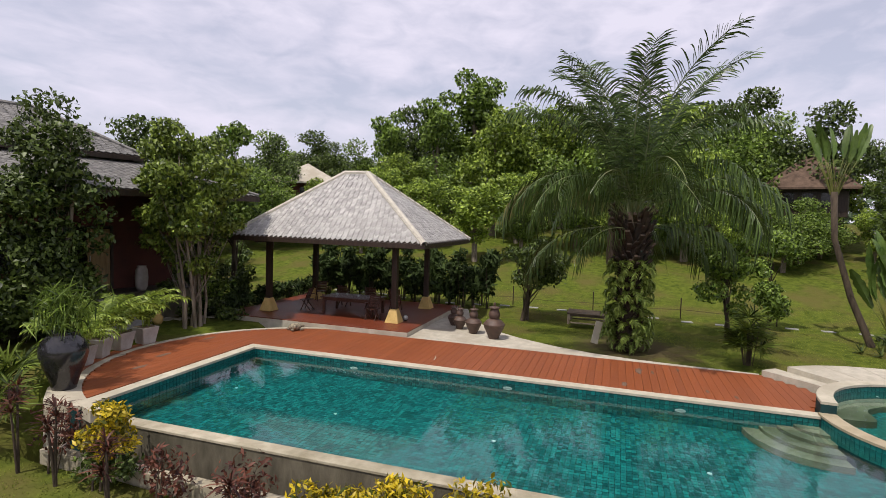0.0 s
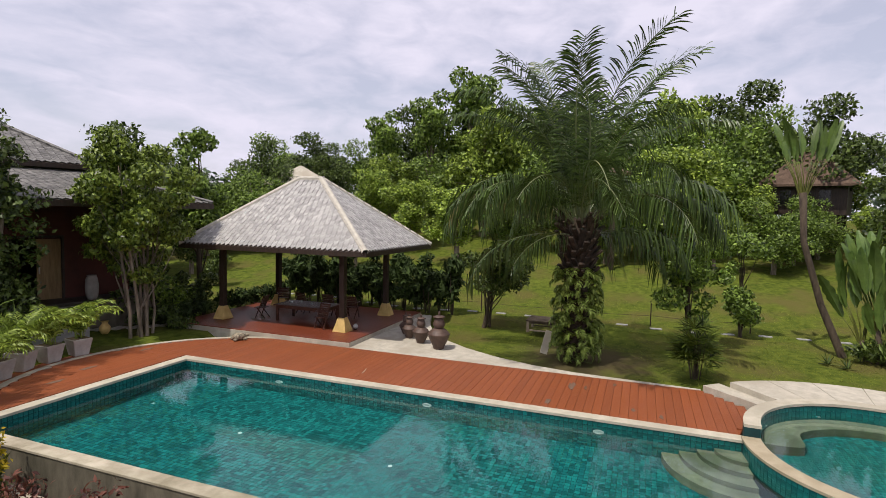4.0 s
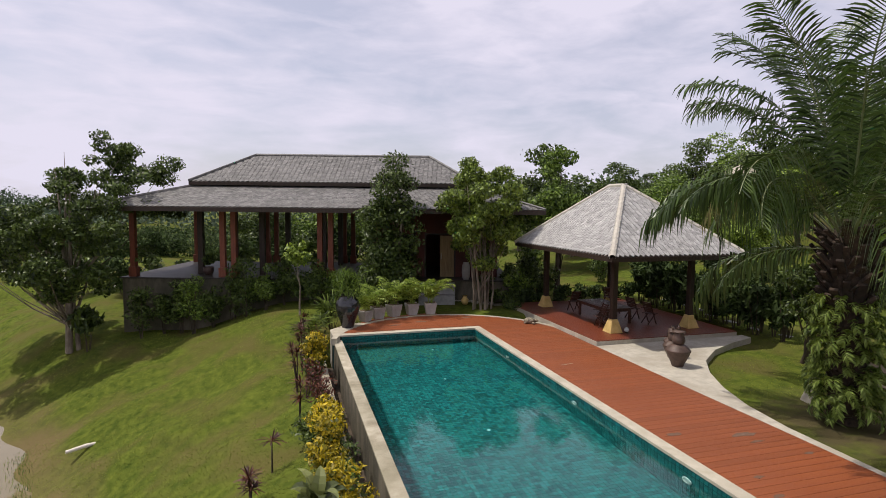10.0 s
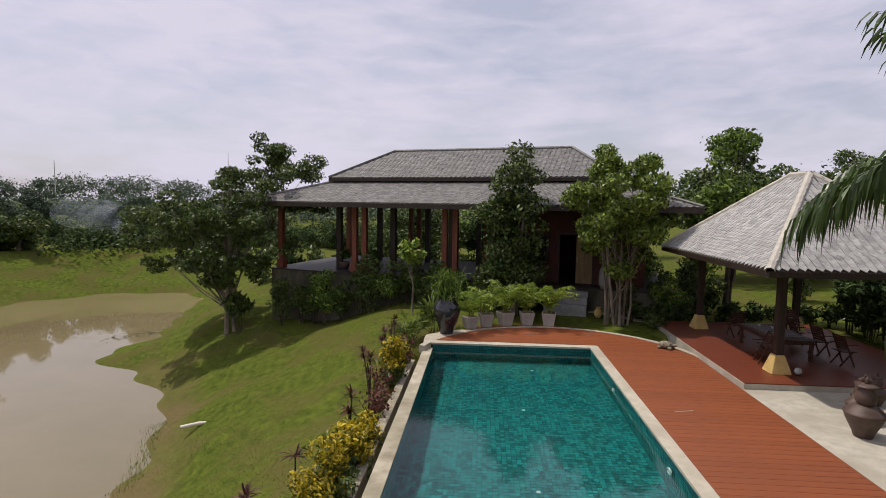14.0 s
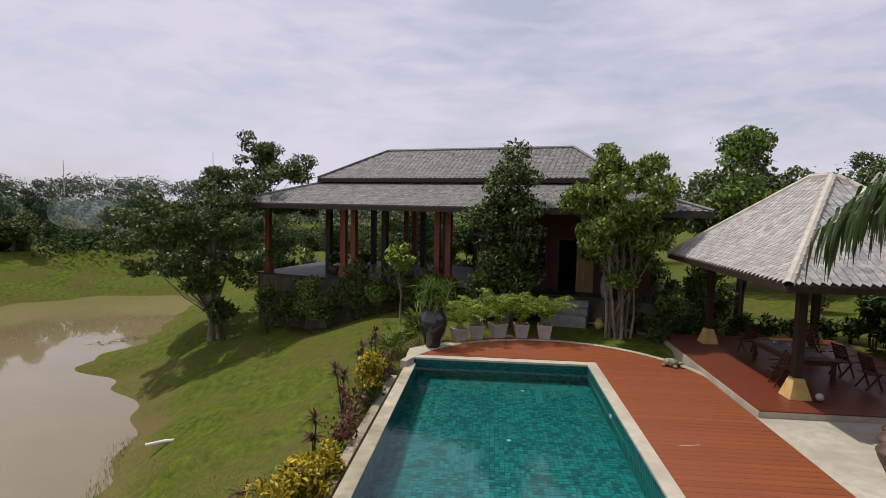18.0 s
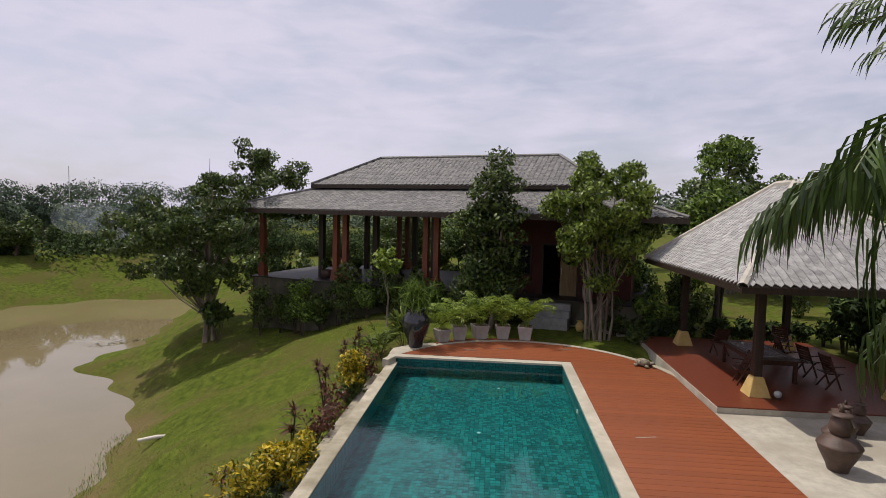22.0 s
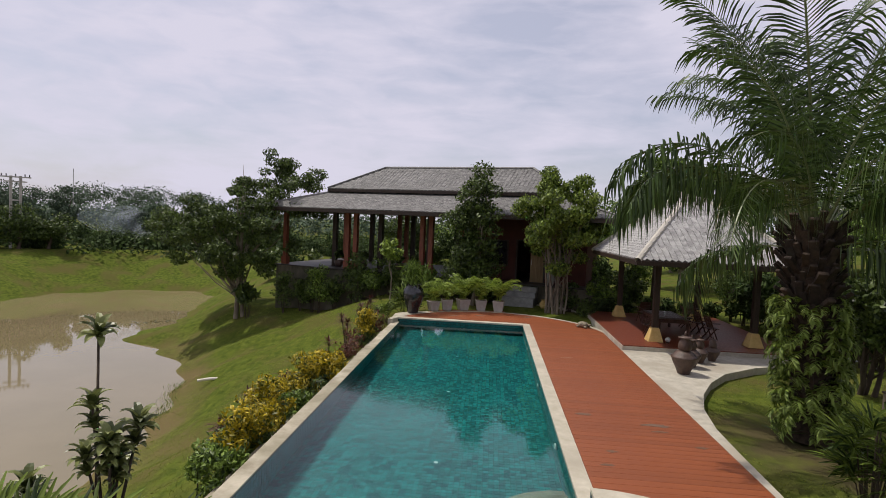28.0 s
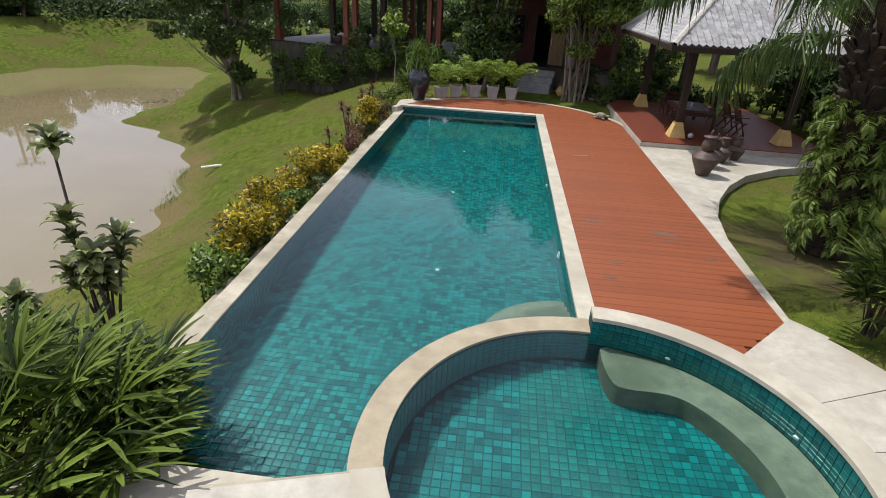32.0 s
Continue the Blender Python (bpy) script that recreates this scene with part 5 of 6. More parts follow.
# cordylines
def rosette(name, n, length, width, low, material, seed):
    """Broad pointed leaves round a stem: they rise, arch over and droop."""
    gen = np.random.default_rng(seed)
    v, f = [], []
    for k in range(n):
        a = k * 2.4 + 0.3 * gen.normal()
        el = radians(78 - (78 - low) * (k / n) + 8 * gen.normal())
        L = length * (0.8 + 0.4 * gen.random())
        p = np.array([0, 0, -0.25 * length * k / n])
        s = np.array([-math.sin(a), math.cos(a), 0])
        o, rows = len(v), 6
        for i in range(rows + 1):
            t = i / rows
            w = width * (math.sin(math.pi * min(1.0, 0.06 + 0.94 * t ** 0.85)) ** 0.8) + 0.004
            d = np.array([math.cos(a) * math.cos(el), math.sin(a) * math.cos(el), math.sin(el)])
            fold = 0.18 * w * np.array([-math.cos(a) * math.sin(el), -math.sin(a) * math.sin(el), math.cos(el)])
            v += [tuple(p - s * w / 2 + fold), tuple(p), tuple(p + s * w / 2 + fold)]
            p = p + d * L / rows
            el -= radians(3 + 5.5 * i + 3 * gen.random())
        for i in range(rows):
            f += [(o + i * 3, o + i * 3 + 1, o + i * 3 + 4, o + i * 3 + 3), (o + i * 3 + 1, o + i * 3 + 2, o + i * 3 + 5, o + i * 3 + 4)]
    me = bpy.data.meshes.new(name)
    me.from_pydata(v, [], f)
    me.update()
    me.materials.append(material)
    return me


CORD = [blade_fan("leaf_rosette", 22, 0.5, 0.06, 80, M_LEAFR, 41), rosette("leaf_rosette", 20, 0.56, 0.2, 22, M_LEAFC, 42)]


def cordyline(x, y, heights, kind, label, lean=0.12, seed=1, z=None, s=1.0):
    t = thing("cordyline", x, y, ground_z(x, y) - 0.02 if z is None else z, label, "shrub")
    gg = random.Random(seed)
    for h in heights:
        dx, dy = gg.uniform(-lean, lean) * h, gg.uniform(-lean, lean) * h
        bm = bmesh.new()
        tube(bm, [(dx * 0.1, dy * 0.1, 0), (dx * 0.5, dy * 0.35, h * 0.5), (dx, dy, h)], [0.028, 0.022, 0.016], 6)
        part("stem", bm, M_BARKD, t, smooth=True)
        piece("leaf_rosette", CORD[kind], t, pose(dx, dy, h, gg.uniform(-12, 12), gg.uniform(-12, 12), gg.uniform(0, 360)) @ Matrix.Scale(s * gg.uniform(0.85, 1.15), 4))
        if len(heights) > 1:
            piece("leaf_rosette", CORD[kind], t, pose(dx * 0.9, dy * 0.9, h * 0.88, gg.uniform(-12, 12), gg.uniform(-12, 12), gg.uniform(0, 360)) @ Matrix.Scale(0.8 * s, 4))
    return t


for k, (x, y, hs) in enumerate(((-8.0, -8.4, (0.7, 0.5)), (-7.6, -6.9, (0.8,)), (-7.9, -10.4, (0.8, 0.6)), (-6.9, -4.9, (0.8, 1.2)), (-6.9, -2.4, (1.3, 0.9, 1.5)), (-6.7, -0.9, (1.5, 1.2)), (-6.6, 0.2, (1.4, 1.7)))):
    cordyline(x, y, hs, 0, "maroon-leaved cordyline on the lawn edge", seed=60 + k, s=0.75)
cordyline(-7.05, -15.5, (3.3,), 1, "tall bare-stemmed cordyline with one leafy head", 0.0, 71, z=-1.0, s=0.52)
cordyline(-6.7, -15.7, (2.3, 2.05, 1.95, 1.8, 1.7, 1.55, 1.4), 1, "clump of broad-leaved dark cordylines", 0.17, 72, z=-1.0, s=0.6)
cordyline(-7.3, -16.3, (1.5, 1.2), 1, "broad-leaved dark cordyline beside the lady palms", 0.16, 73, z=-1.1, s=0.62)

# lady palms: fans of blades on many canes
def hand_fan(name, n, length, width, seed):
    """A palmate leaf: stiff pleated blades spread from the tip of one stalk."""
    gen = np.random.default_rng(seed)
    v, f = [], []
    for k in range(n):
        a = radians(-115 + 230 * (k + 0.5) / n + 5 * gen.normal())
        d = np.array([math.cos(a), math.sin(a), 0.25 + 0.12 * gen.normal()])
        d /= np.linalg.norm(d)
        s = np.array([-math.sin(a), math.cos(a), 0])
        L = length * (0.72 + 0.28 * math.cos(a * 0.6)) * (0.9 + 0.2 * gen.random())
        o, rows = len(v), 4
        for i in range(rows + 1):
            t = i / rows
            w = width * (0.25, 0.8, 1.0, 0.9, 0.3)[i]
            q = np.array([0.25, 0, 0]) + d * L * t + np.array([0, 0, -0.28 * L * t * t])
            v += [tuple(q - s * w / 2 + (0, 0, 0.15 * w)), tuple(q), tuple(q + s * w / 2 + (0, 0, 0.15 * w))]
        for i in range(rows):
            f += [(o + i * 3, o + i * 3 + 1, o + i * 3 + 4, o + i * 3 + 3), (o + i * 3 + 1, o + i * 3 + 2, o + i * 3 + 5, o + i * 3 + 4)]
    o = len(v)
    v += [(0, 0.006, 0), (0, -0.006, 0), (0.26, -0.006, 0), (0.26, 0.006, 0), (0, 0, -0.012), (0.26, 0, -0.012)]
    f += [(o, o + 1, o + 2, o + 3), (o + 1, o + 4, o + 5, o + 2), (o + 4, o, o + 3, o + 5)]
    me = bpy.data.meshes.new(name)
    me.from_pydata(v, [], f)
    me.update()
    me.materials.append(M_FANL)
    return me


FANS = [hand_fan("palm_fan", 11, 0.62, 0.05, 44), hand_fan("palm_fan", 9, 0.66, 0.055, 45), hand_fan("palm_fan", 12, 0.56, 0.046, 46)]


def lady_palm(x, y, z, r, h, n, label, seed, s=1.0, lean=0.0):
    t = thing("lady_palm", x, y, z, label, "palm shrub")
    gg = random.Random(seed)
    bm = bmesh.new()
    for k in range(n):
        a, q = gg.uniform(0, 2 * math.pi), r * gg.random() ** 0.5
        hh = h * (0.35 + 0.65 * gg.random()) * (1 - 0.35 * (q / r) ** 2)
        bx, by = q * math.cos(a), q * math.sin(a)
        px_, py_ = bx + lean * hh / h, by
        if k % 3 == 0:
            tube(bm, [(bx * 0.4, by * 0.5, 0), (bx * 0.7 + 0.25 * (px_ - bx), by * 0.75, hh * 0.5), (px_, py_, hh)], [0.014, 0.011, 0.008], 5)
        turn = math.degrees(a) + gg.uniform(-80, 80)
        m = pose(px_, py_, hh, 0, 0, turn) @ pose(0, 0, 0, gg.uniform(-25, 25), -66 + 50 * q / r + gg.uniform(-16, 16), 0)
        piece("palm_fan", FANS[k % 3], t, m @ Matrix.Scale(s * gg.uniform(0.85, 1.2), 4))
    part("cane", bm, M_BARKD, t)
    return t


lady_palm(-6.8, -18.3, -1.0, 1.55, 1.62, 360, "dense clump of glossy lady palms at the pool corner", 81, 1.0, 0.95)
lady_palm(4.35, -14.2, -0.05, 0.26, 1.45, 64, "slender lady palm at the edge of the paving", 82, 0.68)
lady_palm(-5.4, 2.4, -0.3, 0.5, 1.0, 26, "low green palm shrub behind the black jar", 83, 0.8)
lady_palm(-6.3, 1.6, -0.6, 0.5, 0.9, 22, "low green palm shrub on the lawn", 84, 0.8)

# agaves at the palm's foot and by the traveller's palms
AGAVE = blade_fan("leaf", 22, 0.42, 0.05, 95, M_LEAFD, 46, bend=0.15)
for x, y in ((4.8, -10.9), (7.4, -18.7), (7.8, -18.3)):
    t = thing("agave", x, y, -0.03, "grey-green spiky agave on the lawn", "agave")
    piece("leaf", AGAVE, t, pose(0, 0, 0.02))


def paddle(t, origin, turn, lean, stalk, blade, width, gg, leaf, thin=1.0):
    """One paddle leaf: a long pale stalk and a torn oblong blade folded along its rib."""
    bm = bmesh.new()
    tube(bm, [(0, 0, 0), (0.02 * stalk, 0, stalk * 0.5), (0.09 * stalk, 0, stalk)], [0.036 * thin, 0.025 * thin, 0.016], 6)
    st = part("stalk", bm, M_STALK, t, smooth=True)
    st.matrix_basis = pose(*origin, 0, 0, turn) @ pose(0, 0, 0, 0, lean, 0)
    if blade <= 0:
        return
    bm = bmesh.new()
    rows, pr, ang, c = 14, None, radians(86), Vector((0, 0, stalk))
    bow = radians(gg.uniform(8, 40))
    for i in range(rows + 1):
        u = i / rows
        w = width * min(1.0, math.sin(math.pi * min(0.97, 0.015 + 0.96 * u)) ** 0.55) * gg.uniform(0.72, 1.08)
        k = 0.32 + 0.12 * math.sin(7 * u)
        cur = [bm.verts.new(c + Vector((-w * k * 0.5, w / 2, 0))), bm.verts.new(c), bm.verts.new(c + Vector((-w * k * 0.5, -w / 2, 0)))]
        if pr:
            bm.faces.new((pr[0], pr[1], cur[1], cur[0]))
            bm.faces.new((pr[1], pr[2], cur[2], cur[1]))
        pr = cur
        c = c + Vector((math.cos(ang), 0, math.sin(ang))) * blade / rows
        ang -= bow * 2 * u / rows
    bl = part("blade", bm, leaf, st, "torn green paddle blade")
    bl.matrix_basis = pose(0.09 * stalk, 0, 0, 0, 0, gg.choice((-90, 90)) + gg.uniform(-50, 50))


M_PADDLE = mat("paddle_leaf_green", (0.04, 0.085, 0.016), (0.12, 0.19, 0.038), 2.5, 0.4, 0.3, 30, vary=0.3, c3=(0.10, 0.14, 0.03))
M_PADDLEY = mat("yellowing_paddle_leaf", (0.16, 0.14, 0.03), (0.30, 0.25, 0.06), 2.5, 0.5, 0.3, 30, vary=0.2)
clump = thing("travellers_palm", 8.75, -20.1, ground_z(8.7, -19.9) - 0.03, "clump of upright travellers palms with paddle leaves", "palm", scale=0.88)
gg = random.Random(91)
# each stem carries its own flat fan: pale stalks meeting at the stem's top, blades above
for x, y, z, n, side_lean, reach in ((0.0, 0.75, 0.7, 9, -8, 0.95), (-0.35, 0.4, 1.25, 10, -3, 0.98), (0.35, 0.15, 0.9, 10, 2, 1.22), (-0.2, -0.15, 0.7, 10, 0, 1.18), (0.3, -0.45, 1.1, 9, 4, 1.08), (-0.1, -0.75, 0.7, 9, 8, 0.95), (0.1, -0.3, 0.3, 8, 3, 0.8), (-0.4, 0.1, 0.3, 8, -4, 0.75)):
    bm = bmesh.new()
    tube(bm, [(x, y * 0.7, 0), (x, y * 0.85, z * 0.5), (x, y, z + 0.1)], [0.12, 0.1, 0.075], 8)
    part("stem", bm, M_BARKD, clump, "dark ringed stem base", smooth=True)
    for k in range(n):
        u = -1 + 2 * k / (n - 1)
        ang = side_lean + 15 * u + gg.uniform(-3, 3)
        stalk = reach * gg.uniform(1.25, 1.75) * (1 - 0.18 * u * u)
        paddle(clump, (x + gg.uniform(-0.05, 0.05), y - 0.08 * u, z), -90 + gg.uniform(-22, 22) if ang > 0 else 90 + gg.uniform(-22, 22), abs(ang), stalk, reach * gg.uniform(1.7, 2.4) * (1 - 0.2 * u * u), gg.uniform(0.3, 0.44), gg, M_PADDLEY if k == 6 and z > 1.3 else M_PADDLE, 0.75)
for y, z in ((-0.25, 4.3), (0.0, 4.0), (0.15, 3.6), (-0.35, 3.1), (0.35, 4.7)):
    bm = bmesh.new()
    bmesh.ops.create_icosphere(bm, subdivisions=1, radius=0.05)
    bmesh.ops.transform(bm, matrix=pose(-0.6, y, z, 30, 40, 0) @ Matrix.Diagonal((0.5, 0.8, 1.3, 1)), verts=bm.verts)
    part("flower", bm, M_WHITE, clump, "white flower bract")
for pts in (((9.05, -19.05, 0), (9.3, -18.4, 1.7), (9.55, -17.85, 3.8), (9.6, -17.75, 5.5)), ((8.5, -20.4, 0), (8.25, -20.75, 1.7), (7.95, -21.1, 3.5), (7.75, -21.3, 5.2))):
    t = thing("leaning_palm", pts[0][0], pts[0][1], -0.05, "leaning bare trunk topped with a fan of paddle leaves", "palm")
    bm = bmesh.new()
    base = Vector((pts[0][0], pts[0][1], 0))
    tube(bm, [Vector(p) - base for p in pts], [0.13, 0.11, 0.1, 0.12], 9)
    part("trunk", bm, M_BARKD, t, smooth=True)
    top = Vector(pts[-1]) - base
    for k in range(15):
        side = -1 + 2 * k / 14
        paddle(t, (top.x + gg.uniform(-0.05, 0.05), top.y - 0.12 * side, top.z - 0.1), (-90 if side > 0 else 90) + gg.uniform(-20, 20), 17 * abs(side), gg.uniform(1.1, 1.4), gg.uniform(1.0, 1.5) if k % 3 else 0.0, gg.uniform(0.22, 0.34), gg, M_PADDLE, 0.6)

bush("clump_undergrowth", 8.4, -19.85, clumps(g2, 0, 0, 0.42, 0.45, 0.75, 0.3, 9, 0.22, 0.36), 420, 0.4, M_LEAFD, "dark strappy undergrowth at the foot of the palms", "", 397, aspect=0.18, droop=-0.7)
# closed parasol beside the spa
para = thing("parasol", 8.2, -21.3, ground_z(8.2, -21.3), "closed white cantilever parasol on a curved grey pole", "parasol", scale=1.2)
bm = bmesh.new()
tube(bm, [(-0.95, -0.3, 0), (-0.75, -0.5, 1.0), (-0.42, -0.68, 1.9), (-0.27, -0.63, 2.12), (-0.12, -0.3, 2.28), (-0.02, -0.02, 2.28)], [0.026] * 6, 8)
part("pole", bm, M_METAL, para, smooth=True)
bm = bmesh.new()
rings = []
for z, r in ((0.24, 0.27), (0.28, 0.275), (0.9, 0.2), (1.5, 0.13), (1.85, 0.085), (1.88, 0.12), (2.05, 0.06), (2.2, 0.02)):
    rings.append([bm.verts.new((r * (1 if k % 2 else 0.86) * math.cos(2 * math.pi * k / 20), r * (1 if k % 2 else 0.86) * math.sin(2 * math.pi * k / 20), z - (0.07 if k % 4 == 1 and z < 0.25 else 0))) for k in range(20)])
for a, b in zip(rings, rings[1:]):
    for k in range(20):
        bm.faces.new((a[k], a[(k + 1) % 20], b[(k + 1) % 20], b[k]))
part("canopy", bm, M_WHITE, para, "folded white canvas")

# leaning stone board, bench, stepping stones
board = thing("stone_board", 5.5, -9.72, -0.05, "pale stone board leaning by the palm", "stone")
part("slab", box(-0.12, 0.12, -0.025, 0.025, -0.04, 0.74, pose(0, 0, 0, 0, 0, -72) @ pose(0, 0, 0, -12, 16, 0), 0.008), M_STONE, board)
bench = thing("garden_bench", 8.9, -9.3, -0.05, "low weathered slatted timber platform on the lawn", "bench")
for k in range(8):
    part("slat", box(-0.56 + 0.141 * k, -0.425 + 0.141 * k, -0.78, 0.78, 0.42, 0.47, None, 0.008), M_BARKD, bench)
for sx in (-0.5, 0.5):
    part("rail", box(sx - 0.03, sx + 0.03, -0.72, 0.72, 0.34, 0.42, None, 0.006), M_BARKD, bench)
    part("rail", box(sx - 0.03, sx + 0.03, -0.66, 0.66, 0.05, 0.1, None, 0.006), M_BARK, bench)
    for sy in (-0.7, 0.7):
        part("leg", box(sx - 0.045, sx + 0.045, sy - 0.045, sy + 0.045, 0, 0.42, None, 0.006), M_BARK, bench)
gs = random.Random(12)
for k in range(22):
    y = 6.5 - k * 1.32
    x = 11.5 + 0.25 * math.sin(k * 0.7) + (0.5 if k < 5 else 0)
    t = obj("stepping_stone", box(-0.13, 0.13, -0.23, 0.23, -0.05, 0.03, None, 0.015), M_STEP)
    t.matrix_basis = pose(x, y, ground_z(x, y), 0, 0, gs.uniform(-8, 8))
    tagged(t, "grey rectangular stepping stone set in the lawn", "stepping stone", "stepping stones across the lawn")
for k in range(7):
    x, y = 2.9 - 0.42 * k + 0.5, 4.4 + 0.35 * k
    t = obj("stepping_stone", box(-0.3, 0.3, -0.2, 0.2, -0.05, 0.035, None, 0.015), M_PAVE)
    t.matrix_basis = pose(x, y, ground_z(x, y), 0, 0, gs.uniform(-12, 12))
    tagged(t, "pale rectangular stepping stone set in the lawn", "stepping stone", "stepping stones to the house")

# thin wire fence behind the stepping stones
fence = thing("wire_fence", 0, 0, 0, "thin dark posts with one sagging wire across the lawn", "fence")
FENCE = [(11.9, -9.4 + 3.7 * k) for k in range(-2, 3)]
for x, y in FENCE:
    part("post", box(x - 0.022, x + 0.022, y - 0.022, y + 0.022, ground_z(x, y) - 0.1, ground_z(x, y) + 0.95, None, 0.004), M_DARKW, fence)
for (x0, y0), (x1, y1) in zip(FENCE, FENCE[1:]):
    bm = bmesh.new()
    z0, z1 = ground_z(x0, y0) + 0.42, ground_z(x1, y1) + 0.42
    tube(bm, [(x0, y0, z0), ((x0 + x1) / 2, (y0 + y1) / 2, (z0 + z1) / 2 - 0.06), (x1, y1, z1)], [0.007, 0.007, 0.007], 5)
    part("wire", bm, M_DARKW, fence)

# turtle sculpture on the deck
turtle = thing("turtle_sculpture", 2.5, 0.2, 0.0, "small weathered stone turtle sculpture on the deck", "sculpture", rz=-30)
bm = bmesh.new()
bmesh.ops.create_icosphere(bm, subdivisions=3, radius=0.2)
bmesh.ops.scale(bm, vec=(1.15, 0.9, 0.62), verts=bm.verts)
bmesh.ops.translate(bm, vec=(0, 0, 0.12), verts=bm.verts)
for px_, py_, pz, r, sx in ((0.27, 0, 0.13, 0.07, 1.3), (0.17, 0.17, 0.05, 0.06, 1.4), (0.17, -0.17, 0.05, 0.06, 1.4), (-0.17, 0.16, 0.05, 0.055, 1.3), (-0.17, -0.16, 0.05, 0.055, 1.3)):
    b = bmesh.new()
    bmesh.ops.create_icosphere(b, subdivisions=2, radius=r)
    bmesh.ops.scale(b, vec=(sx, 1, 0.8), verts=b.verts)
    bmesh.ops.translate(b, vec=(px_, py_, pz), verts=b.verts)
    tmp = bpy.data.meshes.new("tmp")
    b.to_mesh(tmp)
    b.free()
    bm.from_mesh(tmp)
    bpy.data.meshes.remove(tmp)
part("body", bm, M_TURT, turtle, smooth=True)

# pavilion furniture


def folding_chair(x, y, rz):
    t = thing("folding_chair", x, y, 0.172, "dark folding wooden chair on the pavilion floor", "chair", "chairs round the pavilion table", rz)
    for sy in (-0.22, 0.22):
        part("leg", box(-0.02, 0.02, sy - 0.015, sy + 0.015, 0, 0.98, pose(0.16, 0, 0, 0, -22, 0), 0.004), M_DARKR, t)
        part("leg", box(-0.02, 0.02, sy * 0.85 - 0.015, sy * 0.85 + 0.015, 0, 0.55, pose(-0.24, 0, 0, 0, 40, 0), 0.004), M_DARKR, t)
        part("armrest", box(-0.25, 0.22, sy - 0.025, sy + 0.025, 0.62, 0.645, None, 0.004), M_DARKR, t)
    for k in range(5):
        part("seat_slat", box(-0.2 + 0.085 * k, -0.13 + 0.085 * k, -0.22, 0.22, 0.42, 0.44, None, 0.003), M_DARKR, t)
    for k in range(6):
        part("back_slat", box(-0.012, 0.012, -0.2, 0.2, 0.5 + 0.08 * k, 0.56 + 0.08 * k, pose(0.16, 0, 0, 0, -22, 0), 0.003), M_DARKR, t)
    return t


M_DARKR = mat("dark_red_teak", (0.045, 0.018, 0.012), (0.10, 0.04, 0.025), 3.0, 0.45, 0.2, 40, stretch=(4, 4, 4))
first = folding_chair(4.6, -1.75, 170)
for x, y, rz in ((6.9, -1.7, 5), (5.3, 1.5, 100), (6.9, -0.6, 10), (6.8, 0.6, -5), (7.6, 2.2, 40)):
    copy_thing(first, pose(x, y, 0.172, 0, 0, rz))
table = thing("dining_table", 5.6, -0.45, 0.172, "low dark wooden table with a pale cloth", "table")
part("tabletop", box(-0.62, 0.62, -1.15, 1.15, 0.6, 0.65, None, 0.008), M_DARKR, table)
for sy in (-1, 1):
    part("apron", box(-0.56, 0.56, sy * 1.06 - 0.02, sy * 1.06 + 0.02, 0.5, 0.6, None, 0.004), M_DARKR, table)
for sx in (-0.52, 0.52):
    part("apron", box(sx - 0.02, sx + 0.02, -1.0, 1.0, 0.5, 0.6, None, 0.004), M_DARKR, table)
    for sy in (-1.03, 1.03):
        part("leg", box(sx - 0.045, sx + 0.045, sy - 0.045, sy + 0.045, 0, 0.6, None, 0.005), M_DARKR, table)
M_CLOTH = mat("patterned_cloth", (0.10, 0.05, 0.05), (0.46, 0.43, 0.42), 14.0, 0.9, 0.2, 60)
cloth = thing("table_runner", 5.6, -0.45, 0.824, "patterned pale and maroon cloth on the table", "cloth")
part("sheet", box(-0.45, 0.45, -0.75, 0.95, 0, 0.01, None, 0.003), M_CLOTH, cloth)
for x, y in ((5.5, -0.7), (5.7, -0.1), (5.45, 0.2)):
    c = thing("tea_cup", x, y, 0.835, "small pale cup on the table", "cup", "cups on the table")
    part("body", lathe([(0.03, 0), (0.035, 0.01), (0.05, 0.07), (0.045, 0.07), (0.03, 0.02)], 16), M_FITTING, c, smooth=True)
ball = thing("globe_lamp", 4.95, -2.95, 0.172, "small white globe lamp beside the column foot", "lamp")
bm = bmesh.new()
bmesh.ops.create_icosphere(bm, subdivisions=3, radius=0.09)
bmesh.ops.translate(bm, vec=(0, 0, 0.13), verts=bm.verts)
part("globe", bm, M_FITTING, ball, smooth=True)
part("foot", lathe([(0.06, 0), (0.06, 0.03), (0.03, 0.05)], 16), M_DARKW, ball)

# planting behind the pavilion; the dark leaf colour stands in for roof shade
for k in range(24):
    x, y = 10.75 + 0.4 * math.sin(k * 2.1), 4.2 - 0.39 * k
    h = 2.3 + 0.5 * math.sin(k * 1.7)
    bush("heliconia", x, y, clumps(g2, 0, 0, h * 0.6, 0.4, 0.35, h * 0.42, 14, 0.22, 0.36), 420, 0.46, M_HEDGE, "tall heliconia plants behind the pavilion, shade in their leaf colour", "heliconias behind the pavilion", 200 + k, aspect=0.26, droop=-0.8)
for k in range(7):
    x, y = 10.2 - 1.0 * k, 4.35 + 0.15 * math.sin(k * 3.0)
    bush("heliconia", x, y, clumps(g2, 0, 0, 0.55, 0.4, 0.35, 0.35, 7, 0.2, 0.3), 260, 0.32, M_HEDGE, "low leafy plants edging the pavilion, shade in their leaf colour", "plants edging the pavilion", 230 + k, aspect=0.3, droop=-0.5)
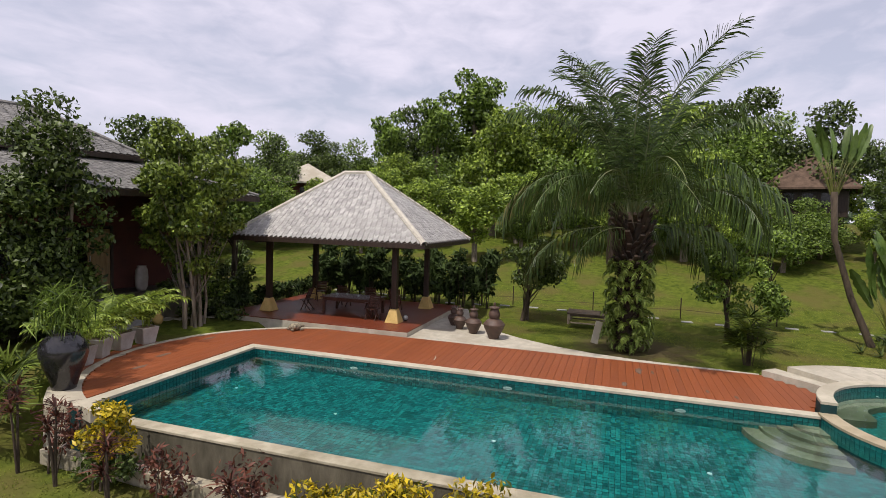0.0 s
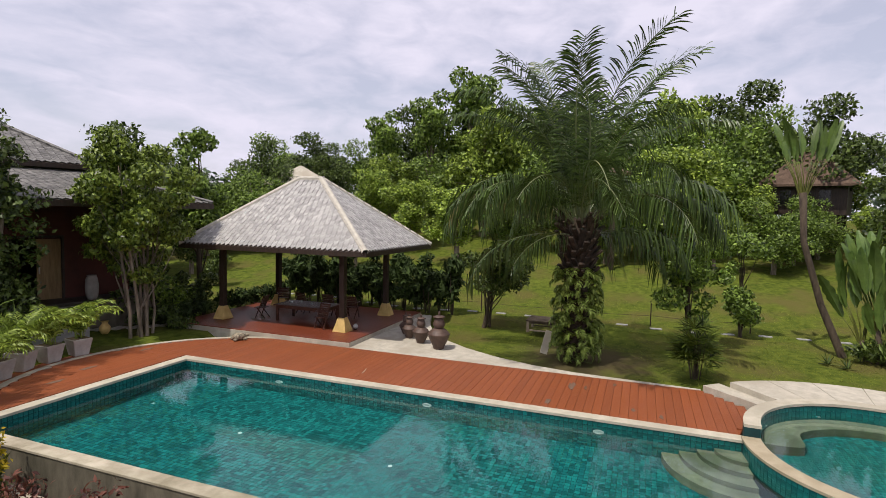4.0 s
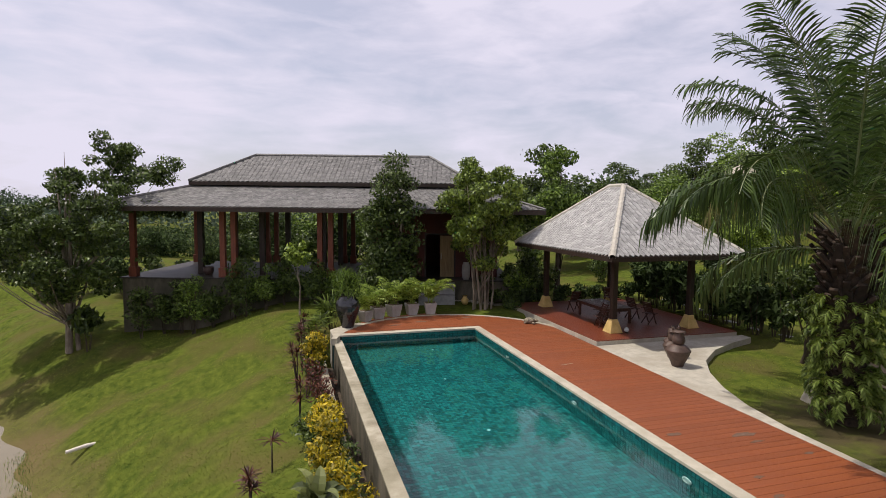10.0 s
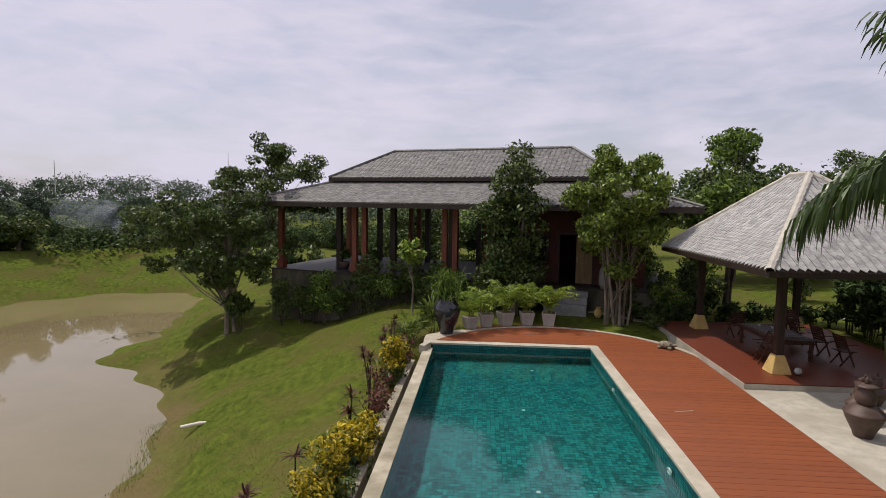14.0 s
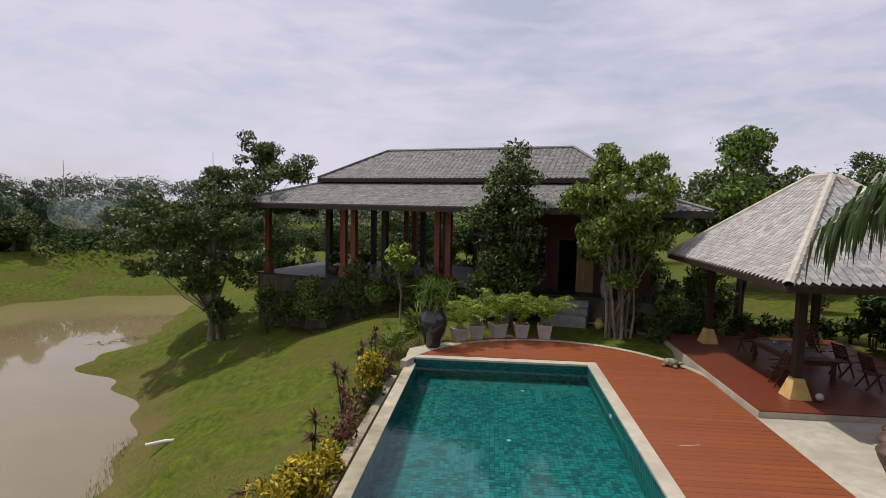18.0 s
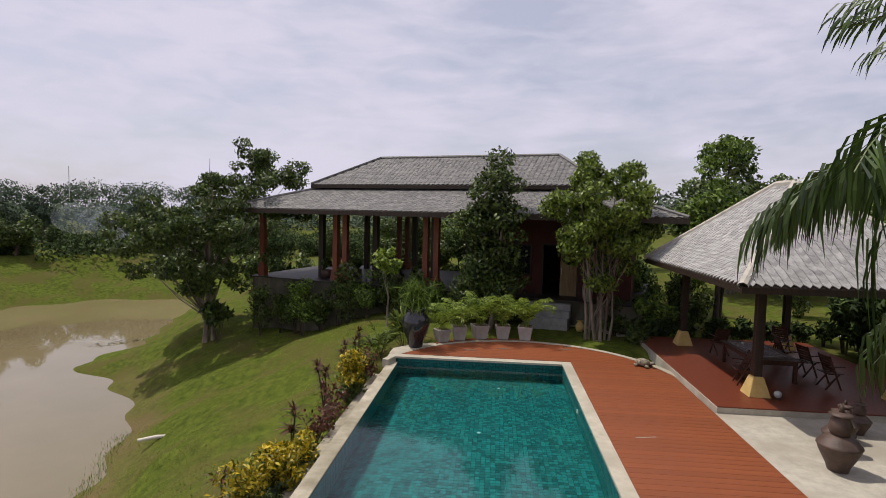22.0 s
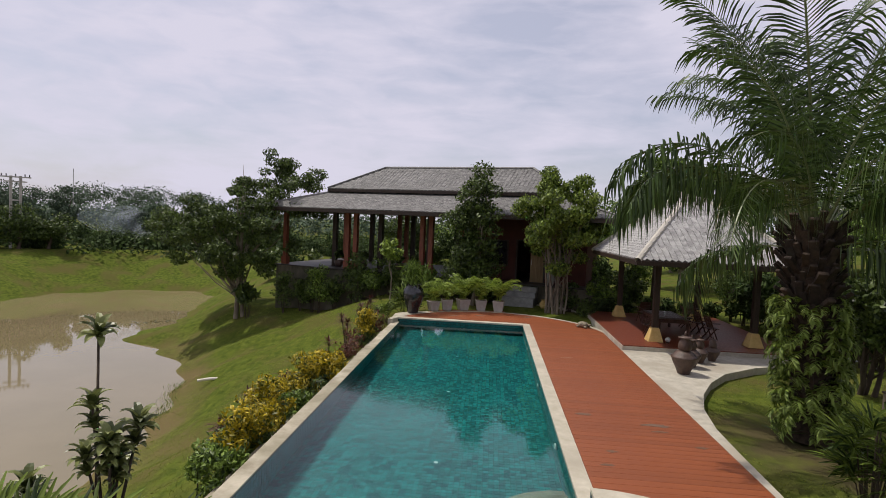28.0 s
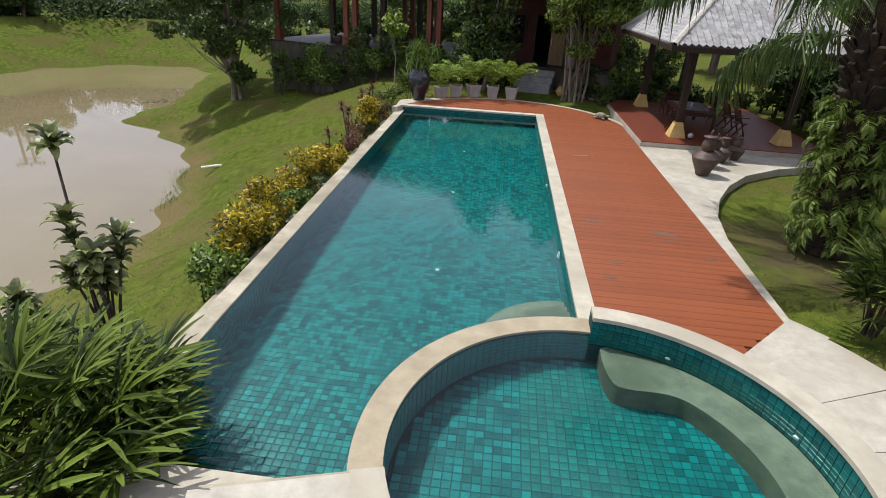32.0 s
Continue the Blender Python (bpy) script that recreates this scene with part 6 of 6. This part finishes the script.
for k, (x, y, h) in enumerate(((2.6, 4.6, 0.9), (3.1, 3.5, 0.5), (3.6, 4.5, 0.8), (2.7, 6.0, 1.5), (4.2, 6.2, 1.6), (0.9, 6.9, 0.7), (3.2, 7.6, 2.2), (5.0, 8.0, 2.4))):
    bush("garden_shrub", x, y, clumps(g2, 0, 0, h * 0.55, 0.45, 0.45, h * 0.4, 10, 0.2, 0.36), 700, 0.16, M_LEAFD, "rounded dark green shrub between deck and house", "shrubs by the house", 250 + k)

for k, (x, y, h) in enumerate(((4.3, 4.9, 2.0), (5.6, 5.3, 2.4), (6.4, 8.6, 2.8), (7.4, 10.4, 3.0), (2.3, 8.8, 2.2), (12.6, 10.8, 3.0), (4.6, 10.0, 2.6))):
    bush("garden_shrub", x, y, clumps(g2, 0, 0, h * 0.5, 0.75, 0.7, h * 0.45, 16, 0.28, 0.5), 1500, 0.19, M_LEAFD if k % 3 else M_LEAF, "tall leafy shrub between the house and pavilion", "shrubs by the house", 270 + k)

# planting along the house terrace
for k in range(17):
    u = -2.4 + 0.86 * k
    if 11.6 < u < 14.4 or k < 1:
        continue
    x, y, _ = HOUSE @ Vector((u, -1.75 - 0.3 * math.sin(k * 1.9), 0))
    h = 2.5 + 0.5 * math.sin(k * 2.3) + (0.6 if k in (4, 7, 10, 11) else 0) - (0.9 if k > 9 else 0)
    bush("terrace_shrub", x, y, clumps(g2, 0, 0, h * 0.55, 0.5, 0.45, h * 0.45, 18, 0.26, 0.45), 1300, 0.17, M_LEAFD if k % 4 else M_LEAF, "dark shrub growing against the terrace wall", "shrubs along the terrace", 300 + k)
jar2 = thing("tall_jar", *(HOUSE @ Vector((14.5, -0.7, FL))), "slim pale grey jar beside the house door", "jar")
part("body", lathe([(0.14, 0), (0.2, 0.15), (0.22, 0.45), (0.2, 0.75), (0.15, 0.86), (0.16, 0.9), (0.12, 0.88)], 24), M_POT, jar2, smooth=True)
jar3 = thing("terracotta_pot", *(HOUSE @ Vector((14.4, -2.0, -0.57))), "small terracotta pot by the house steps", "pot")
part("body", lathe([(0.1, 0), (0.17, 0.12), (0.18, 0.25), (0.1, 0.36), (0.09, 0.42), (0.14, 0.45), (0.1, 0.43)], 20), M_YELLOW, jar3, smooth=True)
for u, v_, rz in ((0.8, 0.3, 20), (1.9, 1.6, 80), (4.8, 0.9, -30), (6.0, 2.4, 150)):
    x, y, _ = HOUSE @ Vector((u, v_, 0))
    t = thing("terrace_planter", x, y, FL + 0.55, "dark round planter with a leafy plant on the terrace", "planter", "planters on the terrace", rz)
    part("pot", lathe([(0.18, 0), (0.26, 0.2), (0.28, 0.4), (0.24, 0.42), (0.2, 0.3)], 20), M_CLAYD, t, smooth=True)
    crown(t, clumps(g2, 0, 0, 0.8, 0.25, 0.25, 0.3, 6, 0.15, 0.25), 300, 0.2, M_LEAFD, 330 + int(rz), name="foliage")

for k in range(18):
    x, y, _ = HOUSE @ Vector((-11.0 + 1.6 * k, HD + (4.2 if k > 4 else 2.0) + 0.8 * math.sin(k * 2.2), 0))
    h = 3.4 + 0.9 * math.sin(k * 1.3)
    bush("backyard_shrub", x, y, clumps(g2, 0, 0, h * 0.5, 1.0, 0.9, h * 0.45, 16, 0.4, 0.7), 1100, 0.3, M_HEDGE if k % 3 else M_LEAFD, "tall leafy shrub behind the house", "shrubs behind the house", 350 + k)

bush("pond_shrub", -16.4, 9.3, clumps(g2, 0, 0, 1.4, 0.6, 0.6, 0.9, 9, 0.3, 0.5), 420, 0.5, M_LEAFD, "dark broad-leaved shrub at the foot of the pond tree", "", 395, aspect=0.3, droop=0.5)
# driftwood and pond debris
x, y = -13.7, 0.2
stick = thing("driftwood", x, y, ground_z(x, y) + 0.05, "bleached white branch lying on the grass slope", "branch", rz=25)
bm = bmesh.new()
tube(bm, [(-0.6, 0, 0.02), (0, 0.05, 0.06), (0.55, 0, 0.06)], [0.06, 0.07, 0.05], 8)
part("branch", bm, M_STICK, stick, smooth=True)
gd = np.random.default_rng(6)
du = gd.random(90)
pts = np.c_[-27.8 + 3.2 * du + 0.3 * gd.normal(size=90), 14.6 + 3.4 * du + 0.3 * gd.normal(size=90), np.full(90, POND_Z + 0.02)]
v, f = leaves(pts, 0.3 * (0.5 + gd.random(90)), None, 0.5, 0.0, gd)
v[:, 2] = POND_Z + 0.03 + 0.25 * (v[:, 2] - POND_Z - 0.02)
tagged(mesh_np("pond_debris", v, f, M_DRY), "dry reeds and scum floating on the pond", "debris", kind="stuff")

gr = np.random.default_rng(21)
rn = 700
ru = gr.random(rn)
rx = -14.5 - 2.1 * ru + 0.22 * gr.normal(size=rn)
ry = -2.8 + 5.4 * ru + 0.25 * gr.normal(size=rn)
rz_ = np.maximum(land(rx, ry), POND_Z) - 0.02
ra, rh, rw = gr.uniform(0, 2 * np.pi, rn), gr.uniform(0.06, 0.18, rn), gr.uniform(0.006, 0.012, rn)
r0 = np.stack([rx - np.sin(ra) * rw, ry + np.cos(ra) * rw, rz_], 1)
r1 = np.stack([rx + np.sin(ra) * rw, ry - np.cos(ra) * rw, rz_], 1)
r2 = np.stack([rx + np.cos(ra) * rh * 0.4, ry + np.sin(ra) * rh * 0.4, rz_ + rh], 1)
tagged(mesh_np("shore_reeds", np.stack([r0, r1, r2], 1).reshape(-1, 3), np.arange(rn * 3).reshape(-1, 3), M_LEAF), "thin green reeds along the muddy shore", "reeds", kind="stuff")

# ---- far trees ----


def far_tree(name, seed, h, w, leaf, n=2600, slim=False):
    gen = np.random.default_rng(seed)
    blobs = clumps(gen, 0, 0, h * 0.56, w, w, h * 0.41, 34 if not slim else 24, w * (0.42 if slim else 0.28), w * (0.62 if slim else 0.46))
    t = thing(name, 0, 0, -60, "broad leafy tree on the garden slope", "tree", "trees on the garden slope")
    bm = bmesh.new()
    tube(bm, [(0, 0, -0.3), (0.1, 0, h * 0.3), (0.05, 0.1, h * 0.5), (0, 0, h * 0.72)], [0.28, 0.22, 0.14, 0.04], 8)
    for b in blobs[:9]:
        s = Vector((0.08, 0, h * 0.35))
        e = Vector(b[:3])
        tube(bm, [s, s.lerp(e, 0.5), e], [0.11, 0.07, 0.02], 5)
    part("trunk", bm, M_BARK, t)
    pts, nor = blob_points(n, blobs, gen, 0.6)
    v, f = leaves(pts, h * 0.028 * (0.7 + 0.7 * gen.random(n)), nor, 0.6, 0.2, gen)
    mesh_np("crown", v, f, leaf, t)
    return t


proto = [(far_tree("slope_tree", 401, 10, 3.3, M_LEAF, 9000), 10), (far_tree("slope_tree", 402, 10, 2.7, M_LEAFB, 8500), 10), (far_tree("slope_tree", 403, 10, 3.0, M_LEAFD, 9000), 10), (far_tree("slope_tree", 404, 12, 2.0, M_LEAF, 6500, True), 12)]
SLOPE = [(27.3, 19.2, 13.1, 2), (37.3, 22.3, 12.4, 2), (53.9, 27.7, 14.6, 2), (36.2, 11.8, 15, 3), (36, 6.7, 16.7, 3), (39.1, 3.5, 19.4, 3), (29.7, -0.5, 13.9, 1), (34.2, -2.7, 14.3, 0), (34.5, -5.5, 14.8, 1), (28, -16.3, 11.5, 0),
         (31.5, -19.2, 13, 0), (30.6, -23.8, 12.9, 2), (19.7, -24.9, 8.5, 2), (22.5, 18.9, 10, 0), (37.2, 24.2, 15.7, 0), (44.1, 23.5, 15.3, 2), (46.9, 19.4, 16, 0), (45.3, 12, 17, 2), (31.4, -10.8, 14.9, 0), (35.6, -15.9, 15.8, 1),
         (37.4, -19.5, 15.8, 2), (38.9, -31.3, 11.5, 2), (33.3, -31.9, 9.5, 0), (23.6, -14.4, 9.5, 1), (25.2, -7.6, 9.0, 0), (34.8, 19, 14.8, 2), (37.6, 37.4, 11.3, 2), (36.1, -4.5, 14.5, 0), (37.8, 5.3, 12.9, 1), (12.6, 18.3, 9.8, 2),
         (17, 22, 8, 2), (21, 14.5, 7.5, 0), (26, 8, 8.5, 1), (24, 3.5, 7.5, 1), (20.5, -1.5, 6.8, 1), (22, -19.5, 6.0, 0), (45, -8, 15, 2), (47, 0, 15, 2), (50, -20, 14, 2), (52, 10, 15, 2), (5, 26, 7.5, 2), (-3, 27, 6.5, 0), (-9, 26, 6, 2),
         (0, 33, 8, 2), (9, 34, 8, 0), (16, 31, 9, 2), (28, 31, 12, 2),
         (21, 7, 5.6, 1), (23, 10, 6.4, 0), (18, 4.5, 4.6, 1), (25.5, 12.5, 7.4, 1), (27, -3, 8.2, 1), (23.5, -4, 6.6, 0), (22.5, -10.5, 5.8, 1), (25, -12.5, 7.6, 0), (21.5, -16.5, 5.4, 1), (26.5, -18.5, 7.2, 1), (24.5, -21, 6.2, 0),
         (28, -27.5, 6.8, 0), (24, -28, 5.8, 2), (20, -29, 5.4, 0), (29, 3, 9.5, 0), (30, 8, 10, 1), (32, 15, 10, 2), (25, 16, 8, 1), (19, 17.5, 6.5, 0), (15, 15, 5.5, 2), (33, -8, 11, 1), (29, -13, 10, 1), (33, -25, 10, 1), (41, -12, 14, 0), (40, -2, 14, 1), (26.3, -22.6, 6.3, 0), (25.5, -25.2, 5.8, 1)]
gt = random.Random(31)
for x, y, top, kind in SLOPE:
    t, h = proto[kind]
    zg = ground_z(x, y)
    top = top * (0.84 if y > 15 and x > 14 else 1.0)
    s = (top - zg) / (h * 0.98)
    w = s * gt.uniform(0.9, 1.15) * (1.15 if s < 0.8 else 0.95)
    c = copy_thing(t, pose(x, y, zg - 0.1, 0, 0, gt.uniform(0, 360)))
    c.scale = (w, w, s)
for t, _ in proto:
    for o in (*t.children_recursive, t):
        bpy.data.objects.remove(o)
# far bank of the pond and the plain beyond
gl = np.random.default_rng(77)
hedge_line = [(-76, 6), (-65, 16), (-57.5, 26), (-51.5, 33.5), (-44.5, 39), (-36.5, 42), (-27, 43), (-15, 43), (-4, 42)]
hedge_blobs = []
for (x0, y0), (x1, y1) in zip(hedge_line, hedge_line[1:]):
    for k in range(int(math.hypot(x1 - x0, y1 - y0) / 0.42)):
        a = gl.random()
        x, y = x0 + (x1 - x0) * a - 0.8 * gl.random(), y0 + (y1 - y0) * a + 0.9 * gl.normal() + 0.8
        hedge_blobs.append((x, y, ground_z(x, y) + 0.95 + 0.45 * gl.normal(), 0.75, 0.75, 0.85 + 0.4 * gl.random()))
pts, nor = blob_points(56000, hedge_blobs, gl, 0.55)
v, f = leaves(pts, 0.26 * (0.6 + 0.8 * gl.random(56000)), nor, 0.55, 0.0, gl)
scrub = []
while len(scrub) < 260:
    x, y = gl.uniform(-95, 6), gl.uniform(20, 90)
    if y > 44 + min(0.0, (x + 29) * 0.85) + 4.5:
        scrub.append((x, y, ground_z(x, y) + 0.5 + 0.25 * gl.normal(), 2.6, 2.6, 0.9 + 0.4 * gl.random()))
pts, nor = blob_points(60000, scrub, gl, 0.6)
v2, f2 = leaves(pts, 0.42 * (0.6 + 0.8 * gl.random(60000)), nor, 0.6, 0.0, gl)
v, f = np.concatenate([v, v2]), np.concatenate([f, f2 + len(v)])
tagged(mesh_np("hedge", v, f, M_HEDGE), "dense dark hedge along the far bank of the pond", "hedge", kind="stuff")
wood_blobs = []
for k in range(240):
    a = k / 239
    ang = radians(100 + 75 * a)
    d = 120 + 90 * gl.random()
    x, y = d * math.cos(ang) * 1.2, d * math.sin(ang)
    wood_blobs.append((x, y, 0.2 + 2.6 * gl.random(), 6, 6, 3.6))
for k in range(90):
    a = -1 + 2 * k / 89
    x, y = -215 + 90 * a + 14 * gl.normal(), 262 + 66 * a + 14 * gl.normal()
    wood_blobs.append((x, y, 1.0 + 13.0 * (1 - a * a) * gl.random() ** 0.4, 11, 11, 4.5))
for k in range(200):
    ang = radians(-60 + 165 * k / 199)
    d = 75 + 60 * gl.random()
    x, y = d * math.cos(ang), d * math.sin(ang)
    wood_blobs.append((x, y, ground_z(x, y) + 2.5, 6, 6, 4.5))
pts, nor = blob_points(70000, wood_blobs, gl, 0.6)
v, f = leaves(pts, 1.0 * (0.6 + 0.8 * gl.random(70000)), nor, 0.7, 0.0, gl)
tagged(mesh_np("distant_woods", v, f, M_FAR), "distant woods on the plain, haze in their leaf colour", "woods", kind="stuff")
for k, (x, y, top, w, far) in enumerate(((-66, 47, 6.6, 2.8, 1), (-63, 50, 7.3, 2.4, 1), (-71, 47, 6.2, 3.4, 1), (-55, 30, 3.4, 2.6, 0), (-52.5, 31.2, 3.9, 2.8, 0), (-50.5, 33, 3.5, 2.6, 0), (-62, 25, 3.9, 3.2, 0), (-46.5, 46.5, 5.6, 2.6, 1), (-44, 45, 4.4, 3.0, 0),
                                       (-40, 46, 3.2, 3.0, 0), (-35, 47, 3.6, 3.0, 0), (-30, 47, 3.4, 2.8, 0), (-72, 33, 5.0, 3.8, 0), (-47, 57, 4.6, 3.2, 1), (-57, 56, 5.2, 3.0, 1))):
    zg = ground_z(x, y)
    h = top - zg
    tree("bank_tree", x, y, h, clumps(g2, 0, 0, h * 0.6, w * 0.8, w * 0.8, h * 0.34, 18, w * 0.25, w * 0.42), 4200, 0.3, M_FAR if far else (M_LEAFD if k % 3 else M_HEDGE), "rounded tree on the far bank of the pond", [(0, 0, 0.16)], M_BARKD, 500 + k, group="trees on the far bank")
mast = thing("radio_mast", -196, 212, -3, "thin lattice radio mast on the horizon", "mast")
bm = bmesh.new()
tube(bm, [(0, 0, 0), (0, 0, 25)], [0.25, 0.12], 5)
part("pole", bm, M_METAL, mast)
upole = thing("utility_pole", -53.0, 31.4, ground_z(-53.0, 31.4), "twin-post concrete utility pole with crossarms beyond the pond", "pole", rz=40)
for x in (-0.42, 0.42):
    part("post", box(x - 0.13, x + 0.13, -0.13, 0.13, -0.2, 7.9, None, 0.01), M_POT, upole)
for z, w in ((7.7, 1.35), (7.2, 1.0), (5.2, 0.5), (3.2, 0.5)):
    part("crossarm", box(-w, w, -0.19, -0.13, z, z + 0.14), M_POT, upole)
for x in (-1.2, -0.8, 0.0, 0.8, 1.2):
    part("insulator", box(x - 0.05, x + 0.05, -0.2, -0.1, 7.84, 8.1, None, 0.01), M_BLACKP, upole)

# bonfire smoke beyond the far bank: a few large thin puffs
M_SMOKE = bpy.data.materials.new("blue_white_smoke")
M_SMOKE.use_nodes = True
smoke_nt = M_SMOKE.node_tree
smoke_bsdf = smoke_nt.nodes["Principled BSDF"]
smoke_bsdf.inputs["Base Color"].default_value = (0.80, 0.86, 0.95, 1)
smoke_bsdf.inputs["Roughness"].default_value, smoke_bsdf.inputs["Specular IOR Level"].default_value = 1.0, 0.0
smoke_noise = smoke_nt.nodes.new("ShaderNodeTexNoise")
smoke_noise.inputs["Scale"].default_value, smoke_noise.inputs["Detail"].default_value = 0.35, 2
smoke_tc = smoke_nt.nodes.new("ShaderNodeTexCoord")
smoke_nt.links.new(smoke_tc.outputs["Object"], smoke_noise.inputs["Vector"])
smoke_thin = smoke_nt.nodes.new("ShaderNodeMapRange")
smoke_thin.inputs["From Min"].default_value, smoke_thin.inputs["From Max"].default_value, smoke_thin.inputs["To Max"].default_value = 0.34, 0.80, 0.15
smoke_nt.links.new(smoke_noise.outputs["Fac"], smoke_thin.inputs["Value"])
smoke_nt.links.new(smoke_thin.outputs["Result"], smoke_bsdf.inputs["Alpha"])
puffs = bmesh.new()
for x, y, z, r in ((1.4, 0, 1.2, 1.0), (0.9, 0.3, 2.2, 1.4), (-0.3, 0.2, 3.1, 1.8), (-2.4, -0.3, 3.5, 2.1), (-5.0, 0.5, 3.7, 2.2), (-1.2, 0.8, 2.6, 2.6)):
    bmesh.ops.create_icosphere(puffs, subdivisions=3, radius=1.0, matrix=Matrix.Translation((x, y, z)) @ Matrix.Diagonal((r * 1.25, r, r * 0.85, 1)))
smoke = obj("smoke_plume", puffs, M_SMOKE, None, True)
smoke.location = (-47.5, 45.5, ground_z(-47.5, 45.5))
smoke.rotation_euler[2] = radians(37)
smoke.visible_shadow = False
tagged(smoke, "thin blue-white bonfire smoke drifting beyond the hedge", "smoke", kind="stuff")

# ---- huts on the slope ----


def hut(x, y, floor, w, d, wall, rise, roof_mat, wall_mat, rz, label, stilts=True):
    zg = ground_z(x, y)
    t = thing("garden_hut", x, y, zg, label, "hut", "", rz)
    f0 = floor - zg
    part("body", box(-w / 2, w / 2, -d / 2, d / 2, f0, f0 + wall), wall_mat, t)
    ov = 0.7
    hip_roof("roof", -w / 2 - ov, w / 2 + ov, -d / 2 - ov, d / 2 + ov, f0 + wall, -w * 0.12, w * 0.12, -0.02, 0.02, f0 + wall + rise, 0.14, roof_mat, t, Matrix())
    for k in range(3):
        part("window", box(-w / 2 - 0.03, -w / 2 + 0.02, -d / 2 + d * (0.2 + 0.25 * k), -d / 2 + d * (0.34 + 0.25 * k), f0 + wall * 0.35, f0 + wall * 0.8), M_BLACKP, t)
    if stilts:
        for sx in (-1, 1):
            for sy in (-1, 1):
                part("stilt", box(sx * w * 0.42 - 0.12, sx * w * 0.42 + 0.12, sy * d * 0.42 - 0.12, sy * d * 0.42 + 0.12, -0.3, f0), M_DARKW, t)
    return t


M_THATCH = mat("brown_thatch", (0.07, 0.045, 0.032), (0.15, 0.10, 0.07), 3.0, 0.95, 0.8, 25)
hut(30.0, -23.0, 4.9, 4.2, 4.2, 1.9, 2.6, M_THATCH, M_DARKW, -20, "dark stilted hut with brown thatched roof on the slope")
hut(21.4, -10.4, 6.1, 1.15, 1.15, 0.95, 0.6, M_THATCH, M_DARKW, 10, "small dark stilted hut half hidden by trees")
hut(30.5, 17.3, 4.4, 5.0, 5.0, 2.4, 1.8, M_PAVE, M_REDWALL, 25, "distant hut with pale weathered roof behind the pavilion", False)

# ---- grass blades over the nearer lawns ----
gg_ = np.random.default_rng(55)


def tufts(n, x0, x1, y0, y1, keep):
    x, y = gg_.uniform(x0, x1, n), gg_.uniform(y0, y1, n)
    ok = keep(x, y)
    x, y = x[ok], y[ok]
    z = land(x, y)
    n = len(x)
    v, f = [], []
    for k in range(3):
        a = gg_.uniform(0, 2 * np.pi, n)
        h = gg_.uniform(0.012, 0.028, n)
        w = gg_.uniform(0.008, 0.016, n)
        c, s = np.cos(a), np.sin(a)
        p0 = np.stack([x - s * w, y + c * w, z - 0.01], 1)
        p1 = np.stack([x + s * w, y - c * w, z - 0.01], 1)
        p2 = np.stack([x + c * h * 1.4, y + s * h * 1.4, z + h], 1)
        v.append(np.stack([p0, p1, p2], 1).reshape(-1, 3))
    v = np.concatenate(v)
    return v, np.arange(len(v)).reshape(-1, 3)


M_BLADE = leaf_mat("grass_blade", (0.15, 0.19, 0.028), (0.24, 0.27, 0.046), 0.8, 0.5)
on_slope = lambda x, y: (shore_distance(x, y) > 0.3) & ((x < -6.2) | (y > 4.2))  # noqa: E731
v, f = tufts(45000, -19, -4.5, -15, 11, on_slope)
tagged(mesh_np("grass", v, f, M_BLADE), "short mown grass blades on the slope", "grass", kind="stuff")
on_lawn = lambda x, y: ((x - 5.6) ** 2 + (y + 11.0) ** 2 > 2.0**2) & ((x - SPX) ** 2 + (y - SPY) ** 2 > 4.15**2) & (x > 3.4 + np.clip(y + 11.5, 0, 8) ** 1.25 * 0.22) & ((y < -4.3) | (x > 10.4))  # noqa: E731
v, f = tufts(32000, 3.3, 16, -23, 3, on_lawn)
tagged(mesh_np("grass", v, f, M_BLADE), "short mown grass blades on the garden lawn", "grass", kind="stuff")
